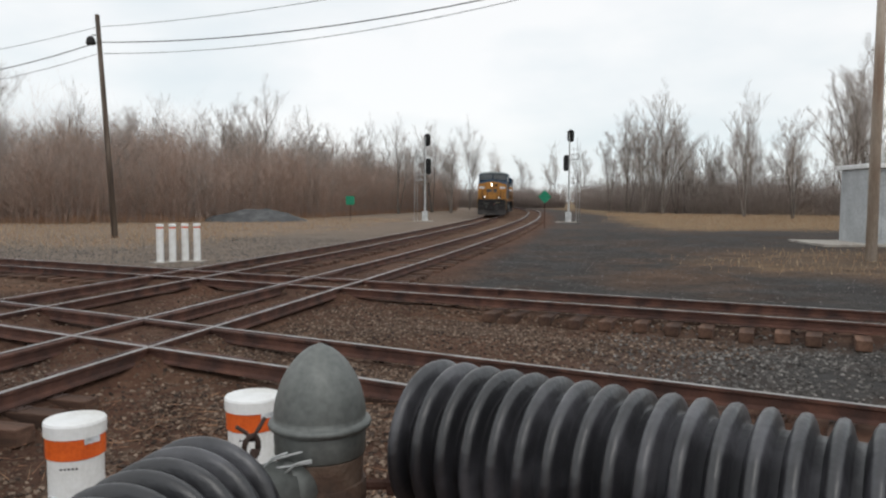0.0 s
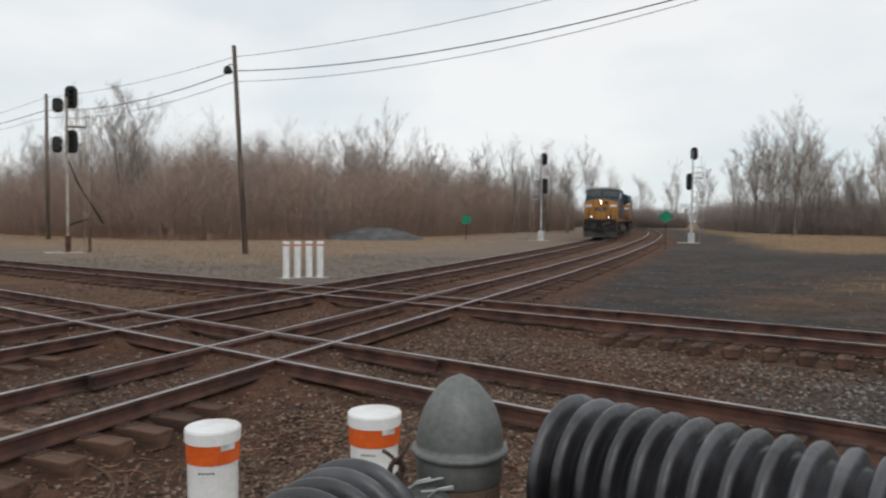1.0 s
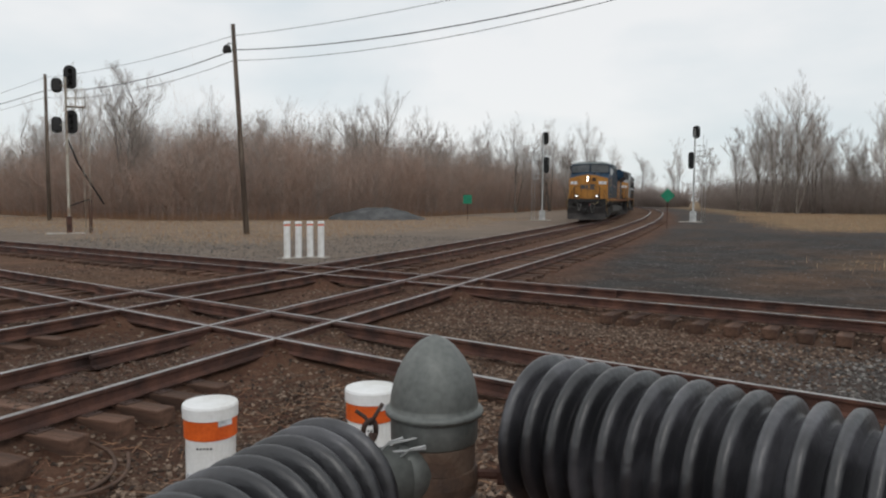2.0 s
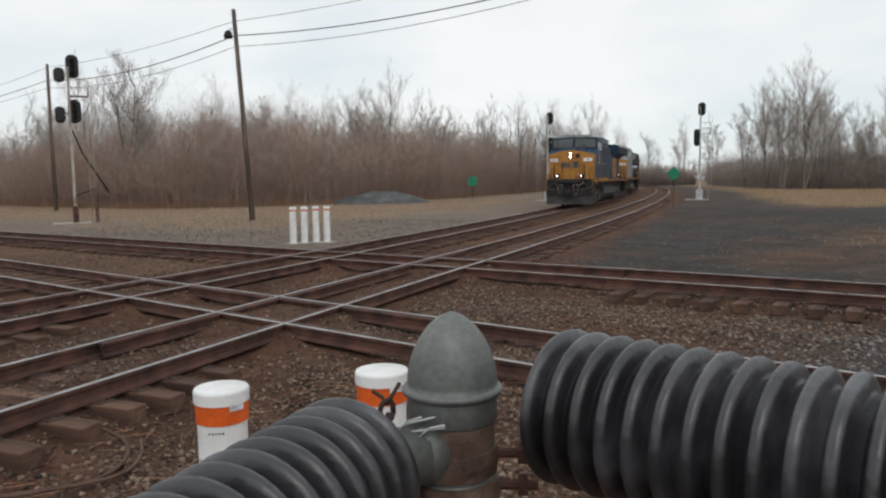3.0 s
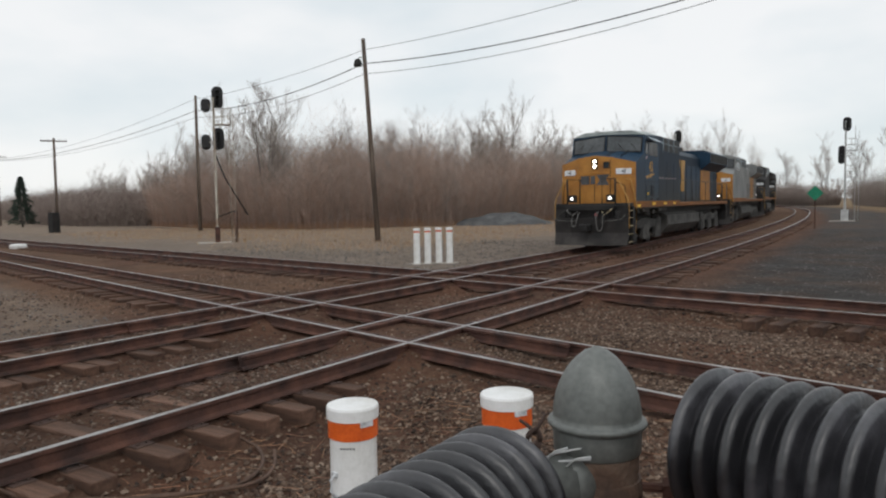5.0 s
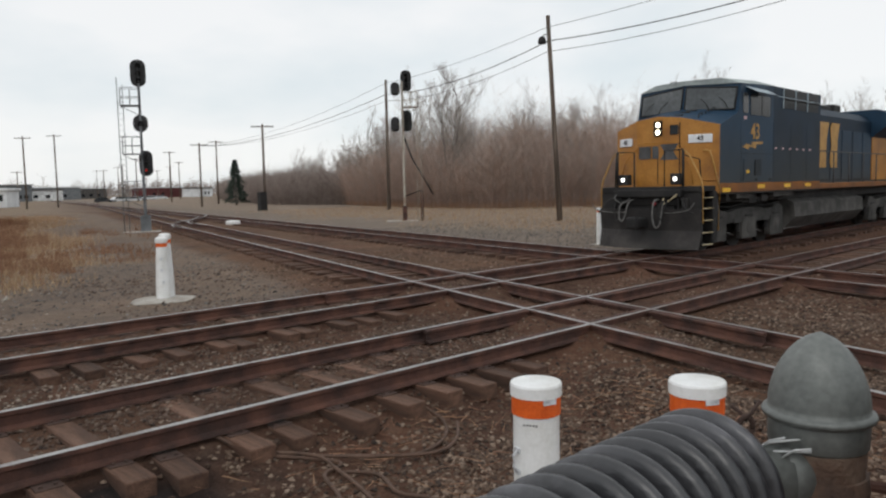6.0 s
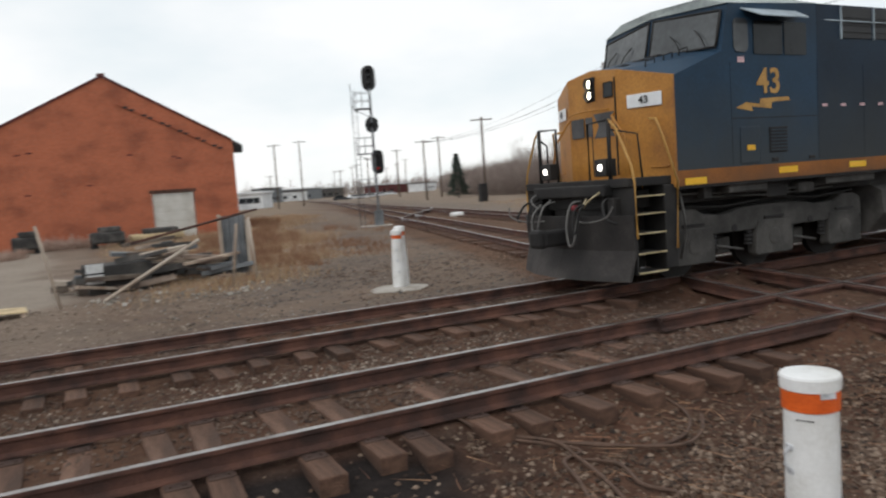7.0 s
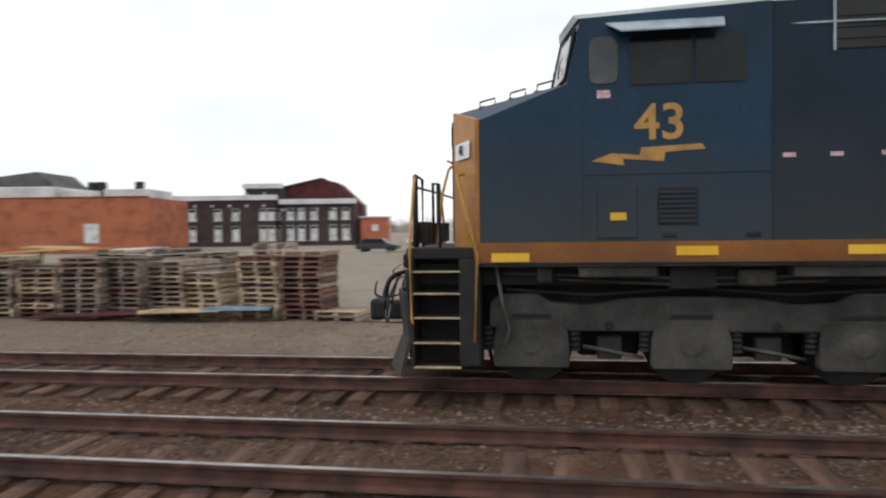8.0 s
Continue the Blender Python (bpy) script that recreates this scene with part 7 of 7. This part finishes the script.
def thicket(name, line, depth, low, high, count, key, label, seed, thick=0.019, patchy=0.0):
    """A belt of brush: many thin upright stems that fork, with an uneven top."""
    rng = random.Random(seed)
    v, f = [], []
    lens = [math.dist(a, b) for a, b in zip(line, line[1:])]
    total = sum(lens)
    for _ in range(count):
        s = rng.uniform(0, total)
        i = 0
        while s > lens[i] and i < len(lens) - 1:
            s -= lens[i]
            i += 1
        a, b = Vector(line[i]), Vector(line[i + 1])
        d = (b - a).normalized()
        back = Vector((-d.y, d.x))
        g = rng.random() ** 1.5
        p = a + d * s + back * (g * depth)
        clump = noise.noise(Vector((p.x * 0.33, p.y * 0.33, seed))) + 0.5 * noise.noise(Vector((p.x * 1.3, p.y * 1.3, seed)))
        if patchy and clump < rng.uniform(-0.1, 0.45) * patchy:
            continue
        hgt = (low + (high - low) * (0.35 + 0.65 * g) * (0.65 + 0.62 * noise.noise(Vector((p.x * 0.12, p.y * 0.12, seed))))) * rng.uniform(0.5, 1.05)
        z = GROUND + rise(p.y) - 0.05
        base = Vector((p.x, p.y, z))
        lean = Vector((rng.uniform(-0.25, 0.25), rng.uniform(-0.25, 0.25), 1)).normalized()
        mid = base + lean * (hgt * rng.uniform(0.3, 0.62))
        branch(v, f, base, mid, thick, thick * 0.8, 3)
        for _k in range(12):
            way = (lean * 0.6 + Vector((rng.uniform(-1, 1), rng.uniform(-1, 1), rng.uniform(-0.2, 0.6)))).normalized()
            root = base.lerp(mid, rng.uniform(0.25, 1.25))
            branch(v, f, root, root + way * (hgt * rng.uniform(0.10, 0.40)), thick * 0.75, 0)
    ob = raw(name, v, f, MAT[key], kind="stuff")
    return tagged(ob, label, "brush")


nw = [(-24, 128), (-25, 108), (-25.5, 84), (-26, 66), (-31, 49), (-40, 41), (-52, 42), (-66, 46), (-76, 50)][::-1]
thicket("brush", nw, 16, 6.0, 18.0, 17000, "brush", "dense red-brown leafless brush", 21, 0.012)
thicket("brush", nw, 7, 0.5, 2.6, 11000, "foot_weeds", "low rusty brush along the edge of the thicket", 22, 0.010)
thicket("brush", nw, 26, 8.5, 17.5, 7000, "twig_stems", "tall thin grey saplings standing in the brush", 28, 0.012)
ne = [(90, 70), (66, 88), (44, 98), (24, 104), (10, 112), (0, 150), (-6, 190)][::-1]
thicket("brush", ne, 16, 4.5, 12, 9500, "brush_grey", "grey-brown leafless brush beyond the grass", 23, 0.018)
thicket("brush", ne, 26, 8, 15, 3600, "twig_stems", "tall thin grey saplings beyond the grass", 29, 0.017)
thicket("brush", [(-210, 98), (-150, 71), (-104, 52), (-88, 47.5), (-74, 48)], 20, 5.0, 11.5, 9000, "brush_grey", "grey-brown brush far down the line", 34, 0.03)
thicket("far_woods", [(-560, -260), (-600, -60), (-560, 150), (-430, 300), (-230, 390), (0, 420), (240, 380)], 60, 8, 26, 5000, "brush_grey", "low grey woods along the horizon", 35, 0.16)
thicket("brush", [(-60, 160), (-40, 172), (-22, 180), (-8, 186)], 20, 4, 11, 5000, "brush_grey", "far grey brush past the bend in the line", 24, 0.04)


def grass_field(name, n, x0, x1, y0, y1, low, high, key, label, seed, test):
    rng = random.Random(seed)
    v, f = [], []
    while n > 0:
        n -= 1
        x, y = rng.uniform(x0, x1), rng.uniform(y0, y1)
        g = test(x, y)
        if rng.random() > g:
            continue
        z = ground_at(x, y) - 0.02
        h = rng.uniform(low, high) * (0.6 + 0.8 * abs(noise.noise(Vector((x * 0.5, y * 0.5, seed)))))
        a = rng.uniform(0, 6.283)
        w_, lx, ly = rng.uniform(0.008, 0.02), rng.uniform(-0.4, 0.4) * h, rng.uniform(-0.4, 0.4) * h
        i = len(v)
        c, s = w_ * math.cos(a), w_ * math.sin(a)
        v += [(x - c, y - s, z), (x + c, y + s, z), (x - s, y + c, z), (x + lx, y + ly, z + h)]
        f += [(i, i + 1, i + 3), (i + 1, i + 2, i + 3), (i + 2, i, i + 3)]
    return tagged(raw(name, v, f, MAT[key], kind="stuff"), label, "grass")


grass_zone = lambda x, y: zones(x, y)[1]
grass_field("dry_grass", 110000, -34, -9, -9, 8, 0.06, 0.32, "grass_mix", "short dry tan grass in patches by the yard", 31, lambda x, y: zones(x, y)[1] * step(-0.5, 0.15, noise.noise(Vector((x * 0.4, y * 0.4, 2)))))
grass_field("dry_grass", 70000, -62, -12, 16, 66, 0.08, 0.35, "grass_mix", "dry tan grass before the brush", 32, grass_zone)
grass_field("dry_grass", 50000, 4, 60, 15, 104, 0.08, 0.4, "grass_mix", "dry tan grass beyond the gravel", 33, grass_zone)
thicket("weeds", [(-16.8, -3.4), (-15.2, 0.6)], 24, 0.12, 0.75, 3200, "weed_mix", "sparse low rusty weeds on the path edge", 37, 0.007, 1.0)
thicket("weeds", [(-16.6, -4.4), (-16.0, -1.8)], 22, 0.2, 0.9, 2600, "weed_mix", "rusty brown weeds thinning towards the path", 38, 0.007, 1.0)
grass_field("dry_grass", 50000, -75, -30, -8, 14, 0.15, 0.6, "grass_mix", "dry tan grass along the fence past the yard", 36, grass_zone)
thicket("weeds", [(-17.4, -6.2), (-16.6, -2.8)], 20, 0.25, 1.0, 9000, "weed_mix", "rusty brown weeds by the freight house", 26, 0.008, 1.0)
thicket("weeds", [(-32, -3.5), (-31, 0.2)], 30, 0.4, 1.3, 4500, "weed_mix", "rusty brown weeds beside the far wall", 27, 0.010, 0.8)


thicket("weeds", [(-42.8, -13.5), (-42.0, -5.2)], 1.6, 0.3, 1.5, 2200, "brush", "brown brush and stalks along the foot of the brick wall", 39, 0.014, 0.5)
thicket("weeds", [(-37.5, -15.5), (-35.5, -11.8)], 2.0, 0.3, 1.2, 900, "brush", "heap of cut brown brush in the yard", 40, 0.014)


# ---- loose stones ----
def stones(name, n, area, low, high, key, label, seed, test):
    rng = random.Random(seed)
    v, f = [], []
    octa = [(1, 0, 0), (-1, 0, 0), (0, 1, 0), (0, -1, 0), (0, 0, 1), (0, 0, -1)]
    tri = [(0, 2, 4), (2, 1, 4), (1, 3, 4), (3, 0, 4), (2, 0, 5), (1, 2, 5), (3, 1, 5), (0, 3, 5)]
    x0, x1, y0, y1 = area
    while n > 0:
        n -= 1
        x, y = rng.uniform(x0, x1), rng.uniform(y0, y1)
        edge = min(1.0, (x - x0) / 1.5, (x1 - x) / 1.5, (y - y0) / 1.5, (y1 - y) / 1.5)
        if rng.random() > test(x, y) * edge:
            continue
        z = ground_at(x, y)
        r = rng.uniform(low, high)
        m = Euler((rng.uniform(0, 6), rng.uniform(0, 6), rng.uniform(0, 6))).to_matrix()
        i = len(v)
        for q in octa:
            p = m @ (Vector(q) * r * rng.uniform(0.6, 1.2))
            v.append((x + p.x, y + p.y, z + p.z * 0.75 + r * 0.15))
        f += [(i + a, i + b, i + c) for a, b, c in tri]
    return tagged(raw(name, v, f, MAT[key], kind="stuff"), label, "stones")


def off_rails(x, y):
    """0 on the rails, 1 clear of them."""
    for c in (-4.694, -0.7525):
        if abs(abs(x - track_a(c, y)) - GAUGE / 2) < 0.10:
            return 0.0
    for th, off in ((TH1, 0.0), (TH2, 6.481)):
        if abs(abs(dist_b(x, y, th, off + GAUGE / 2)) - GAUGE / 2) < 0.10:
            return 0.0
    return 1.0


def brown(x, y):
    return off_rails(x, y) * (1 - max(zones(x, y))) * (1 - 0.85 * dark_soil(x, y)) * (0.4 + 0.6 * step(-0.3, 0.25, noise.noise(Vector((x * 0.45, y * 0.45, 4)))))


def grey(x, y):
    z = zones(x, y)
    return off_rails(x, y) * z[0] * (0.35 + 0.65 * step(-0.3, 0.3, noise.noise(Vector((x * 0.5, y * 0.5, 9)))))


stones("loose_stones", 85000, (0.0, 6.5, -9.5, 1.5), 0.014, 0.038, "stones_brown", "coarse brown ballast stones by the near track", 41, brown)
stones("loose_stones", 62000, (-7.2, 0.4, -19, 1.0), 0.011, 0.034, "stones_mixed", "mixed ballast stones between the rails", 42, brown)
stones("loose_stones", 36000, (-15, 20, -4, 13), 0.018, 0.040, "stones_brown", "brown ballast stones round the crossing", 43, brown)
stones("loose_stones", 26000, (-0.5, 9, 1.2, 6.6), 0.016, 0.040, "stones_brown", "brown ballast stones between the crossing tracks", 49, brown)
stones("loose_stones", 48000, (2, 15, -5, 8), 0.016, 0.042, "stones_grey", "grey ballast stones between the crossing tracks", 44, grey)
stones("loose_stones", 16000, (-3, 22, 6, 34), 0.012, 0.03, "stones_grey", "grey gravel beyond the crossing", 45, grey)
stones("loose_stones", 20000, (-24, -5, -8, 10), 0.015, 0.04, "stones_grey", "grey gravel round the white marker posts", 46, grey)
stones("loose_stones", 9000, (-3.6, -1.7, -22, -3), 0.014, 0.034, "stones_tan", "pale ballast stones between the main tracks", 50, lambda x, y: off_rails(x, y) * (0.4 + 0.6 * step(-0.2, 0.3, noise.noise(Vector((x * 0.9, y * 0.9, 12))))))
stones("loose_stones", 13000, (-26, -5.5, 8, 30), 0.014, 0.042, "stones_grey", "grey rubble round the four marker posts", 51, lambda x, y: off_rails(x, y) * step(0.2, 0.9, zones(x, y)[0] + zones(x, y)[2]))
stones("rubble", 700, (-19, -11, -9, -3), 0.03, 0.10, "stones_pale", "pale broken rubble and litter along the grass", 48, lambda x, y: off_rails(x, y) * (0.2 + 0.8 * step(0.0, 0.3, noise.noise(Vector((x * 0.8, y * 0.8, 6))))))
stones("loose_stones", 9000, (-14, -6, -22, -4), 0.015, 0.045, "stones_tan", "stones and rubble along the yard edge", 47, lambda x, y: off_rails(x, y) * 0.5)


def litter(n, seed):
    """Dead twigs and stalks strewn over the ballast."""
    rng = random.Random(seed)
    v, f = [], []
    for _ in range(n):
        x, y = rng.uniform(0.5, 5.2), rng.uniform(-7.5, -0.5)
        if rng.random() > 0.35 + 0.65 * step(-0.1, 0.3, noise.noise(Vector((x * 0.8, y * 0.8, 21)))):
            continue
        a, l_ = rng.uniform(0, 6.283), rng.uniform(0.08, 0.42)
        p = Vector((x, y, ground_at(x, y) + rng.uniform(0.02, 0.05)))
        q = p + Vector((l_ * math.cos(a), l_ * math.sin(a), rng.uniform(-0.01, 0.05)))
        branch(v, f, p, q, rng.uniform(0.002, 0.006), 0)
    return tagged(raw("dead_twigs", v, f, MAT["weed_mix"], kind="stuff"), "dead brown twigs strewn over the ballast", "twigs")


litter(1500, 61)
lay_ties()


# ---- what moves ----
def motions():
    ticks = [0.5 * k for k in range(17)]
    for vehicle, back in ((lead, 0.0), (second, 22.4), (third, 44.8), (fourth, 67.2)):
        walk(vehicle, [(t, on_track(START + back - SPEED * t)) for t in ticks])
    turn = math.degrees(SPEED / 0.515)
    for wheel, x in WHEELS:
        walk(wheel, [(2 * k / 30, pose(x, 0, 0.52, 0, turn * 2 * k / 30, 0)) for k in range(121)])


motions()
